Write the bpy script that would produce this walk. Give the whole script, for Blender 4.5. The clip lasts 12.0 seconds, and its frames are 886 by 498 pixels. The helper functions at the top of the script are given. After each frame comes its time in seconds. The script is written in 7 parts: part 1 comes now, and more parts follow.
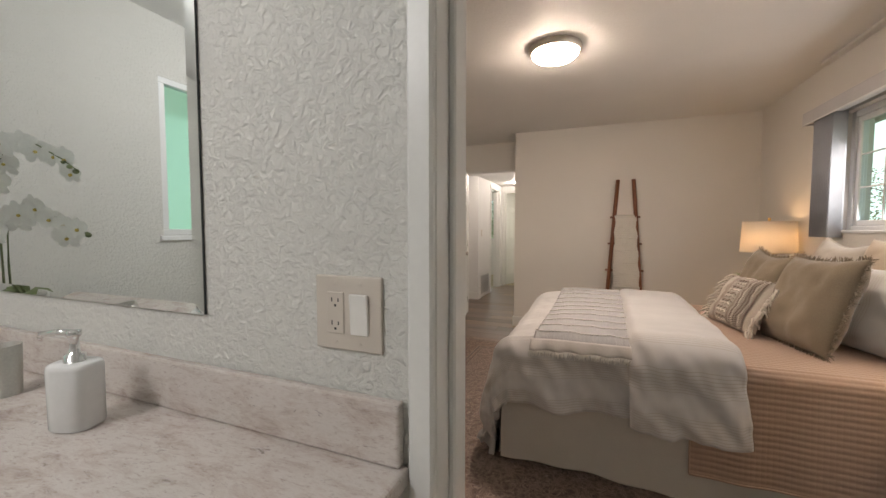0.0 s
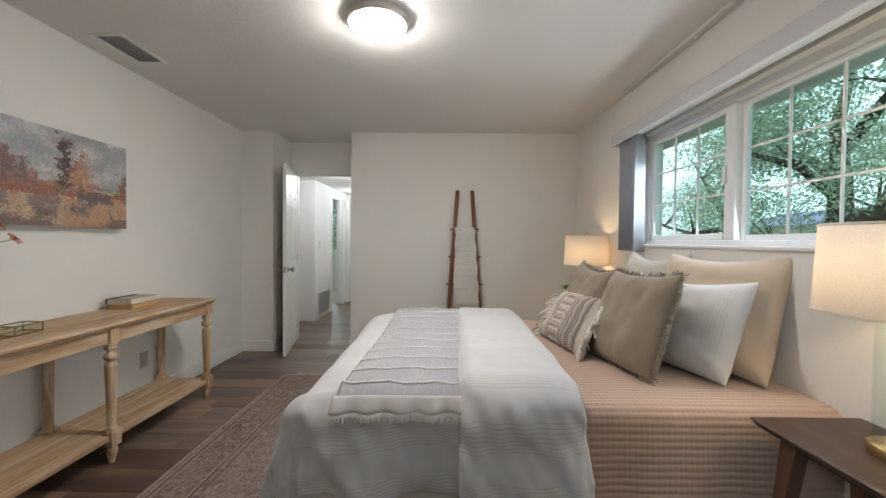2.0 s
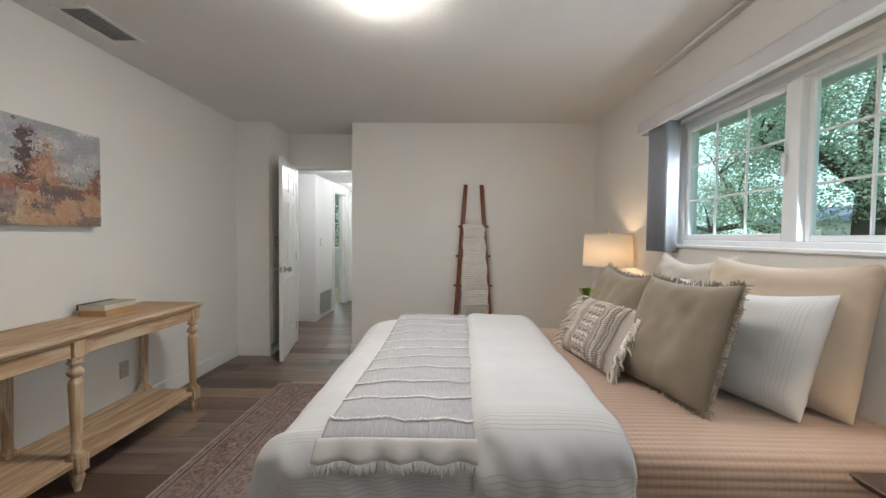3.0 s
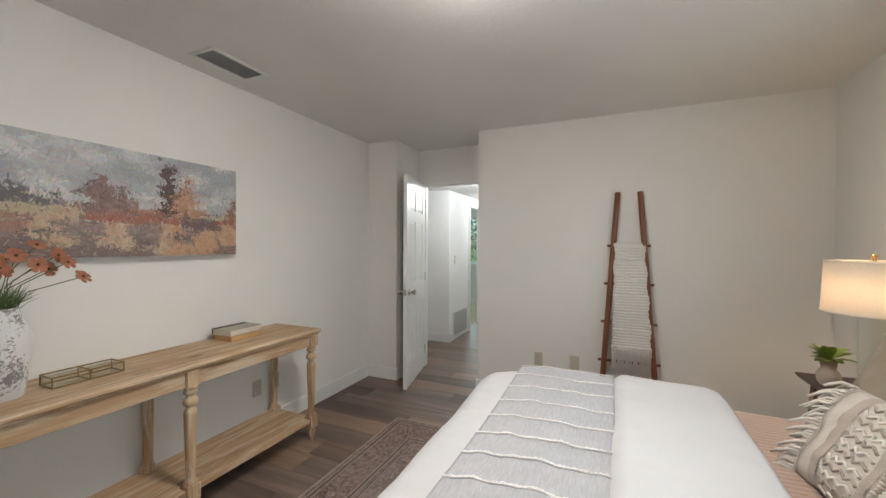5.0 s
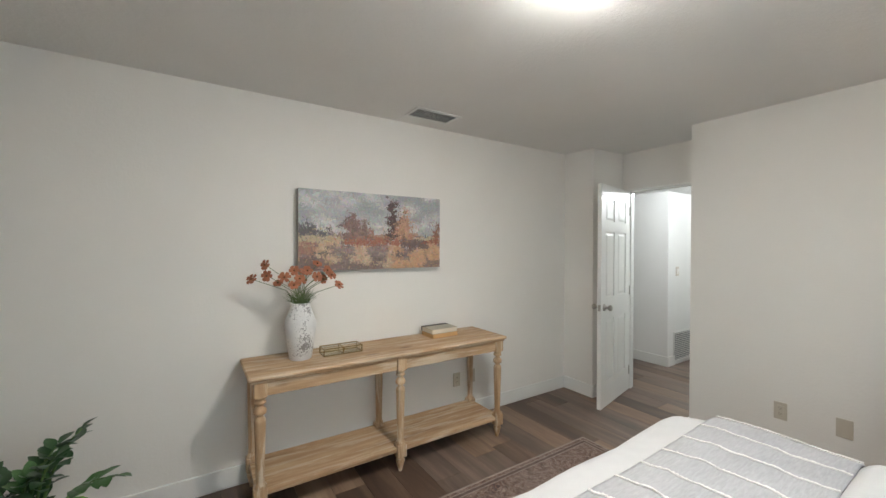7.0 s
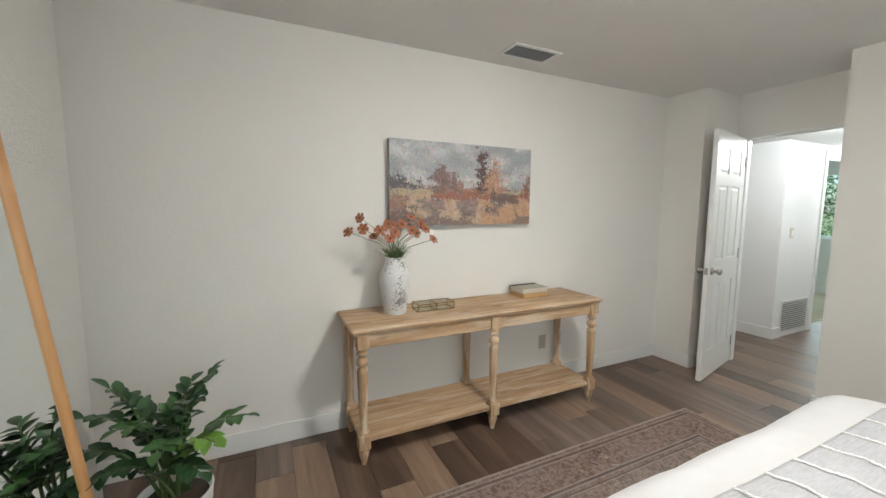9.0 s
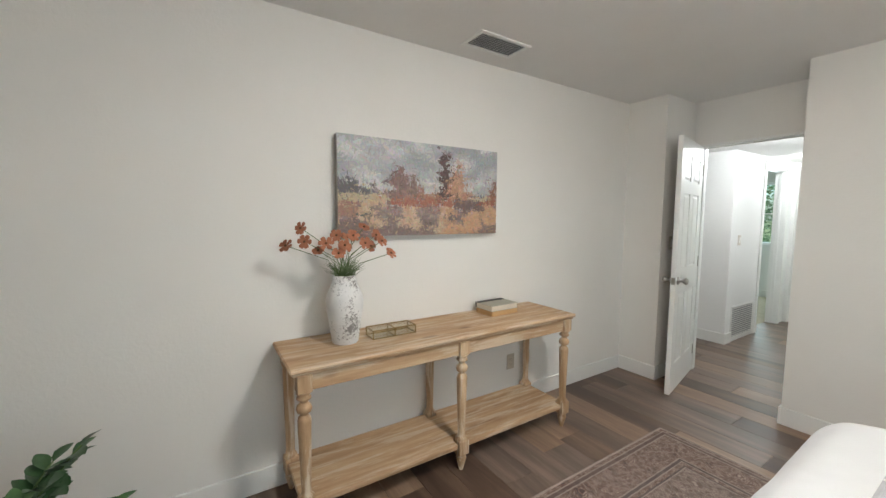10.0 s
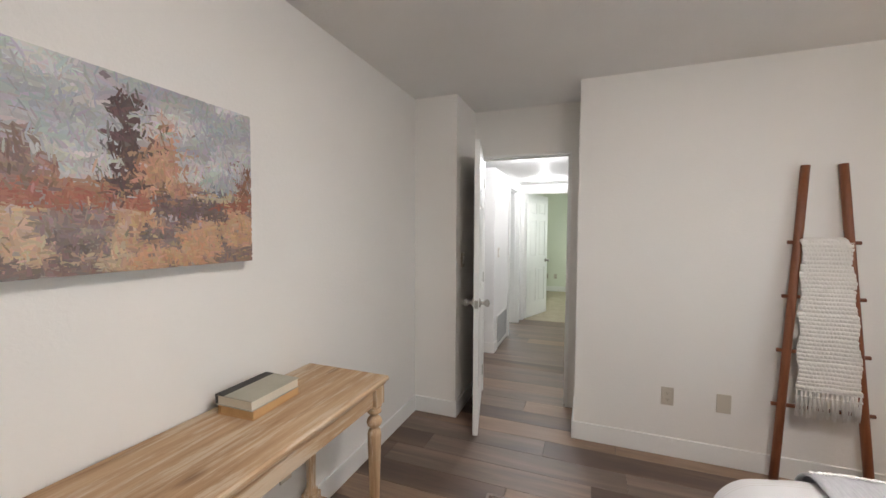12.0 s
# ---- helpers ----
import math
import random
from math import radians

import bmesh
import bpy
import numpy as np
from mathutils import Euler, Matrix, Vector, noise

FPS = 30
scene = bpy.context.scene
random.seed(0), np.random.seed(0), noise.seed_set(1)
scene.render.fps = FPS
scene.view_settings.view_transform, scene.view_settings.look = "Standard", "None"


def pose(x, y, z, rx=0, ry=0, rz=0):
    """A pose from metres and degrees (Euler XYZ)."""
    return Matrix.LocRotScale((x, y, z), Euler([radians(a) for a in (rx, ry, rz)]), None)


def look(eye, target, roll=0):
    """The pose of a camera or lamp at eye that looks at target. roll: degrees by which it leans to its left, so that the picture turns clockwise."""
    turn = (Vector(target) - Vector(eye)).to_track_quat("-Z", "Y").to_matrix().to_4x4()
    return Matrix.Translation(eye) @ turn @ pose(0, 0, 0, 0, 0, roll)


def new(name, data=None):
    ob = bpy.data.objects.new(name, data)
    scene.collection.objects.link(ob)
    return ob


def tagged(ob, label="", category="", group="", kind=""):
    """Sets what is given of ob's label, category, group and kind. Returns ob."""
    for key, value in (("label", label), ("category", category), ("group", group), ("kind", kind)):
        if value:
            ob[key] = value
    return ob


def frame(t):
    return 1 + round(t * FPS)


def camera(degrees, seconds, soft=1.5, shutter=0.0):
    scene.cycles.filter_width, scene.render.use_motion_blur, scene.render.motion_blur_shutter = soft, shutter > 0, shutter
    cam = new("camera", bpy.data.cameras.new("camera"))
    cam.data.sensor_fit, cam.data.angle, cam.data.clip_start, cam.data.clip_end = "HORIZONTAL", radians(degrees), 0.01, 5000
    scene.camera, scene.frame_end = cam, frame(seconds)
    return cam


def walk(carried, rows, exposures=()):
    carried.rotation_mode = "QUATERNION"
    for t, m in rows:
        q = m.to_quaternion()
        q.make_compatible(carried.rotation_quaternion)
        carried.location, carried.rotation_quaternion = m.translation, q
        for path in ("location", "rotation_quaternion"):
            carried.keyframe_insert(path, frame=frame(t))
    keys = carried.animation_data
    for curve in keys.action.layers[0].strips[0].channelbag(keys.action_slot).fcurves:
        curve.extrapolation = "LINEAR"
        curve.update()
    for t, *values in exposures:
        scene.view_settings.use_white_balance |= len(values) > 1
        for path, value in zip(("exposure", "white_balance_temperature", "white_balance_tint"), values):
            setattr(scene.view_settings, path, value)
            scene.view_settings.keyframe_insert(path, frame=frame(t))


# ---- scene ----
# ---------------------------------------------------------------- camera and its walk
cam = camera(98.8, 12.0)
PATH = [
    (0, (0.948, 1.169, 1.241), (0.207, 3.024, 1.136), 0.0),
    (0.5, (0.985, 1.369, 1.241), (0.479, 3.301, 1.212), 0.3),
    (1, (1.028, 1.56, 1.231), (0.788, 3.545, 1.253), 0.5),
    (1.5, (1.059, 1.684, 1.23), (0.986, 3.683, 1.205), 0.5),
    (2, (1.056, 1.773, 1.243), (1.042, 3.773, 1.202), 0.5),
    (2.5, (1.042, 1.893, 1.243), (1.022, 3.893, 1.193), 0.6),
    (2.7, (1.037, 1.957, 1.251), (1.019, 3.955, 1.184), 0.6),
    (4.5, (1.067, 2.487, 1.34), (0.471, 4.397, 1.327), 0.3),
    (5, (1.12, 2.619, 1.369), (0.319, 4.452, 1.353), 0.2),
    (5.5, (1.189, 2.733, 1.429), (0.194, 4.468, 1.456), 0.1),
    (6, (1.312, 2.819, 1.486), (0.082, 4.392, 1.589), 0.2),
    (6.5, (1.427, 2.812, 1.483), (-0.057, 4.152, 1.518), 0.2),
    (7, (1.449, 2.72, 1.481), (-0.228, 3.811, 1.464), 0.2),
    (7.5, (1.472, 2.643, 1.473), (-0.326, 3.516, 1.388), 0.3),
    (7.7, (1.467, 2.621, 1.465), (-0.359, 3.425, 1.329), 0.3),
    (9.3, (1.097, 2.551, 1.413), (-0.696, 3.411, 1.198), 0.3),
    (9.5, (1.039, 2.571, 1.42), (-0.74, 3.465, 1.234), 0.2),
    (10, (0.867, 2.66, 1.422), (-0.812, 3.732, 1.251), 0.3),
    (10.5, (0.667, 2.777, 1.42), (-0.852, 4.066, 1.244), 0.1),
    (11, (0.464, 2.908, 1.417), (-0.893, 4.366, 1.241), 0.2),
    (11.5, (0.248, 3.048, 1.442), (-0.823, 4.731, 1.302), 0.3),
    (12, (0.075, 3.269, 1.428), (-0.643, 5.133, 1.333), 0.3),
]
walk(cam, [(t, look(eye, target, roll)) for t, eye, target, roll in PATH], [(0.0, -0.18, 8200, 22), (0.5, -0.08, 7700, 20), (1.0, -0.06, 6850, 16), (1.5, 0.04, 6500, 12), (2.7, 0.06, 6500, 11), (4.5, 0.16, 6500, 11), (5.5, 0.30, 6450, 9), (6.5, 0.36, 6400, 8), (7.5, 0.48, 6400, 8), (9.5, 0.62, 6400, 8), (10.5, 0.52, 6430, 10), (12.0, 0.46, 6550, 15)])

# ---------------------------------------------------------------- world, sun, lamps
world = bpy.data.worlds.new("sky")
scene.world = world
world.use_nodes = True
wt = world.node_tree
sky = wt.nodes.new("ShaderNodeTexSky")
sky.sky_type = "NISHITA"
sky.sun_disc = False
sky.sun_elevation, sky.sun_rotation = radians(50), radians(247)
wt.links.new(sky.outputs[0], wt.nodes["Background"].inputs[0])
wt.nodes["Background"].inputs[1].default_value = 0.15


def lamp(name, kind, energy, colour, m, **more):
    data = bpy.data.lights.new(name, kind)
    data.energy, data.color = energy, colour
    if kind == "SUN":
        data.angle = radians(0.6)
    if kind == "AREA":
        data.shape = "RECTANGLE"
        data.size, data.size_y = more["size"]
    if kind in ("POINT", "SPOT"):
        data.shadow_soft_size = more.get("soft", 0.05)
    ob = new(name, data)
    ob.matrix_world = m
    return ob


H = 2.44
XL, XR, YF, YN = -1.20, 2.506, 6.0, 1.81
HC = 2.16   # hall ceiling
WIN_Y0, WIN_Y1, WIN_Z0, WIN_Z1 = 2.50, 4.60, 1.22, 2.02
SHADE_1, SHADE_2 = (2.33, 2.83), (2.305, 5.15)
lamp("sun", "SUN", 5.0, (1.0, 0.93, 0.82), look((0, 0, 30), (23, 10, 0)))
# daylight of the window
lamp("window_daylight", "AREA", 12, (0.80, 0.89, 1.0), look((XR + 0.028, 3.55, 1.54), (0, 3.55, 1.15)), size=(2.0, 0.54))
lamp("side_room_daylight", "AREA", 16, (0.74, 0.95, 0.97), look((-1.95, 11.16, 1.5), (-1.7, 8.6, 0.9)), size=(0.9, 1.05))
# greenish fill added in front of the far room's windowless wall
lamp("far_room_fill", "AREA", 17, (0.86, 1.0, 0.90), look((0.95, 11.0, 1.4), (-2, 11.2, 1.2)), size=(1.2, 1.2))
# ceiling lamp, table lamps, hall downlights
lamp("table_bulb", "POINT", 4.4, (1.0, 0.76, 0.48), pose(SHADE_1[0], SHADE_1[1], 1.19), soft=0.03)
lamp("table_bulb_far", "POINT", 4.2, (1.0, 0.71, 0.40), pose(SHADE_2[0], SHADE_2[1], 1.13), soft=0.05)
lamp("hall_bulb", "POINT", 17, (0.94, 0.98, 1.0), pose(-0.48, 7.05, 2.10), soft=0.05)
lamp("hall_bulb_far", "POINT", 15, (0.94, 0.98, 1.0), pose(-0.52, 8.75, 2.10), soft=0.05)
# fill lamp without a fixture, added to brighten the bathroom
lamp("bath_fill", "POINT", 47, (0.72, 0.87, 1.0), pose(-0.15, 0.45, 2.26), soft=0.10)

# ---------------------------------------------------------------- materials
def nodes_of(name):
    m = bpy.data.materials.new(name)
    m.use_nodes = True
    nt = m.node_tree
    return m, nt, nt.nodes["Principled BSDF"]


def add(nt, kind, **props):
    n = nt.nodes.new(kind)
    for k, v in props.items():
        n.inputs[k].default_value = v
    return n


def ramp(nt, fac, stops):
    r = nt.nodes.new("ShaderNodeValToRGB")
    el = r.color_ramp.elements
    while len(el) < len(stops):
        el.new(0.5)
    for e, (p, c) in zip(el, stops):
        e.position, e.color = p, (*c, 1)
    nt.links.new(fac, r.inputs[0])
    return r.outputs[0]


def coords(nt, scale=(1, 1, 1), which="Object"):
    tc = nt.nodes.new("ShaderNodeTexCoord")
    mp = nt.nodes.new("ShaderNodeMapping")
    mp.inputs["Scale"].default_value = scale
    nt.links.new(tc.outputs[which], mp.inputs[0])
    return mp.outputs[0]


def noise_of(nt, vec, scale, detail=4, rough=0.55, distortion=0.0):
    n = add(nt, "ShaderNodeTexNoise", Scale=scale, Detail=detail, Roughness=rough, Distortion=distortion)
    nt.links.new(vec, n.inputs["Vector"])
    return n.outputs["Fac"]


def bumped(nt, bsdf, height, strength, distance=0.01):
    b = add(nt, "ShaderNodeBump", Strength=strength, Distance=distance)
    nt.links.new(height, b.inputs["Height"])
    nt.links.new(b.outputs[0], bsdf.inputs["Normal"])
    return b


def mixed(nt, fac, a, b, mode="MIX"):
    m = nt.nodes.new("ShaderNodeMix")
    m.data_type, m.blend_type = "RGBA", mode
    for sock, v in ((m.inputs[0], fac), (m.inputs[6], a), (m.inputs[7], b)):
        if hasattr(v, "links"):
            nt.links.new(v, sock)
        elif isinstance(v, (int, float)):
            sock.default_value = v
        else:
            sock.default_value = (*v, 1)
    return m.outputs[2]


def maths(nt, op, a, b=0.0):
    m = nt.nodes.new("ShaderNodeMath")
    m.operation = op
    for sock, v in ((m.inputs[0], a), (m.inputs[1], b)):
        if hasattr(v, "links"):
            nt.links.new(v, sock)
        else:
            sock.default_value = v
    return m.outputs[0]


def mottled(name, a, b, scale=3, rough=0.6, grain=60, bump=0.1, dist=0.004, metal=0.0, fine=0.35):
    """A surface between two colours, patchy at two scales, with fine relief."""
    m, nt, p = nodes_of(name)
    v = coords(nt)
    big, small = noise_of(nt, v, scale, 5), noise_of(nt, v, grain, 3)
    both = maths(nt, "ADD", maths(nt, "MULTIPLY", big, 1 - fine), maths(nt, "MULTIPLY", small, fine))
    nt.links.new(ramp(nt, both, [(0.3, a), (0.7, b)]), p.inputs["Base Color"])
    p.inputs["Roughness"].default_value, p.inputs["Metallic"].default_value = rough, metal
    bumped(nt, p, small, bump, dist)
    return m


def wall_paint(name, a, b, bump=0.13, scale=55):
    m, nt, p = nodes_of(name)
    v = coords(nt)
    big = noise_of(nt, v, 1.3, 3)
    nt.links.new(ramp(nt, big, [(0.3, a), (0.7, b)]), p.inputs["Base Color"])
    p.inputs["Roughness"].default_value = 0.62
    p.inputs["Specular IOR Level"].default_value = 0.3
    knock = ramp(nt, noise_of(nt, v, scale, 5, 0.6, 0.6), [(0.42, (0, 0, 0)), (0.62, (1, 1, 1))])
    bumped(nt, p, knock, bump, 0.003)
    return m


def plain(name, colour, rough=0.5, metal=0.0, emit=0.0):
    m, nt, p = nodes_of(name)
    p.inputs["Base Color"].default_value = (*colour, 1)
    p.inputs["Roughness"].default_value, p.inputs["Metallic"].default_value = rough, metal
    if emit:
        p.inputs["Emission Color"].default_value, p.inputs["Emission Strength"].default_value = (*colour, 1), emit
    return m


def wood(name, stops, axis=0, scale=1.0, rough=0.5, bump=0.12, knots=False, white=0.0):
    """Wood whose grain runs along the object's axis 0, 1 or 2."""
    m, nt, p = nodes_of(name)
    s = [9 * scale] * 3
    s[axis] = 0.8 * scale
    v = coords(nt, tuple(s))
    info = nt.nodes.new("ShaderNodeObjectInfo")
    off = nt.nodes.new("ShaderNodeVectorMath")
    off.operation = "ADD"
    nt.links.new(v, off.inputs[0])
    rnd = nt.nodes.new("ShaderNodeCombineXYZ")
    for i in range(3):
        nt.links.new(maths(nt, "MULTIPLY", info.outputs["Random"], 37.0 + 11 * i), rnd.inputs[i])
    nt.links.new(rnd.outputs[0], off.inputs[1])
    vec = off.outputs[0]
    g = noise_of(nt, vec, 1.2, 8, 0.62, 0.8)
    fine = noise_of(nt, vec, 7, 4, 0.7)
    both = maths(nt, "ADD", maths(nt, "MULTIPLY", g, 0.75), maths(nt, "MULTIPLY", fine, 0.25))
    col = ramp(nt, both, stops)
    if knots:
        ks = [6.0] * 3
        ks[axis] = 2.4
        k = add(nt, "ShaderNodeTexVoronoi", Scale=1.0)
        nt.links.new(coords(nt, tuple(ks)), k.inputs["Vector"])
        spot = ramp(nt, k.outputs["Distance"], [(0.05, (1, 1, 1)), (0.15, (0, 0, 0))])
        col = mixed(nt, maths(nt, "MULTIPLY", spot, 0.85), col, (0.13, 0.06, 0.028))
    if white:
        w = ramp(nt, noise_of(nt, vec, 2.6, 6, 0.7, 0.3), [(0.50, (0, 0, 0)), (0.60, (1, 1, 1))])
        col = mixed(nt, maths(nt, "MULTIPLY", w, white), col, (0.70, 0.61, 0.48))
    nt.links.new(col, p.inputs["Base Color"])
    p.inputs["Roughness"].default_value = rough
    bumped(nt, p, both, bump, 0.004)
    return m


def plank_material():
    m, nt, p = nodes_of("vinyl_plank")
    info = nt.nodes.new("ShaderNodeObjectInfo")
    v = coords(nt, (0.8, 7.5, 7.5))
    off = nt.nodes.new("ShaderNodeVectorMath")
    off.operation = "ADD"
    rnd = nt.nodes.new("ShaderNodeCombineXYZ")
    nt.links.new(maths(nt, "MULTIPLY", info.outputs["Random"], 91.0), rnd.inputs[0])
    nt.links.new(maths(nt, "MULTIPLY", info.outputs["Random"], 53.0), rnd.inputs[1])
    nt.links.new(v, off.inputs[0])
    nt.links.new(rnd.outputs[0], off.inputs[1])
    g = noise_of(nt, off.outputs[0], 0.9, 7, 0.6, 0.7)
    fine = noise_of(nt, off.outputs[0], 8, 4, 0.7)
    both = maths(nt, "ADD", maths(nt, "MULTIPLY", g, 0.8), maths(nt, "MULTIPLY", fine, 0.2))
    dark = ramp(nt, both, [(0.34, (0.058, 0.038, 0.029)), (0.5, (0.105, 0.066, 0.048)), (0.68, (0.19, 0.125, 0.088))])
    light = ramp(nt, both, [(0.34, (0.155, 0.100, 0.068)), (0.5, (0.255, 0.170, 0.115)), (0.68, (0.375, 0.262, 0.180))])
    grey = ramp(nt, both, [(0.34, (0.095, 0.070, 0.058)), (0.5, (0.165, 0.120, 0.096)), (0.68, (0.265, 0.198, 0.158))])
    pick = ramp(nt, info.outputs["Random"], [(0.40, (0, 0, 0)), (0.62, (1, 1, 1))])
    pick2 = ramp(nt, maths(nt, "FRACT", maths(nt, "MULTIPLY", info.outputs["Random"], 7.3)), [(0.55, (0, 0, 0)), (0.65, (1, 1, 1))])
    col = mixed(nt, pick2, mixed(nt, pick, dark, light), grey)
    nt.links.new(col, p.inputs["Base Color"])
    rg = ramp(nt, both, [(0.3, (0.36, 0.36, 0.36)), (0.7, (0.48, 0.48, 0.48))])
    nt.links.new(rg, p.inputs["Roughness"])
    bumped(nt, p, both, 0.12, 0.003)
    return m


def fabric(name, a, b, weave=420, bump=0.3, rough=0.9, sheen=0.2, uv=False):
    """Woven cloth with a thread pattern and soft patches."""
    m, nt, p = nodes_of(name)
    v = coords(nt, (1, 1, 1), "UV" if uv else "Object")
    big = noise_of(nt, v, 5, 4)
    thread = noise_of(nt, v, weave, 2)
    both = maths(nt, "ADD", maths(nt, "MULTIPLY", big, 0.5), maths(nt, "MULTIPLY", thread, 0.5))
    nt.links.new(ramp(nt, both, [(0.3, a), (0.7, b)]), p.inputs["Base Color"])
    p.inputs["Roughness"].default_value = rough
    p.inputs["Sheen Weight"].default_value = sheen
    bumped(nt, p, thread, bump, 0.002)
    return m


def crinkled(name, a, b):
    """Gauze cloth with short creases along the v direction of its UV map."""
    m, nt, p = nodes_of(name)
    crease = noise_of(nt, coords(nt, (150, 22, 1), "UV"), 1.0, 4, 0.65, 0.4)
    both = maths(nt, "ADD", maths(nt, "MULTIPLY", crease, 0.7), maths(nt, "MULTIPLY", noise_of(nt, coords(nt, (1, 1, 1), "UV"), 6, 3), 0.3))
    nt.links.new(ramp(nt, both, [(0.32, a), (0.66, b)]), p.inputs["Base Color"])
    p.inputs["Roughness"].default_value = 0.9
    bumped(nt, p, crease, 0.6, 0.004)
    return m


def striped(name, base, line, period, groups, width, rough=0.85, bounds=None):
    """Cloth with groups of thin woven lines across the v direction of its UV map (metres)."""
    m, nt, p = nodes_of(name)
    tc = nt.nodes.new("ShaderNodeTexCoord")
    sep = nt.nodes.new("ShaderNodeSeparateXYZ")
    nt.links.new(tc.outputs["UV"], sep.inputs[0])
    f = maths(nt, "FRACT", maths(nt, "DIVIDE", sep.outputs[1], period))
    lines = None
    for g in groups:
        one = maths(nt, "LESS_THAN", maths(nt, "ABSOLUTE", maths(nt, "SUBTRACT", f, g)), width / period)
        lines = one if lines is None else maths(nt, "MAXIMUM", lines, one)
    if bounds:
        lo, hi = bounds
        lines = maths(nt, "MULTIPLY", lines, maths(nt, "MAXIMUM", maths(nt, "LESS_THAN", sep.outputs[1], lo), maths(nt, "GREATER_THAN", sep.outputs[1], hi)))
    thread = noise_of(nt, tc.outputs["UV"], 380, 2)
    cloth = ramp(nt, maths(nt, "ADD", maths(nt, "MULTIPLY", noise_of(nt, tc.outputs["UV"], 4, 4), 0.6), maths(nt, "MULTIPLY", thread, 0.4)),
                 [(0.3, tuple(c * 0.93 for c in base)), (0.7, base)])
    nt.links.new(mixed(nt, maths(nt, "MULTIPLY", lines, 0.95), cloth, line), p.inputs["Base Color"])
    p.inputs["Roughness"].default_value = rough
    p.inputs["Sheen Weight"].default_value = 0.2
    bumped(nt, p, thread, 0.2, 0.002)
    return m


def glass_material(name, tint=(1, 1, 1), rough=0.0, gloss=0.1):
    """Thin clear pane: mostly see-through with a Fresnel gloss."""
    m = bpy.data.materials.new(name)
    m.use_nodes = True
    nt = m.node_tree
    nt.nodes.clear()
    out = nt.nodes.new("ShaderNodeOutputMaterial")
    tr = nt.nodes.new("ShaderNodeBsdfTransparent")
    tr.inputs[0].default_value = (*tint, 1)
    gl = nt.nodes.new("ShaderNodeBsdfGlossy")
    gl.inputs["Roughness"].default_value = rough
    mx = nt.nodes.new("ShaderNodeMixShader")
    fr = add(nt, "ShaderNodeLayerWeight", Blend=0.5)
    nt.links.new(maths(nt, "ADD", 0.03, maths(nt, "MULTIPLY", maths(nt, "POWER", fr.outputs["Facing"], 4.0), 0.3)), mx.inputs[0])
    nt.links.new(tr.outputs[0], mx.inputs[1])
    nt.links.new(gl.outputs[0], mx.inputs[2])
    nt.links.new(mx.outputs[0], out.inputs[0])
    return m


def shade_material():
    """Thin linen lampshade that lets the bulb's light through."""
    m = bpy.data.materials.new("linen_shade")
    m.use_nodes = True
    nt = m.node_tree
    nt.nodes.clear()
    out = nt.nodes.new("ShaderNodeOutputMaterial")
    v = coords(nt)
    col = ramp(nt, noise_of(nt, v, 260, 2), [(0.3, (0.80, 0.74, 0.66)), (0.7, (0.90, 0.85, 0.78))])
    di = nt.nodes.new("ShaderNodeBsdfDiffuse")
    tl = nt.nodes.new("ShaderNodeBsdfTranslucent")
    nt.links.new(col, di.inputs[0])
    nt.links.new(col, tl.inputs[0])
    mx = nt.nodes.new("ShaderNodeMixShader")
    mx.inputs[0].default_value = 0.5
    nt.links.new(di.outputs[0], mx.inputs[1])
    nt.links.new(tl.outputs[0], mx.inputs[2])
    nt.links.new(mx.outputs[0], out.inputs[0])
    return m


M_WALL = wall_paint("wall_paint", (0.745, 0.72, 0.68), (0.775, 0.75, 0.71))
M_BATH_WALL = wall_paint("bath_wall_paint", (0.68, 0.67, 0.635), (0.71, 0.70, 0.66), bump=0.75, scale=62)
M_HALL = wall_paint("hall_paint", (0.76, 0.755, 0.74), (0.79, 0.785, 0.77), bump=0.2)
M_GREEN = wall_paint("far_room_paint", (0.66, 0.68, 0.58), (0.69, 0.71, 0.61), bump=0.2)
M_CEIL = wall_paint("ceiling_paint", (0.73, 0.715, 0.69), (0.77, 0.755, 0.73), bump=0.22, scale=45)
M_WHITE = mottled("white_gloss_paint", (0.74, 0.735, 0.71), (0.80, 0.795, 0.77), 2, 0.35, 90, 0.05, 0.002)
M_VINYL = mottled("white_vinyl", (0.78, 0.79, 0.79), (0.83, 0.84, 0.84), 3, 0.35, 80, 0.03, 0.002)
M_PLANK = plank_material()
M_SUB = plain("subfloor", (0.02, 0.014, 0.011), 0.9)
M_NICKEL = mottled("brushed_nickel", (0.36, 0.34, 0.31), (0.50, 0.48, 0.44), 8, 0.32, 200, 0.04, 0.001, metal=1.0)
M_CHROME = plain("chrome", (0.72, 0.72, 0.72), 0.08, 1.0)
M_GOLD = mottled("brushed_brass", (0.48, 0.33, 0.14), (0.66, 0.48, 0.22), 8, 0.28, 200, 0.04, 0.001, metal=1.0)
M_GLASS = glass_material("clear_glass", (0.97, 0.99, 0.985))
M_PANE = glass_material("window_glass", (0.88, 0.97, 1.0))
M_MIRROR = plain("mirror_silver", (0.86, 0.89, 0.88), 0.015, 1.0)
M_DARK = plain("dark_slot", (0.03, 0.03, 0.03), 0.8)
M_PLATE = plain("ivory_plastic", (0.50, 0.45, 0.37), 0.4)
M_PLATE_W = plain("almond_plastic", (0.60, 0.535, 0.47), 0.35)
M_ROCKER = plain("white_rocker", (0.80, 0.78, 0.74), 0.3)
M_SHADE = shade_material()

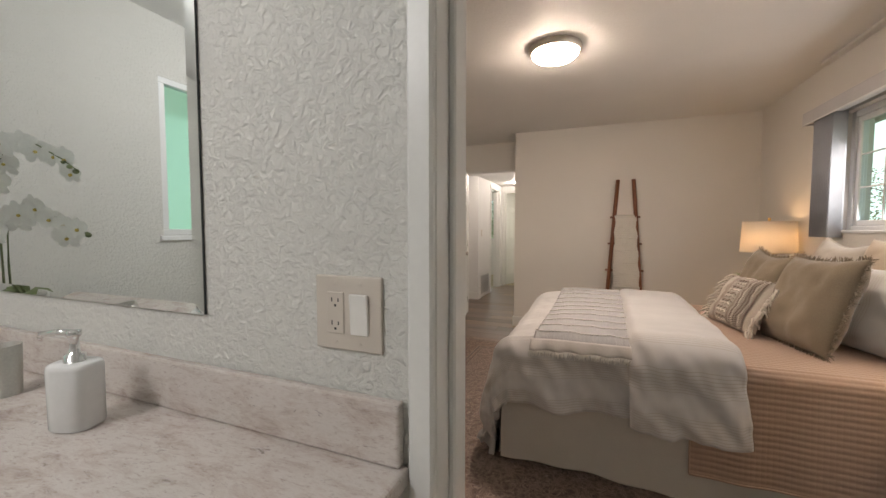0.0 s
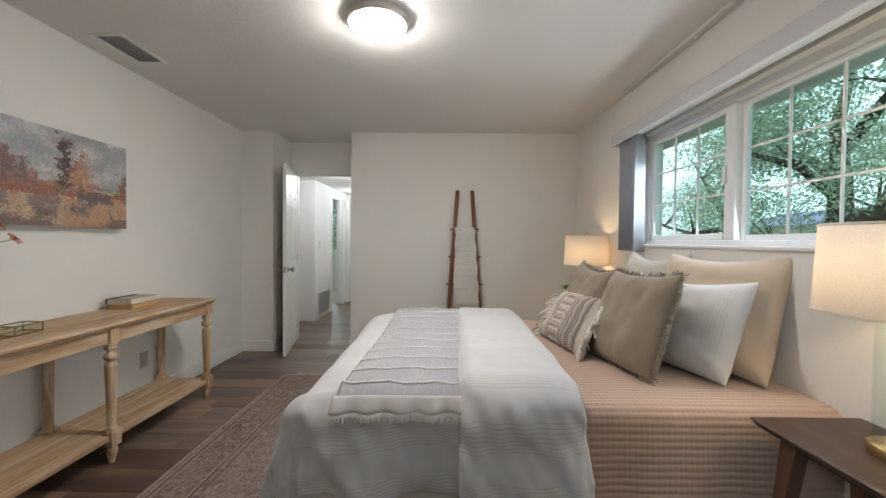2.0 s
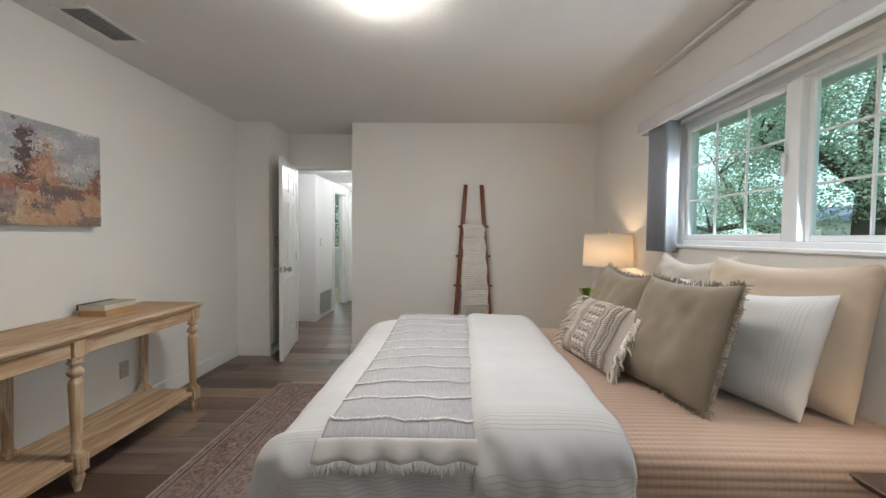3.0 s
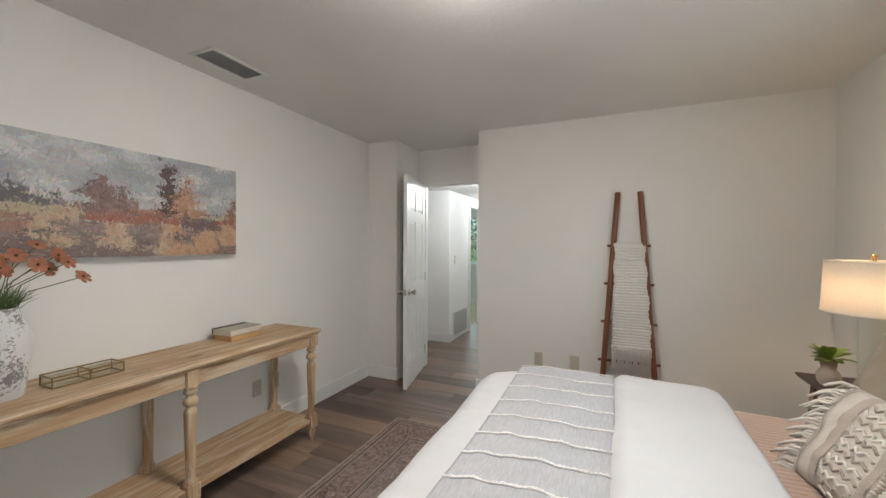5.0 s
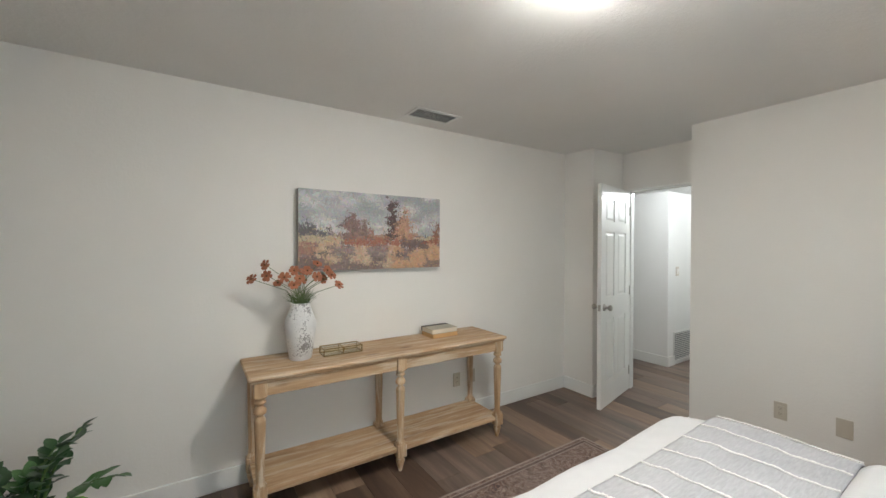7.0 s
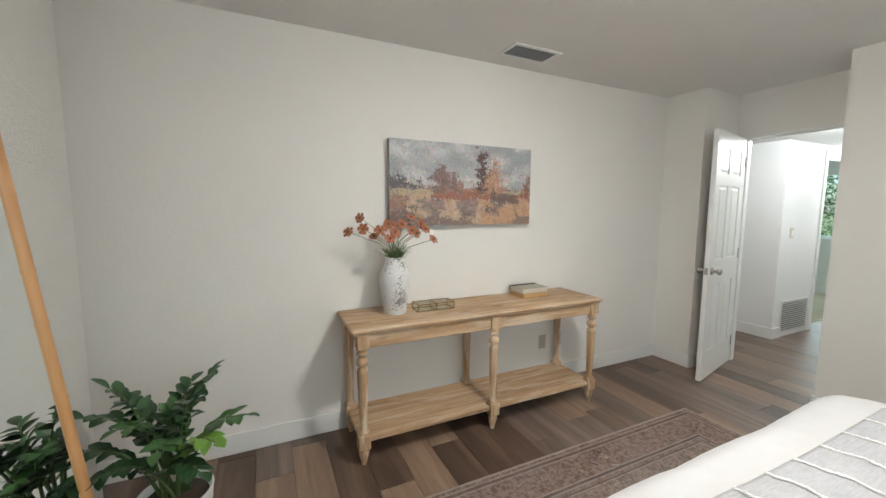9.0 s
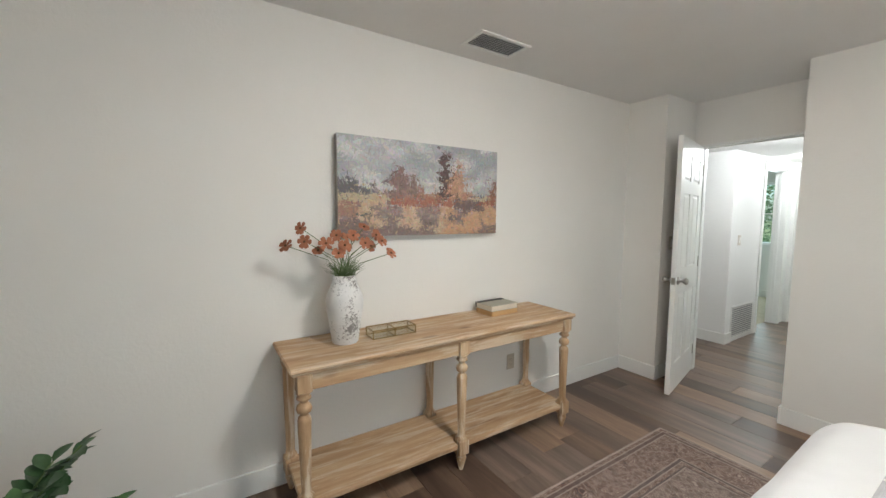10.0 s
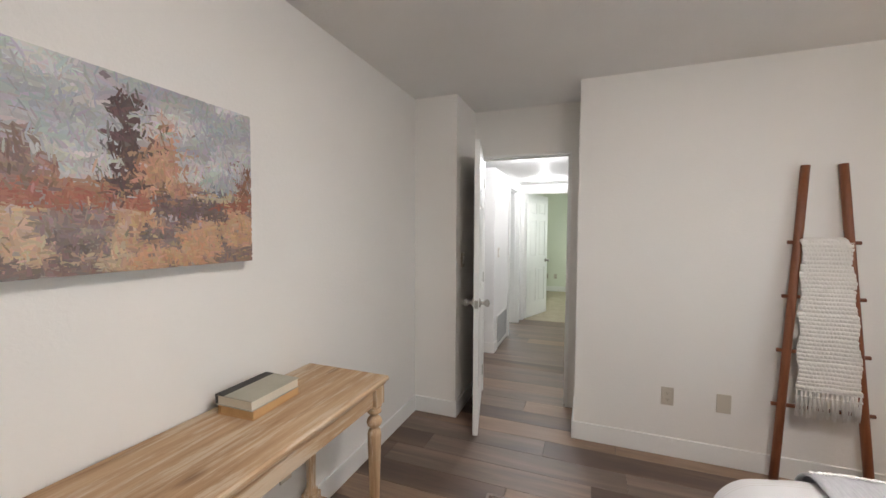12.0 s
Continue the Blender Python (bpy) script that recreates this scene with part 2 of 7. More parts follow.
# ---------------------------------------------------------------- mesh helpers
def mesh_of(name, bm, material, smooth=False):
    me = bpy.data.meshes.new(name)
    bm.normal_update()
    bm.to_mesh(me)
    bm.free()
    if smooth:
        for poly in me.polygons:
            poly.use_smooth = True
    if material is not None:
        me.materials.append(material)
    return me


def part(name, bm, material, parent=None, label="", smooth=False):
    """Links a bmesh as one mesh object, under parent where there is one (world coordinates are kept)."""
    ob = new(name, mesh_of(name, bm, material, smooth))
    if parent is not None:
        ob.parent = parent
        ob.matrix_parent_inverse = parent.matrix_basis.inverted() if parent.parent is None else Matrix()
    if label:
        ob["label"] = label
    return ob


def thing(name, place, label, category, group=""):
    ob = new(name)
    ob.empty_display_size = 0.1
    ob.matrix_basis = Matrix.Translation(place)
    return tagged(ob, label, category, group)


def setting(name, bm, material, label="", smooth=False):
    return tagged(part(name, bm, material, None, label, smooth), label, name.split("_")[0], kind="structure")


def box(bm, x0, x1, y0, y1, z0, z1, bevel=0.0, m=None, seg=1):
    """Adds a box, with rounded edges where bevel is given."""
    geo = bmesh.ops.create_cube(bm, size=1.0, matrix=Matrix.Translation(((x0 + x1) / 2, (y0 + y1) / 2, (z0 + z1) / 2)) @ Matrix.Diagonal((x1 - x0, y1 - y0, z1 - z0, 1)))
    verts = geo["verts"]
    if bevel:
        edges = list({e for v in verts for e in v.link_edges})
        res = bmesh.ops.bevel(bm, geom=edges, offset=bevel, segments=seg, affect="EDGES", profile=0.5)
        verts = list({v for f in res["faces"] for v in f.verts} | {v for v in verts if v.is_valid})
    if m is not None:
        bmesh.ops.transform(bm, matrix=m, verts=verts)
    return bm


def boxes(*dims, bevel=0.0):
    bm = bmesh.new()
    for d in dims:
        box(bm, *d, bevel=bevel)
    return bm


def lathe(profile, n=24, m=None, bm=None):
    """A turned shape: profile of (radius, height) from bottom to top."""
    bm = bm or bmesh.new()
    rings = []
    for r, z in profile:
        if r < 1e-5:
            rings.append([bm.verts.new((0, 0, z))])
        else:
            rings.append([bm.verts.new((r * math.cos(2 * math.pi * i / n), r * math.sin(2 * math.pi * i / n), z)) for i in range(n)])
    for a, b in zip(rings, rings[1:]):
        for i in range(n):
            j = (i + 1) % n
            if len(a) == 1 and len(b) == 1:
                continue
            if len(a) == 1:
                bm.faces.new((a[0], b[i], b[j]))
            elif len(b) == 1:
                bm.faces.new((a[i], a[j], b[0]))
            else:
                bm.faces.new((a[i], a[j], b[j], b[i]))
    if m is not None:
        bmesh.ops.transform(bm, matrix=m, verts=[v for ring in rings for v in ring])
    return bm


def tube(points, radii, n=8, bm=None):
    """A round bar along points; radii is one number or one a point."""
    bm = bm or bmesh.new()
    pts = [Vector(p) for p in points]
    if not hasattr(radii, "__len__"):
        radii = [radii] * len(pts)
    rings = []
    for i, (p, r) in enumerate(zip(pts, radii)):
        d = (pts[min(i + 1, len(pts) - 1)] - pts[max(i - 1, 0)]).normalized()
        a = d.cross(Vector((0.31, 0.17, 0.94)) if abs(d.z) < 0.9 else Vector((1, 0.1, 0))).normalized()
        b = d.cross(a)
        rings.append([bm.verts.new(p + r * (a * math.cos(2 * math.pi * k / n) + b * math.sin(2 * math.pi * k / n))) for k in range(n)])
    for a, b in zip(rings, rings[1:]):
        for k in range(n):
            bm.faces.new((a[k], a[(k + 1) % n], b[(k + 1) % n], b[k]))
    bm.faces.new(rings[0][::-1])
    bm.faces.new(rings[-1])
    return bm


def grid(fn, us, vs, bm=None, uv=True, close=False):
    """A sheet fn(u, v) -> place; the UV map holds (u, v)."""
    bm = bm or bmesh.new()
    lay = bm.loops.layers.uv.verify()
    rows = [[bm.verts.new(fn(u, v)) for v in vs] for u in us]
    for i in range(len(us) - 1):
        for j in range(len(vs) - 1):
            f = bm.faces.new((rows[i][j], rows[i + 1][j], rows[i + 1][j + 1], rows[i][j + 1]))
            for loop, (a, b) in zip(f.loops, ((i, j), (i + 1, j), (i + 1, j + 1), (i, j + 1))):
                loop[lay].uv = (us[a], vs[b])
            f.smooth = True
    return bm


def span(a, b, n):
    return [a + (b - a) * i / (n - 1) for i in range(n)]


# ---------------------------------------------------------------- rooms
setting("floor", boxes((-1.34, 2.66, 1.70, 6.60, -0.12, -0.006), (-2.42, 0.2, 6.60, 7.70, -0.12, -0.006), (-1.07, 0.2, 7.70, 9.45, -0.12, -0.006)), M_SUB, "dark subfloor under brown plank flooring")
setting("bath_floor", boxes((-1.5, 2.7, -1.0, 1.695, -0.12, 0.0)), mottled("bath_tile", (0.42, 0.38, 0.33), (0.55, 0.50, 0.45), 4, 0.4), "beige stone-look bathroom floor")
setting("far_floor", boxes((-1.07, 1.1, 9.45, 13.0, -0.12, 0.004), (-3.6, -1.07, 7.70, 11.3, -0.12, 0.005)), mottled("beige_carpet", (0.40, 0.34, 0.25), (0.52, 0.45, 0.34), 6, 0.95, 350, 0.8, 0.006), "beige carpet of the bedrooms off the hall")
setting("ceiling", boxes((-1.35, 2.66, 1.70, 6.60, H, H + 0.12)), M_CEIL, "white lightly textured bedroom ceiling")
setting("hall_ceiling", boxes((-2.42, 0.25, 6.577, 7.70, HC, HC + 0.2), (-1.07, 0.25, 7.70, 9.45, HC, HC + 0.2)), M_HALL, "lowered white hall ceiling")
setting("far_ceiling", boxes((-1.07, 1.1, 9.45, 13.0, H, H + 0.12), (-3.6, -1.07, 7.70, 11.35, H, H + 0.12)), M_HALL, "white ceiling of the far bedroom")
# unseen slab above every ceiling, added to block sun leaking through gaps
setting("roof", boxes((-3.9, XR + 0.72, -1.4, 11.5, 2.60, 2.68), (-1.3, XR + 0.72, 11.5, 13.2, 2.60, 2.68)), M_SUB, "unseen flat dark slab added over the rooms against sun leaks")
setting("bath_ceiling", boxes((-1.5, 2.7, -1.0, 1.70, H, H + 0.12)), M_HALL, "white bathroom ceiling")
setting("wall_west", boxes((XL - 0.14, XL, 1.58, 5.97, 0, H)), M_WALL, "long off-white wall behind the console table")
setting("wall_pillar", boxes((XL - 0.14, -0.86, 5.97, 6.46, 0, H)), M_WALL, "off-white wall return beside the entry door")
setting("wall_ladder", boxes((0.0, XR + 0.14, YF, YF + 0.6, 0, H)), M_WALL, "warm off-white wall behind the blanket ladder")
# window wall: below, above and beside the opening; the stretch by the window stands slightly proud
bm = boxes((XR, XR + 0.15, 4.765, YF, 0, H), (XR - 0.012, XR + 0.15, WIN_Y1, 4.765, 0, H), (XR - 0.012, XR + 0.15, YN - 0.11, WIN_Y0, 0, H),
           (XR - 0.012, XR + 0.15, WIN_Y0, WIN_Y1, 0, WIN_Z0), (XR - 0.012, XR + 0.15, WIN_Y0, WIN_Y1, WIN_Z1, H))
setting("wall_window", bm, M_WALL, "off-white wall around the wide window")
setting("trim_ceiling", boxes((XR - 0.062, XR - 0.013, YN, 4.80, H - 0.022, H - 0.001), bevel=0.004), M_WALL, "thin painted strip along the ceiling above the window")
# near wall with the bath doorway
DX0, DX1 = 0.735, 1.56
bm = boxes((-0.98, DX0 - 0.02, 1.68, YN, 0, H), (DX1 + 0.02, XR - 0.012, 1.68, YN, 0, H), (DX0 - 0.02, DX1 + 0.02, 1.68, YN, 2.06, H), (XL, -0.98, 1.58, 1.70, 0, H))
setting("wall_near", bm, M_BATH_WALL, "off-white textured wall with the bathroom doorway")
# entry door wall and hall
EX0, EX1, EY0, EY1 = -0.80, -0.085, 6.46, 6.575
setting("wall_entry", boxes((-0.86, EX0 - 0.02, EY0, EY1, 0, H), (EX1 + 0.02, -0.001, EY0, EY1, 0, H), (EX0 - 0.02, EX1 + 0.02, EY0, EY1, 2.06, H)), M_WALL, "off-white wall above the entry door")
setting("wall_hall", boxes((-2.3, -0.95, 7.58, 7.70, 0, HC), (-1.07, -0.95, 7.70, 8.42, 0, HC), (-1.07, -0.95, 9.18, 9.40, 0, HC), (-1.07, -0.95, 8.42, 9.18, 2.051, HC)), M_HALL, "bright white hall walls with an air return")
setting("wall_hall_side", boxes((0.06, 0.2, 6.6, 9.40, 0, HC), (-2.42, -2.3, 6.46, 7.70, 0, HC), (-2.3, -1.34, 6.46, 6.575, 0, HC)), M_HALL, "white hall side walls")
setting("wall_hall_end", boxes((-1.07, -0.92, 9.40, 9.50, 0, H), (-0.12, 1.1, 9.40, 9.50, 0, H), (-0.92, -0.12, 9.40, 9.50, 2.051, H)), M_HALL, "white wall around the doorway at the hall's end")
setting("wall_far_room", boxes((-1.07, 1.1, 12.65, 12.8, 0, H), (1.0, 1.1, 9.5, 12.65, 0, H), (-1.07, -0.97, 9.5, 12.65, 0, H)), M_GREEN, "pale green-grey far bedroom wall")
# side room off the hall
bm = boxes((-3.6, -3.46, 7.70, 11.2, 0, H), (-3.6, -2.45, 11.2, 11.34, 0, H), (-1.45, -1.07, 11.2, 11.34, 0, H), (-2.45, -1.45, 11.2, 11.34, 0, 0.95), (-2.45, -1.45, 11.2, 11.34, 2.05, H), (-3.6, -2.3, 7.58, 7.70, 0, H))
setting("wall_side_room", bm, M_HALL, "white wall of the side room with a small window")
# bathroom shell with its small window
bm = boxes((-1.49, -1.35, -1.0, 0.24, 0, H), (-1.49, -1.35, 0.74, 1.59, 0, H), (-1.49, -1.35, 0.24, 0.74, 0, 1.205), (-1.49, -1.35, 0.24, 0.74, 2.105, H),
           (-1.35, 2.7, -1.1, -1.0, 0, H), (2.56, 2.7, -1.0, 1.70, 0, H), (-1.35, XL - 0.14, 1.59, 1.70, 0, H))
setting("wall_bath", bm, M_BATH_WALL, "off-white bathroom walls")


def baseboard(name, *runs):
    """Runs (x0, y0, x1, y1, nx, ny): a board along the wall line, standing out along n."""
    for i, (x0, y0, x1, y1, nx, ny) in enumerate(runs):
        t = 0.014
        xs, ys = sorted((x0, x1)), sorted((y0, y1))
        bm = bmesh.new()
        if nx:
            box(bm, min(x0, x0 + nx * t), max(x0, x0 + nx * t), ys[0], ys[1], 0.0, 0.122, bevel=0.003)
        else:
            box(bm, xs[0], xs[1], min(y0, y0 + ny * t), max(y0, y0 + ny * t), 0.0, 0.122, bevel=0.003)
        setting(name, bm, M_WHITE, "white painted baseboard along the wall")


baseboard("baseboard", (XL, 1.70, XL, 5.956, 1, 0), (XL, 5.97, -0.846, 5.97, 0, -1), (-0.86, 5.97, -0.86, 6.40, 1, 0),
          (0.0, 5.986, 0.0, 6.41, -1, 0), (0.0, 6.0, XR, 6.0, 0, -1), (XR, 4.77, XR, 5.986, -1, 0),
          (-1.186, 1.70, -0.98, 1.70, 0, 1), (-0.98, YN, 0.68, YN, 0, 1),
          (-2.3, 7.58, -0.936, 7.58, 0, -1), (-0.95, 7.58, -0.95, 7.74, 1, 0), (-0.95, 8.36, -0.95, 8.38, 1, 0), (0.06, 6.6, 0.06, 9.4, -1, 0),
          (-0.97, 12.65, 1.0, 12.65, 0, -1), (-3.46, 11.2, -1.07, 11.2, 0, -1))


def casing(name, axis, a0, a1, face, out, top, w=0.058, t=0.016):
    """Flat casing round an opening a0..a1 on the wall face; out is +1 or -1."""
    bm = bmesh.new()
    lo, hi = sorted((face, face + out * t))
    for x0, x1, z0, z1 in ((a0 - w, a0, 0, top), (a1, a1 + w, 0, top), (a0 - w, a1 + w, top, top + w)):
        if axis == "x":
            box(bm, x0, x1, lo, hi, z0, z1, bevel=0.004)
        else:
            box(bm, lo, hi, x0, x1, z0, z1, bevel=0.004)
    return setting(name, bm, M_WHITE, "white painted door casing")


def jamb(name, axis, a0, a1, f0, f1, top, stop=None):
    """The lining of an opening, with a stop."""
    bm = bmesh.new()
    s0, s1 = (stop if stop else ((f0 + f1) / 2 - 0.018, (f0 + f1) / 2 + 0.018))
    for x0, x1, z0, z1 in ((a0 - 0.02, a0, 0, top), (a1, a1 + 0.02, 0, top), (a0 - 0.02, a1 + 0.02, top, top + 0.02)):
        box(bm, *((x0, x1, f0, f1) if axis == "x" else (f0, f1, x0, x1)), z0, z1, bevel=0.002)
    for x0, x1, z0, z1 in ((a0 - 0.001, a0 + 0.011, 0, top), (a1 - 0.011, a1 + 0.001, 0, top), (a0, a1, top - 0.011, top + 0.001)):
        box(bm, *((x0, x1, s0, s1) if axis == "x" else (s0, s1, x0, x1)), z0, z1, bevel=0.003)
    return setting(name, bm, M_WHITE, "white painted door jamb")


casing("trim_bath_door", "x", DX0 - 0.002, DX1 + 0.002, 1.68, -1, 2.042, 0.040)
casing("trim_bath_door", "x", DX0 - 0.012, DX1 + 0.012, YN, 1, 2.052)
jamb("jamb_bath_door", "x", DX0, DX1, 1.677, YN + 0.003, 2.04)
jamb("jamb_entry_door", "x", EX0, EX1, EY0 - 0.003, EY1 + 0.003, 2.045, (EY0 + 0.045, EY0 + 0.08))
casing("trim_side_door", "y", 8.44, 9.16, -0.95, 1, 2.05)
jamb("jamb_side_door", "y", 8.44, 9.16, -1.073, -0.947, 2.03)
casing("trim_hall_end", "x", -0.90, -0.14, 9.40, -1, 2.05)
jamb("jamb_hall_end", "x", -0.90, -0.14, 9.397, 9.503, 2.03)

# ---------------------------------------------------------------- bed and bedding
M_SKIRT = fabric("white_cotton_skirt", (0.60, 0.58, 0.54), (0.68, 0.66, 0.62), 300, 0.2)
M_DUVET = striped("white_striped_cotton", (0.60, 0.60, 0.605), (0.45, 0.425, 0.39), 0.165, (0.06, 0.125, 0.19, 0.255, 0.32, 0.385, 0.45, 0.515), 0.0010, bounds=(3.27, 4.62))
M_THROW = crinkled("grey_woven_cotton", (0.35, 0.35, 0.365), (0.47, 0.47, 0.485))
M_YARN = fabric("white_yarn", (0.78, 0.77, 0.74), (0.84, 0.83, 0.80), 300, 0.6)
M_MATTRESS = fabric("mattress_ticking", (0.70, 0.68, 0.65), (0.78, 0.76, 0.73), 200, 0.2)
M_TAUPE = fabric("taupe_linen", (0.22, 0.175, 0.125), (0.30, 0.245, 0.18), 240, 0.8)
M_BEIGE = fabric("beige_cotton", (0.50, 0.40, 0.30), (0.58, 0.475, 0.365), 330, 0.3)
M_PALE = fabric("pale_cotton", (0.50, 0.45, 0.39), (0.58, 0.53, 0.46), 330, 0.3)
M_SHAM = striped("white_sham", (0.64, 0.635, 0.62), (0.55, 0.52, 0.49), 0.21, (0.10, 0.16, 0.22, 0.28, 0.34, 0.40), 0.0013)


def quilt_material():
    m, nt, p = nodes_of("rose_tan_quilt")
    tc = nt.nodes.new("ShaderNodeTexCoord")
    sep = nt.nodes.new("ShaderNodeSeparateXYZ")
    nt.links.new(tc.outputs["UV"], sep.inputs[0])
    cell = maths(nt, "ABSOLUTE", maths(nt, "SINE", maths(nt, "MULTIPLY", sep.outputs[0], math.pi / 0.02)))
    thread = noise_of(nt, tc.outputs["UV"], 300, 2)
    big = noise_of(nt, tc.outputs["UV"], 3, 4)
    col = ramp(nt, maths(nt, "ADD", maths(nt, "MULTIPLY", big, 0.6), maths(nt, "MULTIPLY", thread, 0.4)), [(0.3, (0.43, 0.305, 0.235)), (0.7, (0.50, 0.365, 0.285))])
    nt.links.new(col, p.inputs["Base Color"])
    p.inputs["Roughness"].default_value = 0.85
    p.inputs["Sheen Weight"].default_value = 0.25
    bumped(nt, p, maths(nt, "ADD", cell, maths(nt, "MULTIPLY", thread, 0.3)), 0.18, 0.004)
    return m


M_QUILT = quilt_material()
BED_X0, BED_X1, BED_Y0, BED_Y1 = 0.50, 2.485, 3.15, 4.69


def wrinkle(a, b, scale, amount, seed=0.0):
    return amount * noise.noise(Vector((a * scale, b * scale, seed)))


def drape(a, b, x0, y0, y1, top, r, off=0.0, flare=0.10, folds=0.0, seed=0.0, puff=0.0):
    """Cloth laid over the bed: (a, b) are its own metres along x and y; past x0, y0 or y1 it rolls over a round edge and hangs."""
    ox = min(0.0, a - x0)
    oy = b - y0 if b < y0 else (b - y1 if b > y1 else 0.0)
    d = math.hypot(ox, oy)
    cx, cy = max(a, x0), min(max(b, y0), y1)
    if d < 1e-6:
        return Vector((cx, cy, top + off))
    dx, dy = ox / d, oy / d
    arc = r * math.pi / 2
    if d < arc:
        t = d / r
        return Vector((cx + dx * (r + off) * math.sin(t), cy + dy * (r + off) * math.sin(t), top - r + (r + off) * math.cos(t)))
    drop = d - arc
    along = a if abs(dy) > abs(dx) else b
    wave = folds * min(1.0, drop / 0.25) * (0.6 * math.sin(along * 17 + seed) + 0.5 * math.sin(along * 31 + 2 * seed + drop * 4))
    out = r + off + flare * drop + wave + puff * math.sin(math.pi * min(1.0, drop / 0.34))
    return Vector((cx + dx * out, cy + dy * out, top - r - drop))


def cloth(name, parent, material, label, us, vs, place, thick=0.0, amount=0.0, scale=3.0, seed=0.0):
    bm = grid(lambda u, v: place(u, v) + Vector((0, 0, wrinkle(u, v, scale, amount, seed) + wrinkle(u, v, scale * 3.1, amount * 0.35, seed + 5)))
              + Vector((0, -1, 0)) * (min(1.0, max(0.0, 3.2 - v) / 0.2) * (amount > 0.005) * (0.046 * noise.noise(Vector((u * 6 + v * 2.5, v * 2.6, seed))) + 0.024 * noise.noise(Vector((u * 15 + v * 11, v * 7 - u * 4, seed + 2))) + 0.030 * (0.25 - abs(noise.noise(Vector((u * 5 + v * 6, v * 4 - u * 3, seed + 7))))) + 0.008 * noise.noise(Vector((u * 34, v * 22, seed + 4))))), us, vs)
    ob = part(name, bm, material, parent, label)
    if thick:
        so = ob.modifiers.new("thickness", "SOLIDIFY")
        so.thickness, so.offset = thick, -1.0
    return ob


def make_bed():
    bed = thing("bed", (1.5, 3.92, 0), "queen bed with a white pleated bed skirt on the rug", "bed")
    part("box_spring", boxes((BED_X0 + 0.04, BED_X1, BED_Y0 + 0.04, BED_Y1 - 0.04, 0.14, 0.36), bevel=0.02), M_MATTRESS, bed)
    part("mattress", box(bmesh.new(), BED_X0 + 0.03, BED_X1, BED_Y0 + 0.04, BED_Y1 - 0.04, 0.36, 0.62, 0.05, seg=3), M_MATTRESS, bed)
    for x in (0.62, 2.38):
        for y in (3.3, 4.54):
            part("leg", lathe([(0.02, 0.0), (0.025, 0.01), (0.025, 0.14)], 12, pose(x, y, 0)), M_DARK, bed)

    def side(p0, p1, nx, ny, seed):
        n = int(math.hypot(p1[0] - p0[0], p1[1] - p0[1]) / 0.02)

        def at(u, v):
            x, y = p0[0] + (p1[0] - p0[0]) * u, p0[1] + (p1[1] - p0[1]) * u
            s = u * n * 0.02
            w = (0.36 - v) / 0.34 * (0.011 * math.sin(s * 9 + seed) + 0.008 * math.sin(s * 23 + seed * 2))
            low = 0.010 * math.sin(s * 6 + seed) if v < 0.05 else 0.0
            return Vector((x + nx * (w + 0.012), y + ny * (w + 0.012), v + low))
        part("bed_skirt", grid(at, span(0, 1, n), span(0.022, 0.40, 9)), M_SKIRT, bed, "white cotton bed skirt")
        part("skirt_hem", tube([at(u, 0.022) for u in span(0, 1, n)], 0.004, 6), M_SKIRT, bed)

    side((BED_X0, BED_Y0), (BED_X1, BED_Y0), 0, -1, 0.4)
    side((BED_X0, BED_Y1), (BED_X1, BED_Y1), 0, 1, 1.4)
    side((BED_X0, BED_Y0), (BED_X0, BED_Y1), -1, 0, 2.2)


def make_quilt():
    quilt = thing("quilt", (2.0, 3.92, 0.64), "rose-tan channel-quilted coverlet hanging over the bed", "quilt")

    def at(u, v):
        p = drape(u, v, -9, 3.19, 4.65, 0.642, 0.06, 0.0, 0.05, 0.006, 1.0)
        rib = 0.0035 * abs(math.sin(math.pi * v / 0.026))
        e = 0.01
        q1, q2 = drape(u, v + e, -9, 3.19, 4.65, 0.642, 0.06, 0.0, 0.05), drape(u, v - e, -9, 3.19, 4.65, 0.642, 0.06, 0.0, 0.05)
        t = (q1 - q2).normalized()
        n = Vector((1, 0, 0)).cross(t)
        return p + n * (rib + wrinkle(u, v, 2.2, 0.006, 3))
    part("coverlet", grid(at, span(1.36, 2.492, 44), span(3.19 - 0.53, 4.65 + 0.53, 640)), M_QUILT, quilt, "rose-tan cotton with quilted channels")
    for v in (3.19 - 0.53, 4.65 + 0.53):
        part("hem", tube([at(u, v) for u in span(1.36, 2.492, 40)], 0.005, 6), M_QUILT, quilt, "stitched rose-tan hem", True)
    part("head_hem", tube([at(1.36, v) for v in span(3.19 - 0.53, 4.65 + 0.53, 200)], 0.004, 6), M_QUILT, quilt, "", True)


DUV = dict(x0=0.56, y0=3.215, y1=4.63, top=0.69, r=0.125)


def duvet_at(u, v, off=0.0):
    puff = 0.011 * noise.noise(Vector((u * 2.4, v * 2.4, 7.0)))
    edge = 0.02 * max(0.0, min(1.0, (v - 4.2) / 0.4)) - 0.062 * max(0.0, (0.95 - u) / 0.5) ** 2
    if v < DUV["y0"] - 0.1:
        v = DUV["y0"] - 0.1 - (DUV["y0"] - 0.1 - v) * (1 + 0.10 * noise.noise(Vector((u * 4.5, 0.3, 2.0))))
    return drape(u, v, DUV["x0"], DUV["y0"], DUV["y1"], DUV["top"], DUV["r"], off + puff, 0.10, 0.022, 0.7, 0.030) + Vector((0, 0, edge * (1 if v > 3.2 else 0.4)))


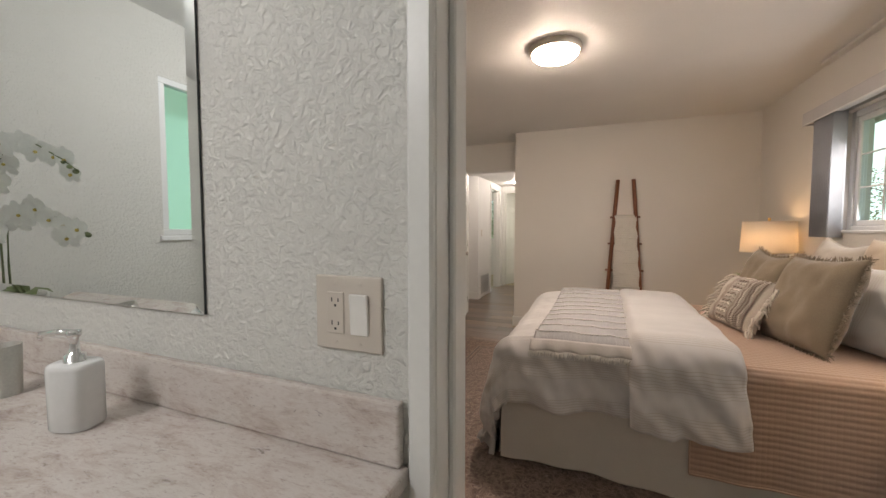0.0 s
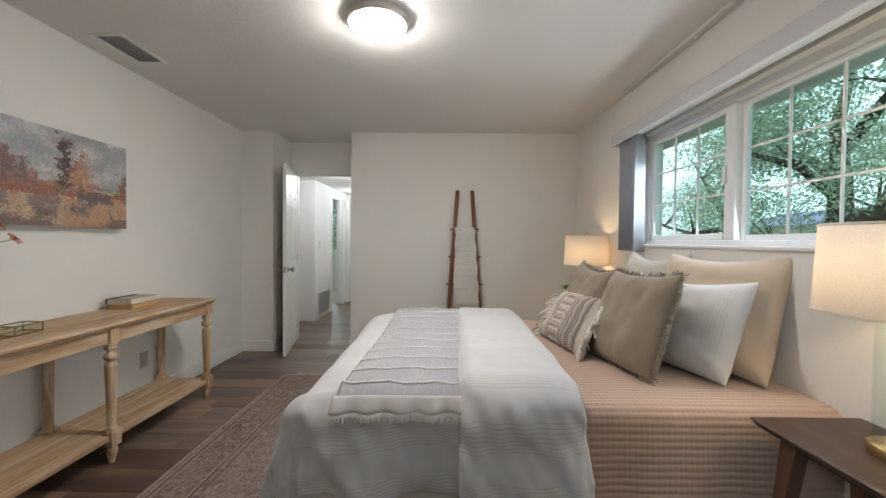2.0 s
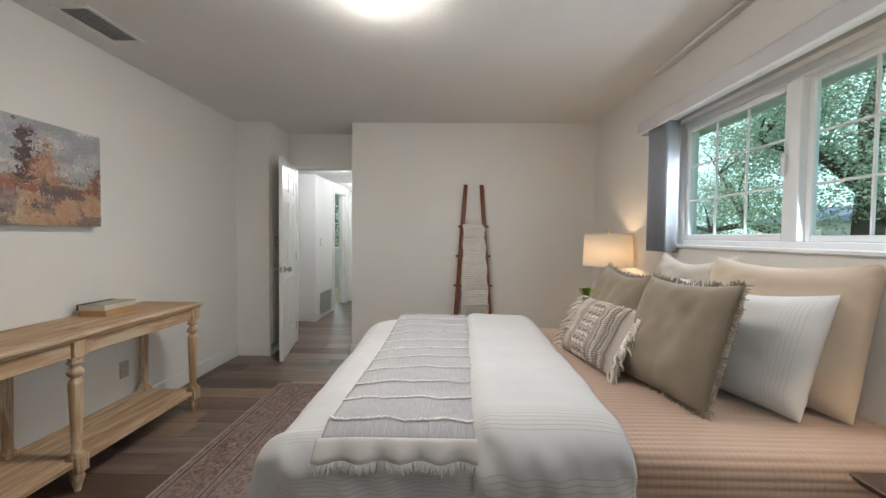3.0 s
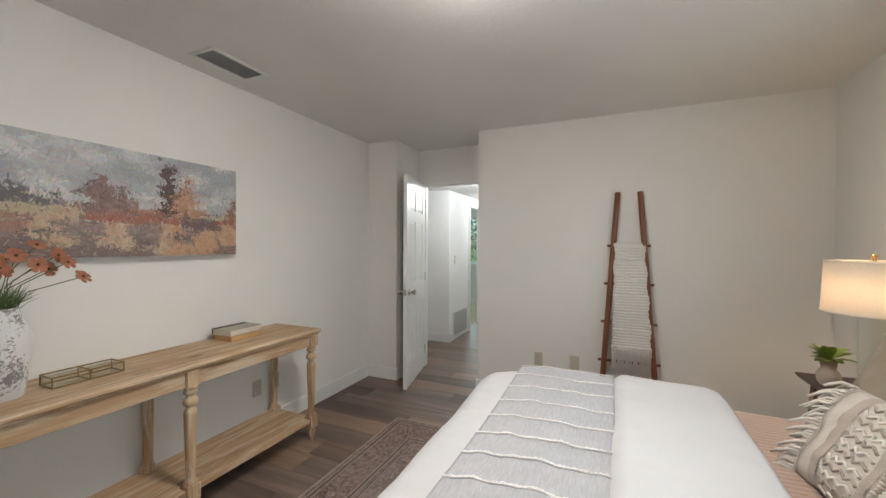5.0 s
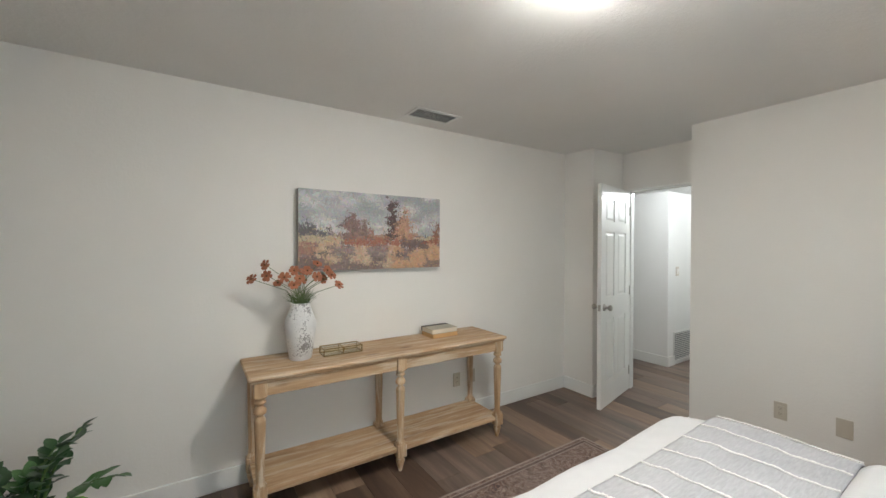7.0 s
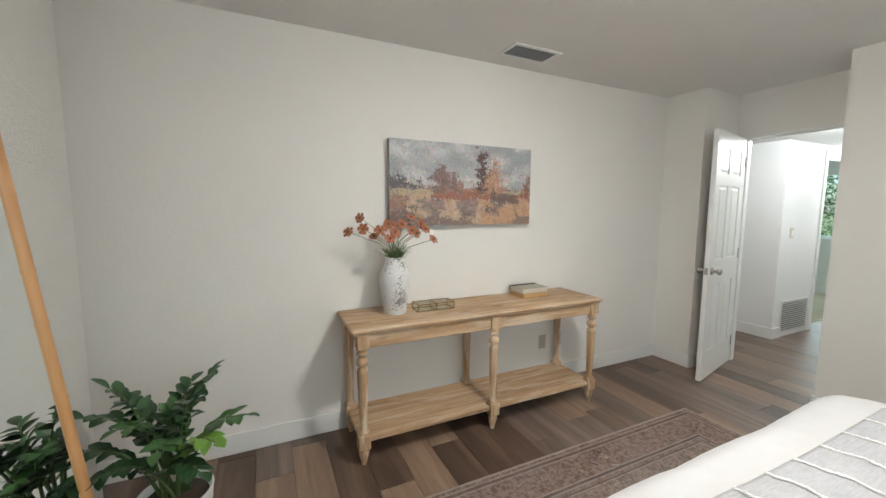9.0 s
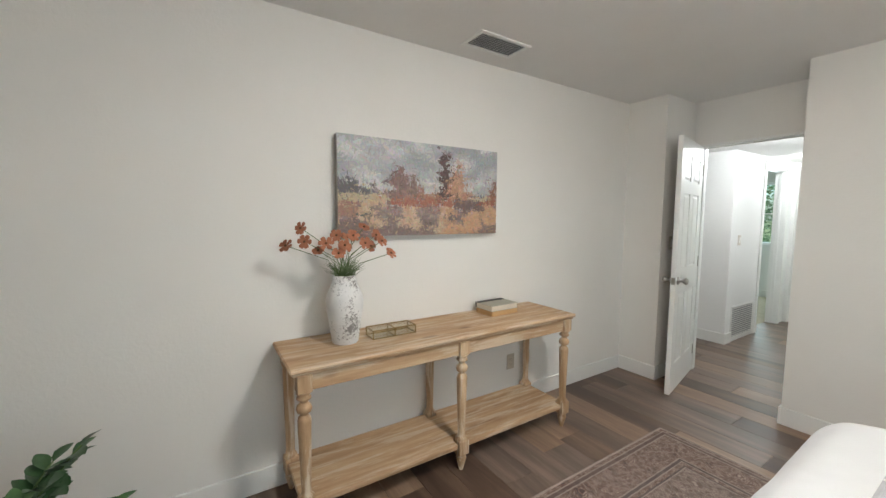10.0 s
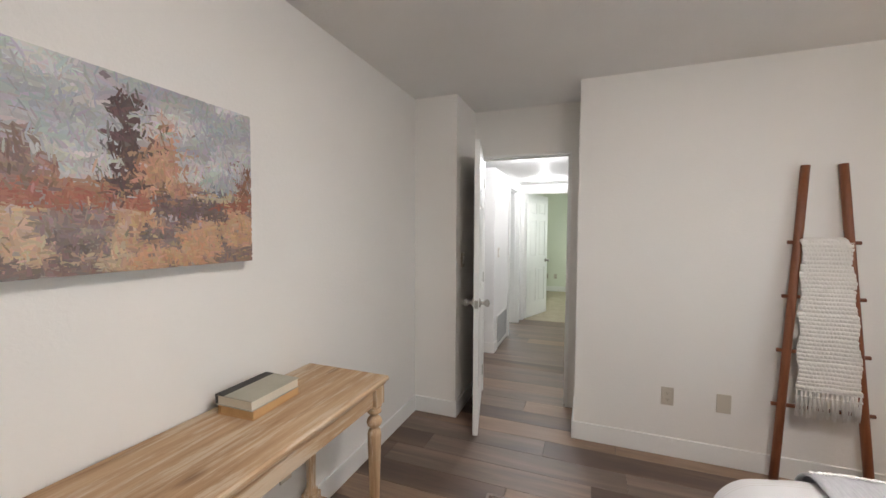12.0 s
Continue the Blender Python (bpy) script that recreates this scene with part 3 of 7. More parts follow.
def make_duvet():
    duvet = thing("duvet", (1.0, 3.92, 0.66), "white duvet with thin grey woven stripes, folded back on the bed", "duvet")
    us = span(0.56 - 0.56, 1.42, 110)
    cloth("cover", duvet, M_DUVET, "white cotton with thin woven stripes", us, span(3.215 - 0.385, 4.63 + 0.44, 170), duvet_at, 0.03, 0.007, 5.0)

    def fold_at(u, v):
        s = (u - 1.115) / 0.46
        roll = 0.040 * (1 - max(0.0, 1 - s / 0.13) ** 2) * (1 - 0.8 * max(0.0, (s - 0.80) / 0.20) ** 2)
        skew = 0.02 * math.sin(v * 1.7) + 0.03 * max(0.0, (3.3 - v))
        p = drape(u + skew, v, -9, 3.205, 4.63, 0.69, 0.125, roll + 0.012 + 0.014 * noise.noise(Vector((u * 3, v * 2, 1.5))), 0.12, 0.024, 2.6, 0.036)
        return p
    cloth("folded_end", duvet, M_DUVET, "turned-back end with woven stripes", span(1.115, 1.558, 40), span(3.205 - 0.405, 4.63 + 0.42, 190), fold_at, 0.03, 0.007, 5.0, 4.0)


def make_throw():
    throw = thing("throw_blanket", (0.9, 3.92, 0.71), "grey cotton throw with white ruffled seams across the duvet", "blanket")
    x0, x1, far = 0.695, 1.145, 4.83

    def at(u, v):
        s = (u - x0) / (x1 - x0)
        x = u - 0.03 * (4.7 - v) / 1.6 * (1 - s)
        return duvet_at(x, v, 0.024 + 0.002 * noise.noise(Vector((u * 9, v * 9, 2))))

    vs = span(3.135, far, 190)

    def seam(v):
        k = (v - 3.19) / 0.148
        return 0.0008 * math.exp(-((k - round(k)) * 0.148 / 0.012) ** 2)
    cloth("woven_panel", throw, M_THROW, "grey crinkled cotton", span(x0, x1, 40), vs, lambda u, v: at(u, v) + Vector((0, 0, seam(v))), 0.008, 0.0014, 16.0, 2.0)
    cloth("hem_flounce", throw, fabric("pale_flounce", (0.50, 0.48, 0.46), (0.58, 0.56, 0.54), 300, 0.4), "pale ruffled hem",
          span(x0 - 0.012, x1 + 0.005, 60), span(3.085, 3.14, 6), lambda u, v: at(u, v) + Vector((0, -0.004 + 0.010 * math.sin(u * 60) * (3.14 - v) / 0.05, 0.002)), 0.003)
    rnd = random.Random(3)
    for k in range(0, 11):
        v0 = 3.19 + k * 0.148
        pts = []
        ph = rnd.random() * 6
        for u in span(x0 + 0.002, x1 - 0.002, 110):
            v = v0 + 0.005 * math.sin(u * 37 + ph) + 0.003 * math.sin(u * 71 + ph * 2) + rnd.uniform(-0.0022, 0.0022)
            pts.append(at(u, v) + Vector((0, 0, 0.005)))
        twin = [p + Vector((0, 0.007 + rnd.uniform(-0.002, 0.002), -0.001)) for p in pts]
        part("ruffled_seam", tube(twin, [0.0010 + 0.0028 * rnd.random() for _ in pts], 6, tube(pts, [0.0010 + 0.0028 * rnd.random() for _ in pts], 6)), M_YARN, throw, "white ruffled seam", True)
    bm = bmesh.new()
    for i in range(150):
        u = x0 - 0.014 + (x1 - x0 + 0.02) * i / 149
        p = at(u, 3.086) + Vector((0, -0.004 + 0.010 * math.sin(u * 60), 0))
        q = p + Vector((rnd.uniform(-0.008, 0.008), rnd.uniform(-0.012, 0.0), -rnd.uniform(0.018, 0.03)))
        tube([p, (p + q) / 2 + Vector((rnd.uniform(-0.003, 0.003), -0.003, 0)), q], [0.0028, 0.0024, 0.0014], 4, bm)
    part("fringe", bm, M_YARN, throw, "white yarn fringe")


def pillow_matrix(x, y, z, lean, yaw=0.0, spin=0.0):
    """Stands on its lower edge at (x, y, z), facing the foot of the bed, leaning back; yaw turns it, spin tips it sideways."""
    t = radians(lean)
    base = Matrix(((0, math.sin(t), -math.cos(t), 0), (-1, 0, 0, 0), (0, math.cos(t), math.sin(t), 0), (0, 0, 0, 1)))
    return Matrix.Translation((x, y, z)) @ Matrix.Rotation(radians(yaw), 4, "Z") @ base @ Matrix.Rotation(radians(spin), 4, "Z")


def pillow_point(u, v, w, h, t, side, seed, sag=0.0):
    """u, v in -1..1 on the face; corners are drawn out, the edges pulled in."""
    pull = 0.03
    x = u * (1 - pull * (1 - v * v)) * w / 2
    y = v * (1 - pull * (1 - u * u)) * h / 2 + h / 2 - sag * (1 - u * u) * max(0.0, v) ** 2 * h * 0.12
    bulge = max(0.0, (1 - abs(u) ** 4.0)) ** 0.55 * max(0.0, (1 - abs(v) ** 4.0)) ** 0.55
    crease = 0.24 * noise.noise(Vector((u * 1.9 + seed, v * 1.9, seed * 1.3))) + 0.13 * noise.noise(Vector((u * 5 + seed, v * 5, seed)))
    return Vector((x, y, side * (t / 2) * bulge * (1 + crease)))


def make_pillow(name, m, w, h, t, material, label, seed, sag=0.0, n=30, group="pillows on the bed"):
    pil = new(name)
    pil.matrix_basis = m
    tagged(pil, label, "pillow", group)
    us = [math.sin(a * math.pi / 2) for a in span(-1, 1, n)]
    for side, pname in ((1, "front_panel"), (-1, "back_panel")):
        bm = bmesh.new()
        lay = bm.loops.layers.uv.verify()
        rows = [[bm.verts.new(pillow_point(u, v, w, h, t, side, seed, sag)) for v in us] for u in us]
        for i in range(n - 1):
            for j in range(n - 1):
                q = [(i, j), (i + 1, j), (i + 1, j + 1), (i, j + 1)]
                if side < 0:
                    q.reverse()
                f = bm.faces.new([rows[a][b] for a, b in q])
                f.smooth = True
                for loop, (a, b) in zip(f.loops, q):
                    loop[lay].uv = (us[b] * h / 2, us[a] * w / 2)
        ob = new(pname, mesh_of(pname, bm, material))
        ob.parent = pil
    return pil


def piping(pil, w, h, material, sag=0.0, r=0.004, inset=1.0):
    pts = []
    for k in range(81):
        s = k / 80 * 4
        u, v = ((-1 + 2 * s, -1) if s <= 1 else (1, -1 + 2 * (s - 1)) if s <= 2 else (1 - 2 * (s - 2), 1) if s <= 3 else (-1, 1 - 2 * (s - 3)))
        pts.append(pillow_point(u * inset, v * inset, w, h, 0.0, 1, 0, sag))
    ob = new("seam", mesh_of("seam", tube(pts, r, 6), material, True))
    ob.parent = pil


def frayed(pil, w, h, material, sag=0.0, length=0.030, count=640, seed=1):
    rnd = random.Random(seed)
    bm = bmesh.new()
    for k in range(count):
        s = rnd.random() * 4
        e = rnd.uniform(0.96, 1.0)
        u, v, out = ((-1 + 2 * s, -e, (0, -1)) if s <= 1 else (e, -1 + 2 * (s - 1), (1, 0)) if s <= 2 else (1 - 2 * (s - 2), e, (0, 1)) if s <= 3 else (-e, 1 - 2 * (s - 3), (-1, 0)))
        p = pillow_point(u, v, w, h, 0.0, 1, 0, sag)
        d = Vector((out[0] + rnd.uniform(-0.7, 0.7), out[1] + rnd.uniform(-0.7, 0.7), rnd.uniform(-0.6, 0.6))).normalized() * length * rnd.uniform(0.5, 1.1)
        tube([p, p + d * 0.6 + Vector((rnd.uniform(-1, 1), rnd.uniform(-1, 1), rnd.uniform(-1, 1))) * 0.003, p + d], [0.0022, 0.002, 0.0012], 4, bm)
    ob = new("frayed_trim", mesh_of("frayed_trim", bm, material))
    ob.parent = pil
    tagged(ob, "frayed linen trim", kind="stuff")


def make_lumbar(m, w, h, t):
    pil = make_pillow("lumbar_pillow", m, w, h, t, fabric("ivory_weave", (0.52, 0.47, 0.41), (0.62, 0.57, 0.51), 200, 0.9), "ivory and taupe woven lumbar pillow with rope tassels", 4.2, group="")
    taupe = fabric("taupe_yarn", (0.37, 0.31, 0.26), (0.47, 0.40, 0.34), 260, 0.7)
    ivory = fabric("ivory_yarn", (0.66, 0.61, 0.54), (0.76, 0.71, 0.64), 260, 0.7)

    def band(u0, u1, name, mat, lift):
        us, vs = span(u0, u1, 5), [math.sin(a * math.pi / 2) * 0.985 for a in span(-1, 1, 26)]
        bm = grid(lambda a, b: pillow_point(a, b, w, h, t, 1, 4.2) + Vector((0, 0, lift)), us, vs)
        ob = new(name, mesh_of(name, bm, mat))
        ob.parent = pil
    for u0, u1 in ((-0.86, -0.82), (-0.76, -0.72), (-0.52, -0.38), (0.25, 0.33)):
        band(u0, u1, "woven_band", taupe, 0.004)
    # chevron yarns
    for k in range(13):
        v0 = -0.93 + k * 0.155
        pts = []
        for i, u in enumerate(span(-0.34, 0.22, 29)):
            v = v0 + 0.085 * (abs((i % 8) - 4) / 4 - 0.5)
            pts.append(pillow_point(u, max(-0.97, min(0.97, v)), w, h, t, 1, 4.2) + Vector((0, 0, 0.004)))
        ob = new("chevron_yarn", mesh_of("chevron_yarn", tube(pts, 0.0042, 5), taupe if k % 2 else ivory, True))
        ob.parent = pil
    # knitted loops
    rnd = random.Random(8)
    for row in range(6):
        bm = bmesh.new()
        for i, v in enumerate(span(-0.94, 0.94, 30)):
            c = pillow_point(0.40 + row * 0.085, v + (0.03 if row % 2 else 0), w, h, t, 1, 4.2) + Vector((0, 0, 0.004))
            bmesh.ops.create_icosphere(bm, subdivisions=1, radius=0.0078, matrix=Matrix.Translation(c) @ Matrix.Diagonal((1.45, 0.85, 0.6, 1)))
        ob = new("loop_trim", mesh_of("loop_trim", bm, ivory if row % 3 == 1 else taupe, True))
        ob.parent = pil
        tagged(ob, kind="stuff")
    for side in (-1, 1):
        for i in range(26):
            v = -1 + 2 * i / 25
            p = pillow_point(side * 0.985, v, w, h, t, 1, 4.2)
            bm = bmesh.new()
            for k in range(2):
                d = Vector((side * rnd.uniform(0.055, 0.085), -rnd.uniform(0.0, 0.05) - 0.01, rnd.uniform(-0.015, 0.035)))
                tube([p, p + d * 0.45 + Vector((0, 0.006, rnd.uniform(0, 0.012))), p + d * 0.8, p + d + Vector((0, -0.012, 0))], [0.0055, 0.006, 0.0055, 0.004], 5, bm)
            ob = new("tassel", mesh_of("tassel", bm, ivory, True))
            ob.parent = pil


make_bed()
make_quilt()
make_duvet()
make_throw()
TOPZ = 0.650
p1 = make_pillow("euro_pillow", pillow_matrix(2.305, 3.64, TOPZ, 15, 11, 1), 0.66, 0.56, 0.18, M_BEIGE, "large beige cotton sham leaning on the wall", 1.0, 0.5)
piping(p1, 0.66, 0.56, M_BEIGE, 0.5, 0.003, 0.90)
p2 = make_pillow("euro_pillow", pillow_matrix(2.26, 4.20, TOPZ, 17, 1, 1), 0.64, 0.57, 0.18, M_PALE, "large pale cotton sham leaning below the window", 2.3, 1.0)
piping(p2, 0.64, 0.57, M_PALE, 1.0)
p3 = make_pillow("bed_pillow", pillow_matrix(2.13, 3.65, TOPZ, 22, 14, 1), 0.66, 0.46, 0.17, M_SHAM, "white pillow with thin woven stripes", 3.1, 0.7)
piping(p3, 0.66, 0.46, M_SHAM, 0.7, 0.003, 0.94)
p4 = make_pillow("bed_pillow", pillow_matrix(2.09, 4.32, TOPZ, 22, 3, 1), 0.62, 0.44, 0.17, M_SHAM, "white pillow behind the taupe cushion", 3.9, 0.6)
p5 = make_pillow("square_cushion", pillow_matrix(1.885, 3.60, TOPZ, 19, 9, 2), 0.475, 0.475, 0.17, M_TAUPE, "taupe linen cushion with frayed edges", 5.5, 0.3)
frayed(p5, 0.475, 0.475, M_TAUPE, 0.3, seed=2)
p6 = make_pillow("square_cushion", pillow_matrix(1.855, 4.13, TOPZ, 19, 4, -2), 0.49, 0.475, 0.16, M_TAUPE, "taupe linen cushion with frayed edges", 6.6, 0.6)
frayed(p6, 0.49, 0.475, M_TAUPE, 0.6, seed=5)
make_lumbar(pillow_matrix(1.715, 3.975, TOPZ - 0.005, 30, 9, 1), 0.46, 0.33, 0.14)

# ---------------------------------------------------------------- console table and what stands on it
W_CONSOLE = [(0.32, (0.21, 0.115, 0.055)), (0.44, (0.38, 0.235, 0.125)), (0.56, (0.48, 0.32, 0.185)), (0.68, (0.60, 0.44, 0.28))]
M_PINE_Y = wood("weathered_pine_long", W_CONSOLE, 1, 1.0, 0.62, 0.35, True, 0.46)
M_PINE_X = wood("weathered_pine_cross", W_CONSOLE, 0, 1.0, 0.62, 0.3, False, 0.30)
M_PINE_Z = wood("weathered_pine_upright", W_CONSOLE, 2, 1.0, 0.62, 0.35, True, 0.75)


def make_console():
    con = thing("console_table", (-1.0, 3.855, 0), "weathered pine console table with turned legs against the wall", "table")
    x0, x1, y0, y1, top = -1.192, -0.748, 2.945, 4.748, 0.780
    bm = bmesh.new()
    box(bm, x0, x1, y0, y1, top - 0.022, top, 0.006)
    box(bm, x0 + 0.01, x1 - 0.012, y0 + 0.012, y1 - 0.012, top - 0.036, top - 0.0215, 0.004)
    part("tabletop", bm, M_PINE_Y, con, "weathered pine top with a moulded edge")
    lx = (x0 + 0.052, x1 - 0.042)
    ly = (y0 + 0.062, (y0 + y1) / 2, y1 - 0.062)
    low = 0.668
    for i in (0, 1):
        a, b = ly[i] + 0.03, ly[i + 1] - 0.03
        part("apron_front", boxes((lx[1] - 0.014, lx[1] + 0.012, a - 0.002, b + 0.002, low, top - 0.034), bevel=0.002), M_PINE_Y, con, "knotty pine apron")
        part("apron_back", boxes((lx[0] - 0.012, lx[0] + 0.014, a - 0.002, b + 0.002, low, top - 0.034), bevel=0.002), M_PINE_Y, con)
    for y in (ly[0], ly[2]):
        part("apron_side", boxes((lx[0] + 0.029, lx[1] - 0.029, y - 0.012, y + 0.012, low, top - 0.034), bevel=0.002), M_PINE_X, con)
    prof = [(0.0, 0.0), (0.012, 0.0), (0.017, 0.02), (0.026, 0.055), (0.030, 0.072), (0.022, 0.084), (0.030, 0.092), (0.031, 0.097)]
    up = [(0.031, 0.178), (0.035, 0.186), (0.024, 0.198), (0.021, 0.212), (0.025, 0.36), (0.030, 0.535), (0.026, 0.552), (0.017, 0.560), (0.017, 0.566), (0.030, 0.576), (0.034, 0.590),
          (0.030, 0.604), (0.018, 0.616), (0.018, 0.624), (0.031, 0.634), (0.031, 0.642), (0.022, 0.650), (0.033, 0.660), (0.033, low)]
    post = [(0.031, 0.178), (0.034, 0.186), (0.025, 0.196), (0.022, 0.215), (0.024, 0.36), (0.029, low)]
    for x in lx:
        for y in ly:
            bm = lathe(prof + [(0.0, 0.097)], 20, pose(x, y, 0))
            lathe([(0.0, 0.178)] + (up if x == lx[1] else post) + [(0.0, low)], 20 if x == lx[1] else 8, pose(x, y, 0, 0, 0, 22.5), bm)
            box(bm, x - 0.033, x + 0.033, y - 0.033, y + 0.033, 0.096, 0.180, 0.004)
            box(bm, x - 0.032, x + 0.032, y - 0.032, y + 0.032, low - 0.001, top - 0.034, 0.003)
            ob = part("leg", bm, M_PINE_Z, con, "turned pine leg")
            for poly in ob.data.polygons:
                poly.use_smooth = len(poly.vertices) == 4 and poly.area < 0.0006
    part("shelf", boxes((lx[0] - 0.025, lx[1] + 0.014, ly[0] - 0.02, ly[2] + 0.02, 0.130, 0.160), bevel=0.004), M_PINE_Y, con, "low pine shelf")


make_console()


def vase_material():
    m, nt, p = nodes_of("distressed_white_clay")
    v = coords(nt)
    big = noise_of(nt, v, 9, 5, 0.6)
    chips = noise_of(nt, v, 85, 6, 0.75)
    f = maths(nt, "ADD", maths(nt, "MULTIPLY", big, 0.5), maths(nt, "MULTIPLY", chips, 0.6))
    spot = nt.nodes.new("ShaderNodeVectorMath")
    spot.operation = "DISTANCE"
    nt.links.new(v, spot.inputs[0])
    spot.inputs[1].default_value = (-0.925, 3.265, 0.865)
    patch = ramp(nt, spot.outputs["Value"], [(0.0, (0.16, 0.16, 0.16)), (0.085, (0, 0, 0))])
    f = maths(nt, "ADD", f, patch)
    worn = ramp(nt, f, [(0.60, (0, 0, 0)), (0.65, (1, 1, 1))])
    base = ramp(nt, big, [(0.3, (0.62, 0.61, 0.60)), (0.7, (0.78, 0.77, 0.75))])
    nt.links.new(mixed(nt, maths(nt, "MULTIPLY", worn, 0.85), base, (0.17, 0.155, 0.15)), p.inputs["Base Color"])
    p.inputs["Roughness"].default_value = 0.85
    bumped(nt, p, maths(nt, "SUBTRACT", chips, worn), 0.5, 0.006)
    return m


def make_flowers():
    x, y, z = -1.0, 3.262, 0.781
    vase = thing("vase", (x, y, z), "tall distressed white clay vase on the console table", "vase")
    prof = [(0.0, 0.0), (0.060, 0.0), (0.066, 0.006), (0.078, 0.09), (0.092, 0.19), (0.094, 0.215), (0.089, 0.240), (0.070, 0.285), (0.060, 0.312), (0.056, 0.338), (0.058, 0.345), (0.050, 0.345), (0.048, 0.30), (0.0, 0.28)]
    part("body", lathe(prof, 40, pose(x, y, z)), vase_material(), vase, "chipped white clay", True)
    fl = thing("flower_bouquet", (x, y, z + 0.29), "bouquet of rust-orange cosmos flowers in the vase", "flowers")
    m_stem = mottled("green_stem", (0.075, 0.12, 0.035), (0.13, 0.19, 0.07), 20, 0.6)
    m_petal = mottled("rust_petal", (0.25, 0.085, 0.042), (0.40, 0.16, 0.085), 30, 0.75, 120, 0.1)
    m_eye = plain("dark_flower_eye", (0.10, 0.045, 0.015), 0.8)
    rnd = random.Random(12)
    heads = [(-0.07, -0.155, 0.235, 0), (-0.02, -0.22, 0.155, 1), (0.03, -0.11, 0.13, 2), (0.06, -0.085, 0.165, 1), (0.0, -0.03, 0.20, 0), (0.09, -0.02, 0.155, 2), (-0.05, 0.03, 0.185, 1),
             (0.10, 0.06, 0.165, 0), (0.04, 0.075, 0.24, 2), (0.09, 0.135, 0.17, 1), (0.12, 0.165, 0.11, 2), (0.05, 0.10, 0.145, 0), (0.02, 0.0, 0.14, 1), (0.11, -0.05, 0.12, 2), (0.03, -0.16, 0.175, 0), (0.07, 0.02, 0.20, 1), (0.06, 0.12, 0.20, 0)]
    for hx, hy, hz, tone in heads:
        top = Vector((x + hx, y + hy * 1.22, z + 0.345 + hz))
        foot = Vector((x + rnd.uniform(-0.03, 0.03), y + rnd.uniform(-0.03, 0.03), z + 0.29))
        mid = foot.lerp(top, 0.5) + Vector((-hx * 0.25, -hy * 0.3, 0.03))
        part("stem", tube([foot, foot.lerp(mid, 0.6) + Vector((0, 0, 0.01)), mid, mid.lerp(top, 0.6), top], 0.0019, 5), m_stem, fl)
        d = Vector((hx + 0.16, hy * 0.8, 0.05 + 0.1 * tone)).normalized()
        rot = d.to_track_quat("Z", "Y").to_matrix().to_4x4()
        bm = bmesh.new()
        r = rnd.uniform(0.027, 0.037)
        for k in range(6):
            a = k * math.tau / 6 + rnd.uniform(-0.12, 0.12)
            up = rnd.uniform(0.1, 0.5)
            vs = [(0.0, 0.002, 0), (0.35, 0.008, 0.10 * up), (0.75, 0.0125, 0.26 * up), (1.0, 0.0085, 0.30 * up), (1.02, 0.0, 0.22 * up)]
            left = [bm.verts.new((r * t * math.cos(a) - w * math.sin(a), r * t * math.sin(a) + w * math.cos(a), r * h)) for t, w, h in vs]
            right = [bm.verts.new((r * t * math.cos(a) + w * math.sin(a), r * t * math.sin(a) - w * math.cos(a), r * h + 0.002)) for t, w, h in vs[:-1]] + [left[-1]]
            for i in range(len(vs) - 1):
                quad = [right[i], right[i + 1], left[i + 1], left[i]]
                bm.faces.new(list(dict.fromkeys(quad)))
        bmesh.ops.transform(bm, matrix=Matrix.Translation(top) @ rot, verts=bm.verts)
        head = part("blossom", bm, m_petal, fl, "rust-orange petals", True)
        bm = bmesh.new()
        bmesh.ops.create_icosphere(bm, subdivisions=1, radius=0.0065, matrix=Matrix.Translation(top + d * 0.004))
        part("flower_eye", bm, m_eye, head)
    bm = bmesh.new()
    for i in range(150):
        foot = Vector((x + rnd.uniform(-0.035, 0.035), y + rnd.uniform(-0.035, 0.035), z + 0.33))
        d = Vector((rnd.uniform(-0.8, 0.8), rnd.uniform(-1.1, 1.1), rnd.uniform(0.5, 1.3))).normalized() * rnd.uniform(0.06, 0.125)
        tube([foot, foot + d * 0.5 + Vector((0, 0, 0.008)), foot + d], [0.0013, 0.0011, 0.0005], 3, bm)
    tagged(part("feathery_leaves", bm, m_stem, fl, "fine feathery green leaves"), kind="stuff")


make_flowers()


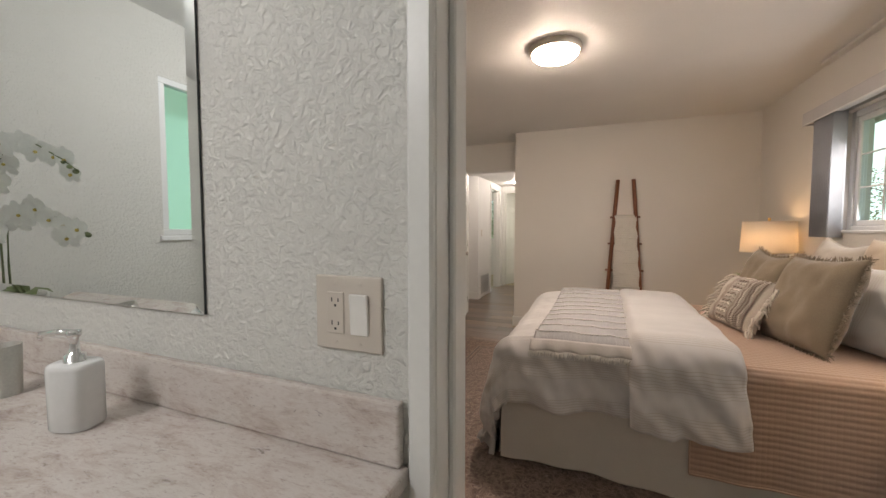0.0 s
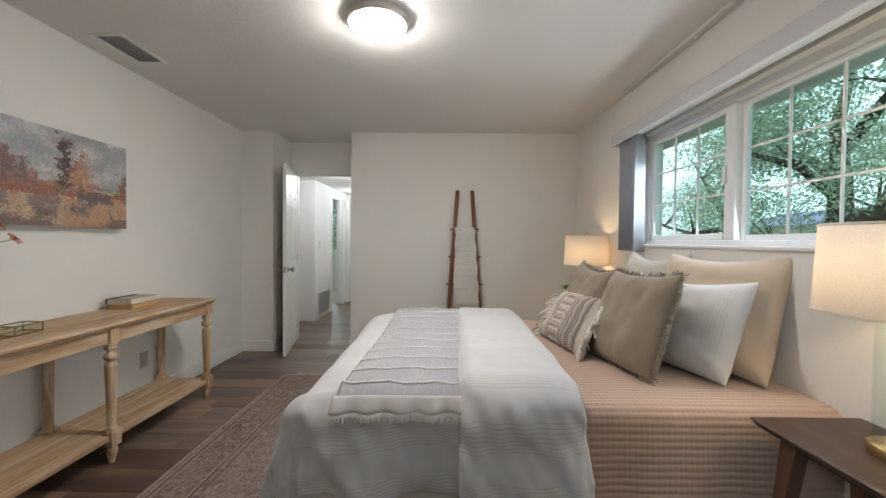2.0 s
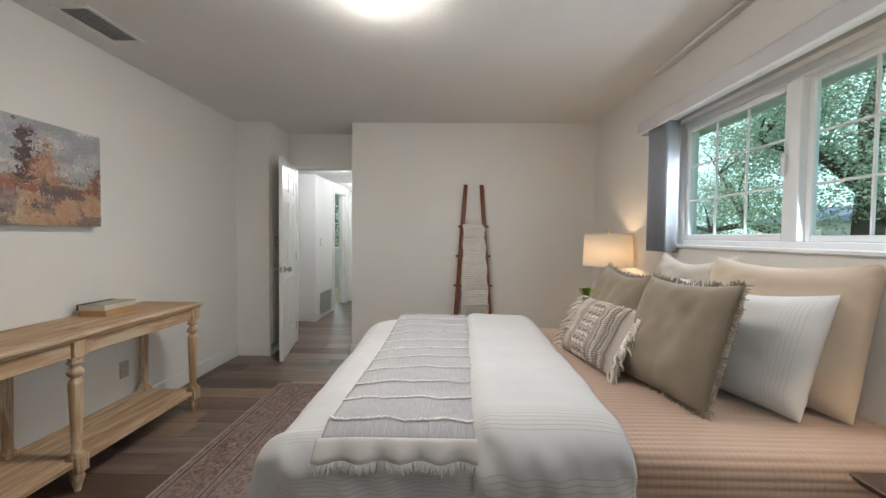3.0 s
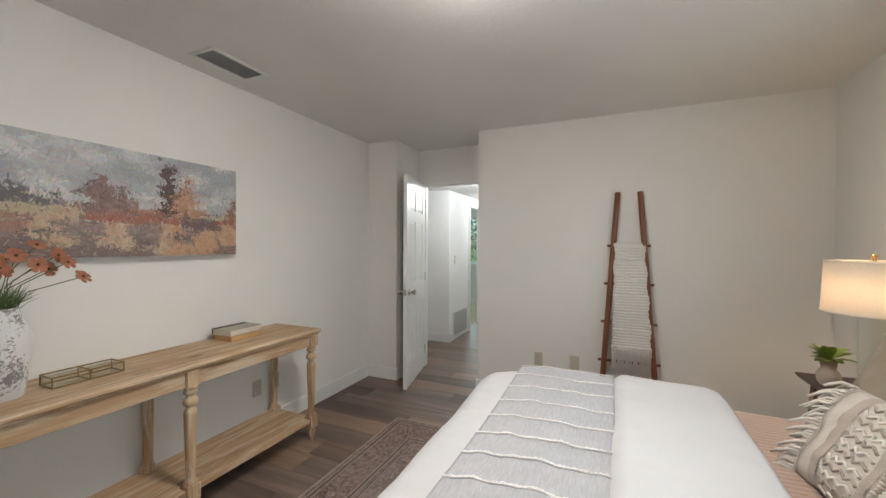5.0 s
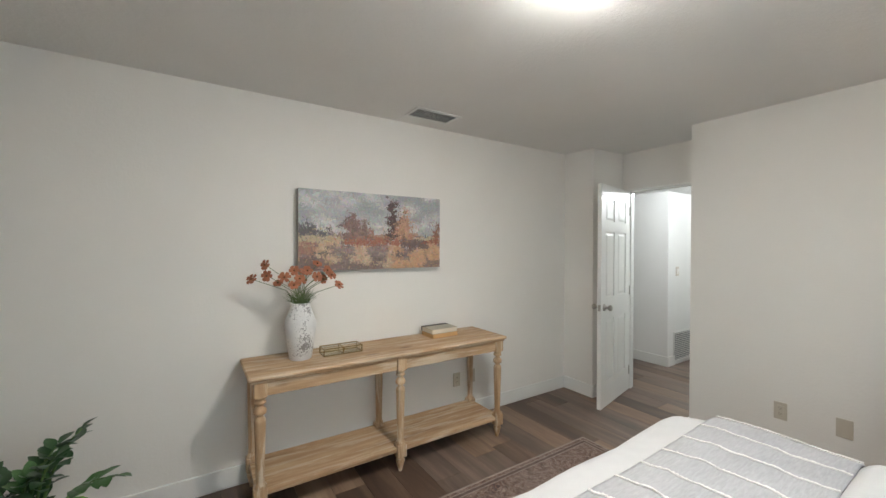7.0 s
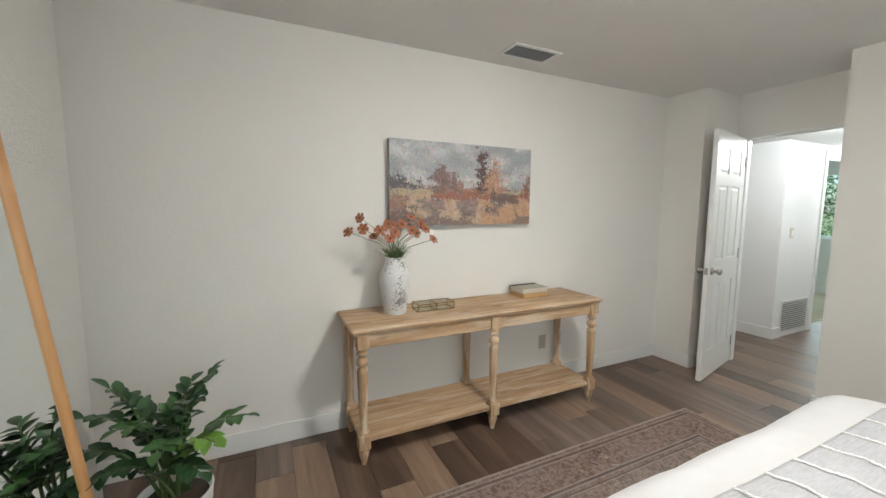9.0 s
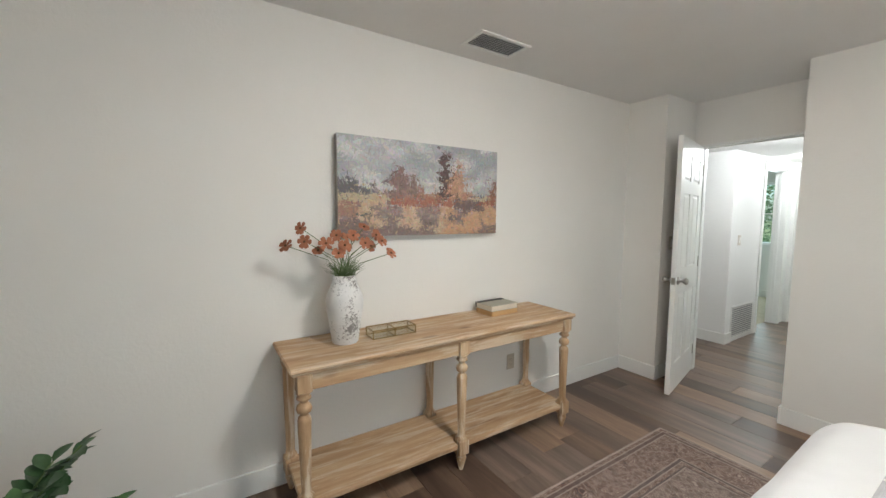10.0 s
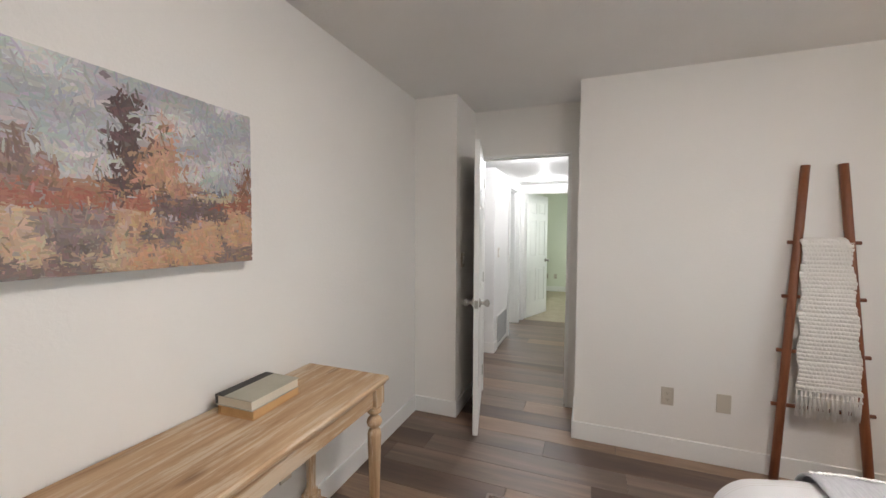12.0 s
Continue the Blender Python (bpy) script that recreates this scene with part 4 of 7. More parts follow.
def make_glass_box():
    x0, x1, y0, y1, z0, z1 = -1.045, -0.945, 3.392, 3.640, 0.781, 0.826
    tray = thing("glass_box", ((x0 + x1) / 2, (y0 + y1) / 2, z0), "brass-edged glass trinket box on the console table", "box")
    r = 0.0032
    brass = mottled("aged_brass", (0.20, 0.13, 0.045), (0.34, 0.23, 0.09), 8, 0.35, 200, 0.04, 0.001, metal=0.8)
    for x in (x0, x1):
        for y in (y0, (y0 + y1) / 2, y1):
            part("upright_edge", tube([(x, y, z0), (x, y, z1)], r, 6), brass, tray)
        for z in (z0 + r, z1):
            part("long_edge", tube([(x, y0, z), (x, y1, z)], r, 6), brass, tray)
    for y in (y0, (y0 + y1) / 2, y1):
        for z in (z0 + r, z1):
            part("cross_edge", tube([(x0, y, z), (x1, y, z)], r, 6), brass, tray)
    g = 0.0012
    for d in ((x0, x0 + g, y0, y1, z0, z1), (x1 - g, x1, y0, y1, z0, z1), (x0, x1, y0, y0 + g, z0, z1), (x0, x1, y1 - g, y1, z0, z1), (x0, x1, y0, y1, z1 - g, z1)):
        ob = part("pane", boxes(d), M_GLASS, tray)
        ob.visible_shadow = False
    part("floor_pane", boxes((x0, x1, y0, y1, z0 + 0.001, z0 + 0.003)), M_GLASS, tray).visible_shadow = False
    part("clasp", boxes((x1, x1 + 0.004, (y0 + y1) / 2 - 0.006, (y0 + y1) / 2 + 0.006, z1 - 0.012, z1 + 0.002), bevel=0.001), brass, tray)


make_glass_box()


def make_book(m, w, d, h, cover, label, paper, spine):
    """Lies flat with the spine towards -x; pages show on the other three sides."""
    book = new("book")
    book.matrix_basis = m
    tagged(book, label, "book", "books on the console")
    for name, bm, mat in (("page_block", boxes((-w / 2 + 0.006, w / 2 - 0.004, -d / 2 + 0.004, d / 2 - 0.004, 0.0025, h - 0.0025), bevel=0.001), paper),
                          ("back_cover", boxes((-w / 2, w / 2, -d / 2, d / 2, 0, 0.0025), bevel=0.001), cover),
                          ("front_cover", boxes((-w / 2, w / 2, -d / 2, d / 2, h - 0.0025, h), bevel=0.001), cover),
                          ("spine", boxes((-w / 2 - 0.003, -w / 2 + 0.001, -d / 2, d / 2, 0.0005, h - 0.0005), bevel=0.0015), spine)):
        ob = new(name, mesh_of(name, bm, mat))
        ob.parent = book
    return book


M_BK_TAN = mottled("tan_cloth_cover", (0.46, 0.25, 0.10), (0.55, 0.32, 0.14), 10, 0.8, 400, 0.3, 0.001)
M_BK_GREY = mottled("grey_green_cover", (0.36, 0.34, 0.27), (0.43, 0.41, 0.33), 10, 0.8, 400, 0.3, 0.001)
M_PAPER = mottled("aged_paper", (0.56, 0.50, 0.40), (0.68, 0.62, 0.51), 6, 0.9, 300, 0.5, 0.002)
M_TAN_EDGE = mottled("tan_page_edges", (0.50, 0.29, 0.12), (0.60, 0.37, 0.17), 8, 0.9, 300, 0.5, 0.002)
M_DARK_SPINE = mottled("dark_spine", (0.05, 0.045, 0.04), (0.09, 0.08, 0.07), 10, 0.8)
make_book(pose(-1.055, 4.325, 0.781, 0, 0, 3), 0.155, 0.235, 0.032, M_BK_TAN, "old tan cloth book lying flat under another", M_TAN_EDGE, M_BK_TAN)
bk = make_book(pose(-1.058, 4.32, 0.8135, 0, 0, 1), 0.165, 0.23, 0.036, M_BK_GREY, "pale beige book with a dark spine lying flat", M_PAPER, M_DARK_SPINE)
sc = new("spine_cloth", mesh_of("spine_cloth", boxes((-0.086, -0.045, -0.1152, 0.1152, 0.0355, 0.0366)), mottled("black_spine_cloth", (0.03, 0.03, 0.03), (0.06, 0.055, 0.05), 10, 0.8)))
sc.parent = bk


# ---------------------------------------------------------------- painting
def paint_colour(u, v, rnd):
    """Autumn meadow: u along, v up, both 0..1; linear colours."""
    n = noise.noise(Vector((u * 6, v * 6, 0.3)))
    n2 = noise.noise(Vector((u * 15, v * 15, 4.3)))
    edge = 0.035 * n2 + rnd.uniform(-0.008, 0.008)
    horizon = 0.43 + 0.012 * n
    c = Vector((0.36, 0.37, 0.385)).lerp(Vector((0.62, 0.625, 0.60)), max(0, min(1, 0.45 + 1.5 * n + 0.6 * n2)))
    if n2 > 0.25:
        c = c.lerp(Vector((0.36, 0.37, 0.40)), 0.7)
    if v < horizon + 0.02 and v > 0.34:
        c = Vector((0.50, 0.40, 0.25)) if (u < 0.3 or u > 0.8) else Vector((0.42, 0.22, 0.13))
    hill = 0.43 + 0.13 * max(0, 1 - (abs(u - 0.04) / 0.15) ** 2)
    if u < 0.2 and horizon - 0.005 < v < hill + edge:
        c = Vector((0.13, 0.12, 0.13))
    if 0.80 < u < 0.93 and horizon < v < 0.46 + 0.03 * math.sin(u * 60) + edge:
        c = Vector((0.17, 0.18, 0.20))
    for tc, th, tw, col, lo in ((0.335, 0.72, 0.066, (0.25, 0.16, 0.14), 0.36), (0.405, 0.64, 0.055, (0.28, 0.18, 0.15), 0.36), (0.19, 0.57, 0.018, (0.28, 0.23, 0.22), 0.43),
                                (0.615, 0.92, 0.052, (0.115, 0.07, 0.065), 0.32), (0.715, 0.84, 0.072, (0.50, 0.28, 0.17), 0.34), (0.975, 0.67, 0.030, (0.27, 0.12, 0.07), 0.30), (0.455, 0.55, 0.03, (0.36, 0.20, 0.15), 0.36)):
        if lo < v < th:
            k = (v - lo) / (th - lo)
            wide = tw * (1.1 - k) ** 0.6 * (1.0 + 1.5 * noise.noise(Vector((tc * 50 + (u > tc) * 7, v * 17, 1))))
            if abs(u - tc - 0.01 * n2) < wide + edge * 0.5:
                c = Vector(col) * (1 + 0.7 * noise.noise(Vector((u * 45, v * 25, 6))))
    if 0.28 < u < 0.68 and 0.31 + edge < v < 0.40 + 0.025 * n + edge:
        c = Vector((0.36, 0.095, 0.065)).lerp(Vector((0.42, 0.22, 0.14)), rnd.random() * 0.8)
    if 0.68 < u < 0.90 and 0.27 + edge < v < 0.40 + edge:
        c = Vector((0.15, 0.105, 0.10)) * (1 + rnd.uniform(-0.2, 0.5))
    if 0.86 < u < 1.0 and 0.34 + edge < v < 0.40 + edge:
        c = Vector((0.33, 0.10, 0.06))
    if v < 0.345 + edge and not (0.28 < u < 0.68 and v > 0.31) and not (0.68 < u < 0.9 and v > 0.27):
        g = noise.noise(Vector((u * 9, v * 4, 9))) + 0.5 * noise.noise(Vector((u * 22, v * 9, 3)))
        c = Vector((0.50, 0.32, 0.20)).lerp(Vector((0.62, 0.46, 0.31)), max(0, min(1, 0.5 + 1.2 * noise.noise(Vector((u * 30, v * 16, 2))))))
        if u > 0.62:
            c = c.lerp(Vector((0.58, 0.28, 0.12)), 0.45)
        if g < -0.12:
            c = Vector((0.24, 0.18, 0.165)) * (1 + 0.6 * noise.noise(Vector((u * 30, v * 20, 8))))
        if 0.15 < u < 0.6 and 0.18 < v < 0.30 and g < 0.25:
            c = Vector((0.30, 0.235, 0.215)) * (1 + 0.6 * noise.noise(Vector((u * 26, v * 22, 5))))
        if u < 0.1 and v > 0.2 and g < 0.2:
            c = Vector((0.36, 0.20, 0.14))
        if v < 0.05 + 0.09 * n + (0.08 if u < 0.25 else 0) - (0.05 if 0.5 < u < 0.9 else 0):
            c = Vector((0.20, 0.15, 0.145)).lerp(Vector((0.34, 0.22, 0.15)), rnd.random() * (1.0 if u > 0.5 else 0.4))
    if 0.09 < u < 0.18 and abs(v - 0.215) < 0.016:
        c = Vector((0.10, 0.12, 0.11))
    return c


def make_painting():
    x_face, y0, y1, z0, z1 = -1.143, 3.279, 4.372, 1.310, 1.856
    pic = thing("painting", (x_face, (y0 + y1) / 2, z0), "autumn meadow oil painting on unframed canvas on the wall", "painting")
    part("canvas", box(bmesh.new(), XL + 0.012, x_face, y0, y1, z0, z1, 0.004, seg=2), mottled("canvas_edge", (0.30, 0.27, 0.24), (0.42, 0.38, 0.34), 8, 0.9, 300, 0.5, 0.002), pic, "stretched canvas with painted edges")
    part("hanger", boxes((XL, XL + 0.013, (y0 + y1) / 2 - 0.05, (y0 + y1) / 2 + 0.05, z1 - 0.08, z1 - 0.05)), M_DARK, pic)
    m, nt, p = nodes_of("oil_paint")
    at = nt.nodes.new("ShaderNodeAttribute")
    at.attribute_name = "pigment"
    v = coords(nt, (1, 1, 1))
    fine = noise_of(nt, v, 90, 4, 0.7)
    nt.links.new(mixed(nt, maths(nt, "MULTIPLY", fine, 0.14), at.outputs["Color"], (0.22, 0.18, 0.16)), p.inputs["Base Color"])
    p.inputs["Roughness"].default_value = 0.5
    bumped(nt, p, fine, 0.4, 0.003)
    rnd = random.Random(21)
    verts, faces, cols = [], [], []

    def stroke(u, v, length, wide, angle, lift):
        c = paint_colour(u, v, rnd).lerp(paint_colour(min(1, max(0, u + rnd.uniform(-0.02, 0.02))), min(1, max(0, v + rnd.uniform(-0.03, 0.03))), rnd), rnd.uniform(0.0, 0.55))
        if rnd.random() < 0.20:
            c = c.lerp(paint_colour(min(1, max(0, u + rnd.uniform(-0.09, 0.09))), min(1, max(0, v + rnd.uniform(-0.12, 0.12))), rnd), 0.75)
        c = Vector((c.x * rnd.uniform(0.86, 1.14), c.y * rnd.uniform(0.88, 1.10), c.z * rnd.uniform(0.86, 1.14)))
        grey = (c.x + c.y + c.z) / 3
        c = c.lerp(Vector((grey * 1.04, grey, grey * 0.98)), 0.10)
        s = 1 + rnd.uniform(-0.07, 0.09)
        ca, sa = math.cos(angle), math.sin(angle)
        base = len(verts)
        for a, b in ((-1, -0.6), (-0.5, -1), (0.6, -1), (1, -0.3), (0.9, 0.6), (0.3, 1), (-0.7, 0.9)):
            du, dv = a * length * rnd.uniform(0.8, 1.1), b * wide * rnd.uniform(0.75, 1.1)
            yy = min(max(y0 + (y1 - y0) * u + du * ca - dv * sa, y0), y1)
            zz = min(max(z0 + (z1 - z0) * v + du * sa + dv * ca, z0), z1)
            verts.append((x_face + lift + 0.0006 * b, yy, zz))
        faces.append(tuple(range(base, base + 7)))
        cols.append((*(max(0.0, min(1.0, k * s)) for k in c), 1.0))

    for layer, count, size in ((0, 1100, 2.1), (1, 4200, 1.15), (2, 3600, 0.7)):
        for _ in range(count):
            u, v = rnd.random(), rnd.random()
            if layer == 2 and v > 0.62 and rnd.random() < 0.55:
                continue
            if v > 0.45:
                ang = rnd.uniform(-0.7, 0.7) if layer < 2 else rnd.uniform(0.9, 2.2)
            else:
                ang = rnd.uniform(-0.35, 0.35) if rnd.random() < 0.5 else rnd.uniform(1.0, 2.1)
            stroke(u, v, 0.019 * size * rnd.uniform(0.6, 1.3) * (1.4 if v > 0.5 else 1.0), 0.0050 * size * rnd.uniform(0.6, 1.4) * (1.5 if v > 0.5 and layer < 2 else 1.0), ang, 0.0008 + layer * 0.0012 + rnd.random() * 0.0015)
    me = bpy.data.meshes.new("oil_paint")
    me.from_pydata(verts, [], faces)
    att = me.color_attributes.new("pigment", "FLOAT_COLOR", "CORNER")
    flat = []
    for c in cols:
        flat.extend(c * 7)
    att.data.foreach_set("color", flat)
    me.materials.append(m)
    ob = new("oil_paint", me)
    ob.parent = pic
    ob.matrix_parent_inverse = pic.matrix_basis.inverted()
    tagged(ob, "thick brush strokes of grey sky and rust trees", kind="stuff")


make_painting()


# ---------------------------------------------------------------- blanket ladder
def make_ladder():
    lad = thing("blanket_ladder", (1.25, 5.87, 0), "red-brown wooden blanket ladder leaning on the wall", "ladder")
    m = wood("red_brown_wood", [(0.25, (0.10, 0.028, 0.012)), (0.5, (0.19, 0.060, 0.024)), (0.75, (0.28, 0.105, 0.045))], 2, 1.3, 0.38, 0.1)
    mr = wood("red_brown_rung", [(0.25, (0.10, 0.028, 0.012)), (0.5, (0.19, 0.060, 0.024)), (0.75, (0.28, 0.105, 0.045))], 0, 1.3, 0.38, 0.1)

    def rail_x(side, z):
        return 1.262 + side * (0.080 + (1.80 - z) * 0.070)

    def y_at(z):
        return 5.842 + 0.125 * z / 1.80
    for side in (-1, 1):
        pts = [(rail_x(side, z), y_at(z), z) for z in span(0.0, 1.80, 9)]
        part("rail", tube(pts, [0.021] * 9, 12), m, lad, "round wooden rail", True)
    for z in (1.375, 1.075, 0.775, 0.475):
        e = 0.045
        part("rung", tube([(rail_x(-1, z) - e, y_at(z), z), (rail_x(1, z) + e, y_at(z), z)], 0.0105, 10), mr, lad, "wooden rung", True)
    # knitted throw hung over the top rung
    th = thing("knitted_throw", (1.26, 5.94, 1.39), "cream knitted throw with tassels hung over the ladder", "blanket")
    M_KNIT = fabric("cream_knit", (0.64, 0.61, 0.56), (0.76, 0.73, 0.68), 160, 1.0)

    def hang(u, s):
        """u across -1..1; s is the length from the rung down the front."""
        z = 1.392 - s
        half = 0.106 + 0.030 * min(1, s / 0.85)
        row = 0.007 * abs(math.sin(s * math.pi / 0.022)) * (0.4 + 0.6 * abs(math.sin(u * 22 + math.floor(s / 0.022) * 1.57)))
        gap = -0.006 if (s % 0.13) < 0.016 else 0.0
        return Vector((1.266 + 0.022 * s + u * half + 0.006 * math.sin(s * 30 + u), y_at(z) - 0.016 - row - gap - 0.004 * math.sin(u * 5 + s * 6), z))
    bm = grid(hang, span(-1, 1, 64), span(0.0, 0.82, 230))
    ob = part("front_panel", bm, M_KNIT, th, "cream chunky knit")
    so = ob.modifiers.new("thickness", "SOLIDIFY")
    so.thickness = 0.006
    bm = grid(lambda u, s: Vector((1.262 + u * 0.108, y_at(1.392) - 0.016 + 0.032 * s, 1.392 + 0.012 * math.sin(s * math.pi))), span(-1, 1, 30), span(0, 1, 8))
    part("top_fold", bm, M_KNIT, th)
    bm = grid(lambda u, s: Vector((1.262 + u * (0.108 + 0.03 * s), y_at(1.392 - s) + 0.018, 1.392 - s)), span(-1, 1, 20), span(0, 0.55, 12))
    part("back_panel", bm, M_KNIT, th)
    rnd = random.Random(6)
    for i in range(15):
        u = -0.95 + 1.9 * i / 14
        p = hang(u, 0.82)
        bm = bmesh.new()
        for k in range(5):
            d = Vector((rnd.uniform(-0.012, 0.012), rnd.uniform(-0.010, 0.004), -rnd.uniform(0.11, 0.15)))
            tube([p, p + Vector((d.x * 0.2, d.y * 0.5, -0.03)), p + d], [0.004, 0.0045, 0.003], 5, bm)
        bmesh.ops.create_icosphere(bm, subdivisions=1, radius=0.009, matrix=Matrix.Translation(p + Vector((0, -0.002, -0.03))))
        part("tassel", bm, M_KNIT, th, "knotted cream tassel", True)


make_ladder()


# ---------------------------------------------------------------- rug
def rug_material(hx, hy):
    m, nt, p = nodes_of("faded_persian_pile")
    v = coords(nt)
    sep = nt.nodes.new("ShaderNodeSeparateXYZ")
    nt.links.new(v, sep.inputs[0])
    wob = maths(nt, "MULTIPLY", maths(nt, "SUBTRACT", noise_of(nt, v, 25, 2), 0.5), 0.006)
    ex = maths(nt, "SUBTRACT", hx, maths(nt, "ABSOLUTE", sep.outputs[0]))
    ey = maths(nt, "SUBTRACT", hy, maths(nt, "ABSOLUTE", sep.outputs[1]))
    e = maths(nt, "ADD", maths(nt, "MINIMUM", ex, ey), wob)

    def between(a, b):
        return maths(nt, "MULTIPLY", maths(nt, "GREATER_THAN", e, a), maths(nt, "LESS_THAN", e, b))
    vor = add(nt, "ShaderNodeTexVoronoi", Scale=11.0)
    warp = noise_of(nt, v, 7, 3)
    wv = nt.nodes.new("ShaderNodeVectorMath")
    wv.operation = "ADD"
    cmb = nt.nodes.new("ShaderNodeCombineXYZ")
    nt.links.new(maths(nt, "MULTIPLY", warp, 0.14), cmb.inputs[0])
    nt.links.new(maths(nt, "MULTIPLY", noise_of(nt, v, 8, 3), 0.14), cmb.inputs[1])
    nt.links.new(v, wv.inputs[0])
    nt.links.new(cmb.outputs[0], wv.inputs[1])
    nt.links.new(wv.outputs[0], vor.inputs["Vector"])
    rings = maths(nt, "ABSOLUTE", maths(nt, "SINE", maths(nt, "MULTIPLY", vor.outputs["Distance"], 60.0)))
    small = add(nt, "ShaderNodeTexVoronoi", Scale=42.0)
    nt.links.new(wv.outputs[0], small.inputs["Vector"])
    motif = maths(nt, "MULTIPLY", rings, ramp(nt, small.outputs["Distance"], [(0.2, (0.390, 0.390, 0.390)), (0.6, (1, 1, 1))]))
    field = ramp(nt, motif, [(0.05, (0.091, 0.068, 0.060)), (0.35, (0.202, 0.137, 0.114)), (0.62, (0.260, 0.202, 0.176)), (0.9, (0.390, 0.319, 0.280))])
    border = ramp(nt, motif, [(0.05, (0.072, 0.052, 0.047)), (0.35, (0.176, 0.101, 0.081)), (0.7, (0.247, 0.163, 0.130)), (0.95, (0.403, 0.325, 0.273))])
    col = mixed(nt, between(0.0, 0.30), field, border)
    for a, b, c in ((0.0, 0.010, (0.390, 0.325, 0.286)), (0.030, 0.038, (0.351, 0.286, 0.247)), (0.038, 0.058, (0.130, 0.085, 0.072)), (0.058, 0.066, (0.351, 0.286, 0.247)),
                    (0.232, 0.240, (0.351, 0.286, 0.247)), (0.240, 0.256, (0.098, 0.072, 0.065)), (0.256, 0.263, (0.351, 0.286, 0.247)), (0.285, 0.294, (0.104, 0.078, 0.072)), (0.294, 0.30, (0.364, 0.299, 0.260))):
        col = mixed(nt, between(a, b), col, c)
    wear = ramp(nt, noise_of(nt, v, 2.1, 6, 0.7), [(0.42, (0, 0, 0)), (0.66, (1, 1, 1))])
    col = mixed(nt, maths(nt, "MULTIPLY", wear, 0.22), col, (0.30, 0.25, 0.23))
    worn = ramp(nt, noise_of(nt, v, 13, 6, 0.75), [(0.50, (0, 0, 0)), (0.62, (1, 1, 1))])
    col = mixed(nt, maths(nt, "MULTIPLY", worn, 0.20), col, (0.34, 0.29, 0.265))
    bare = ramp(nt, noise_of(nt, v, 17, 5, 0.7), [(0.36, (1, 1, 1)), (0.46, (0, 0, 0))])
    col = mixed(nt, maths(nt, "MULTIPLY", bare, 0.45), col, (0.085, 0.06, 0.052))
    pile = noise_of(nt, v, 420, 2)
    col = mixed(nt, maths(nt, "MULTIPLY", pile, 0.22), col, (0.117, 0.091, 0.078))
    nt.links.new(col, p.inputs["Base Color"])
    p.inputs["Roughness"].default_value = 0.95
    bumped(nt, p, pile, 0.7, 0.004)
    return m


def make_rug():
    x0, x1, y0, y1 = -0.407, 2.06, 2.16, 5.222
    hx, hy = (x1 - x0) / 2, (y1 - y0) / 2
    rug = thing("area_rug", ((x0 + x1) / 2, (y0 + y1) / 2, 0), "faded brown Persian-style rug under the bed", "rug")
    ob = new("woven_face", mesh_of("woven_face", box(bmesh.new(), -hx, hx, -hy, hy, 0.001, 0.009, 0.003), rug_material(hx, hy)))
    ob.parent = rug
    b = fabric("rug_binding", (0.24, 0.19, 0.165), (0.32, 0.26, 0.23), 200, 0.6)
    for d in ((-hx - 0.005, -hx + 0.004, -hy, hy), (hx - 0.004, hx + 0.005, -hy, hy), (-hx, hx, -hy - 0.005, -hy + 0.004), (-hx, hx, hy - 0.004, hy + 0.005)):
        ob = new("binding", mesh_of("binding", box(bmesh.new(), *d, 0.0012, 0.0105, 0.003), b))
        ob.parent = rug


make_rug()


# ---------------------------------------------------------------- bedside tables and lamps
M_WALNUT = wood("walnut", [(0.25, (0.036, 0.019, 0.011)), (0.5, (0.075, 0.041, 0.024)), (0.75, (0.125, 0.072, 0.043))], 1, 1.1, 0.42, 0.12)
M_WALNUT_Z = wood("walnut_upright", [(0.25, (0.055, 0.024, 0.012)), (0.5, (0.115, 0.055, 0.03)), (0.75, (0.18, 0.095, 0.055))], 2, 1.1, 0.42, 0.12)


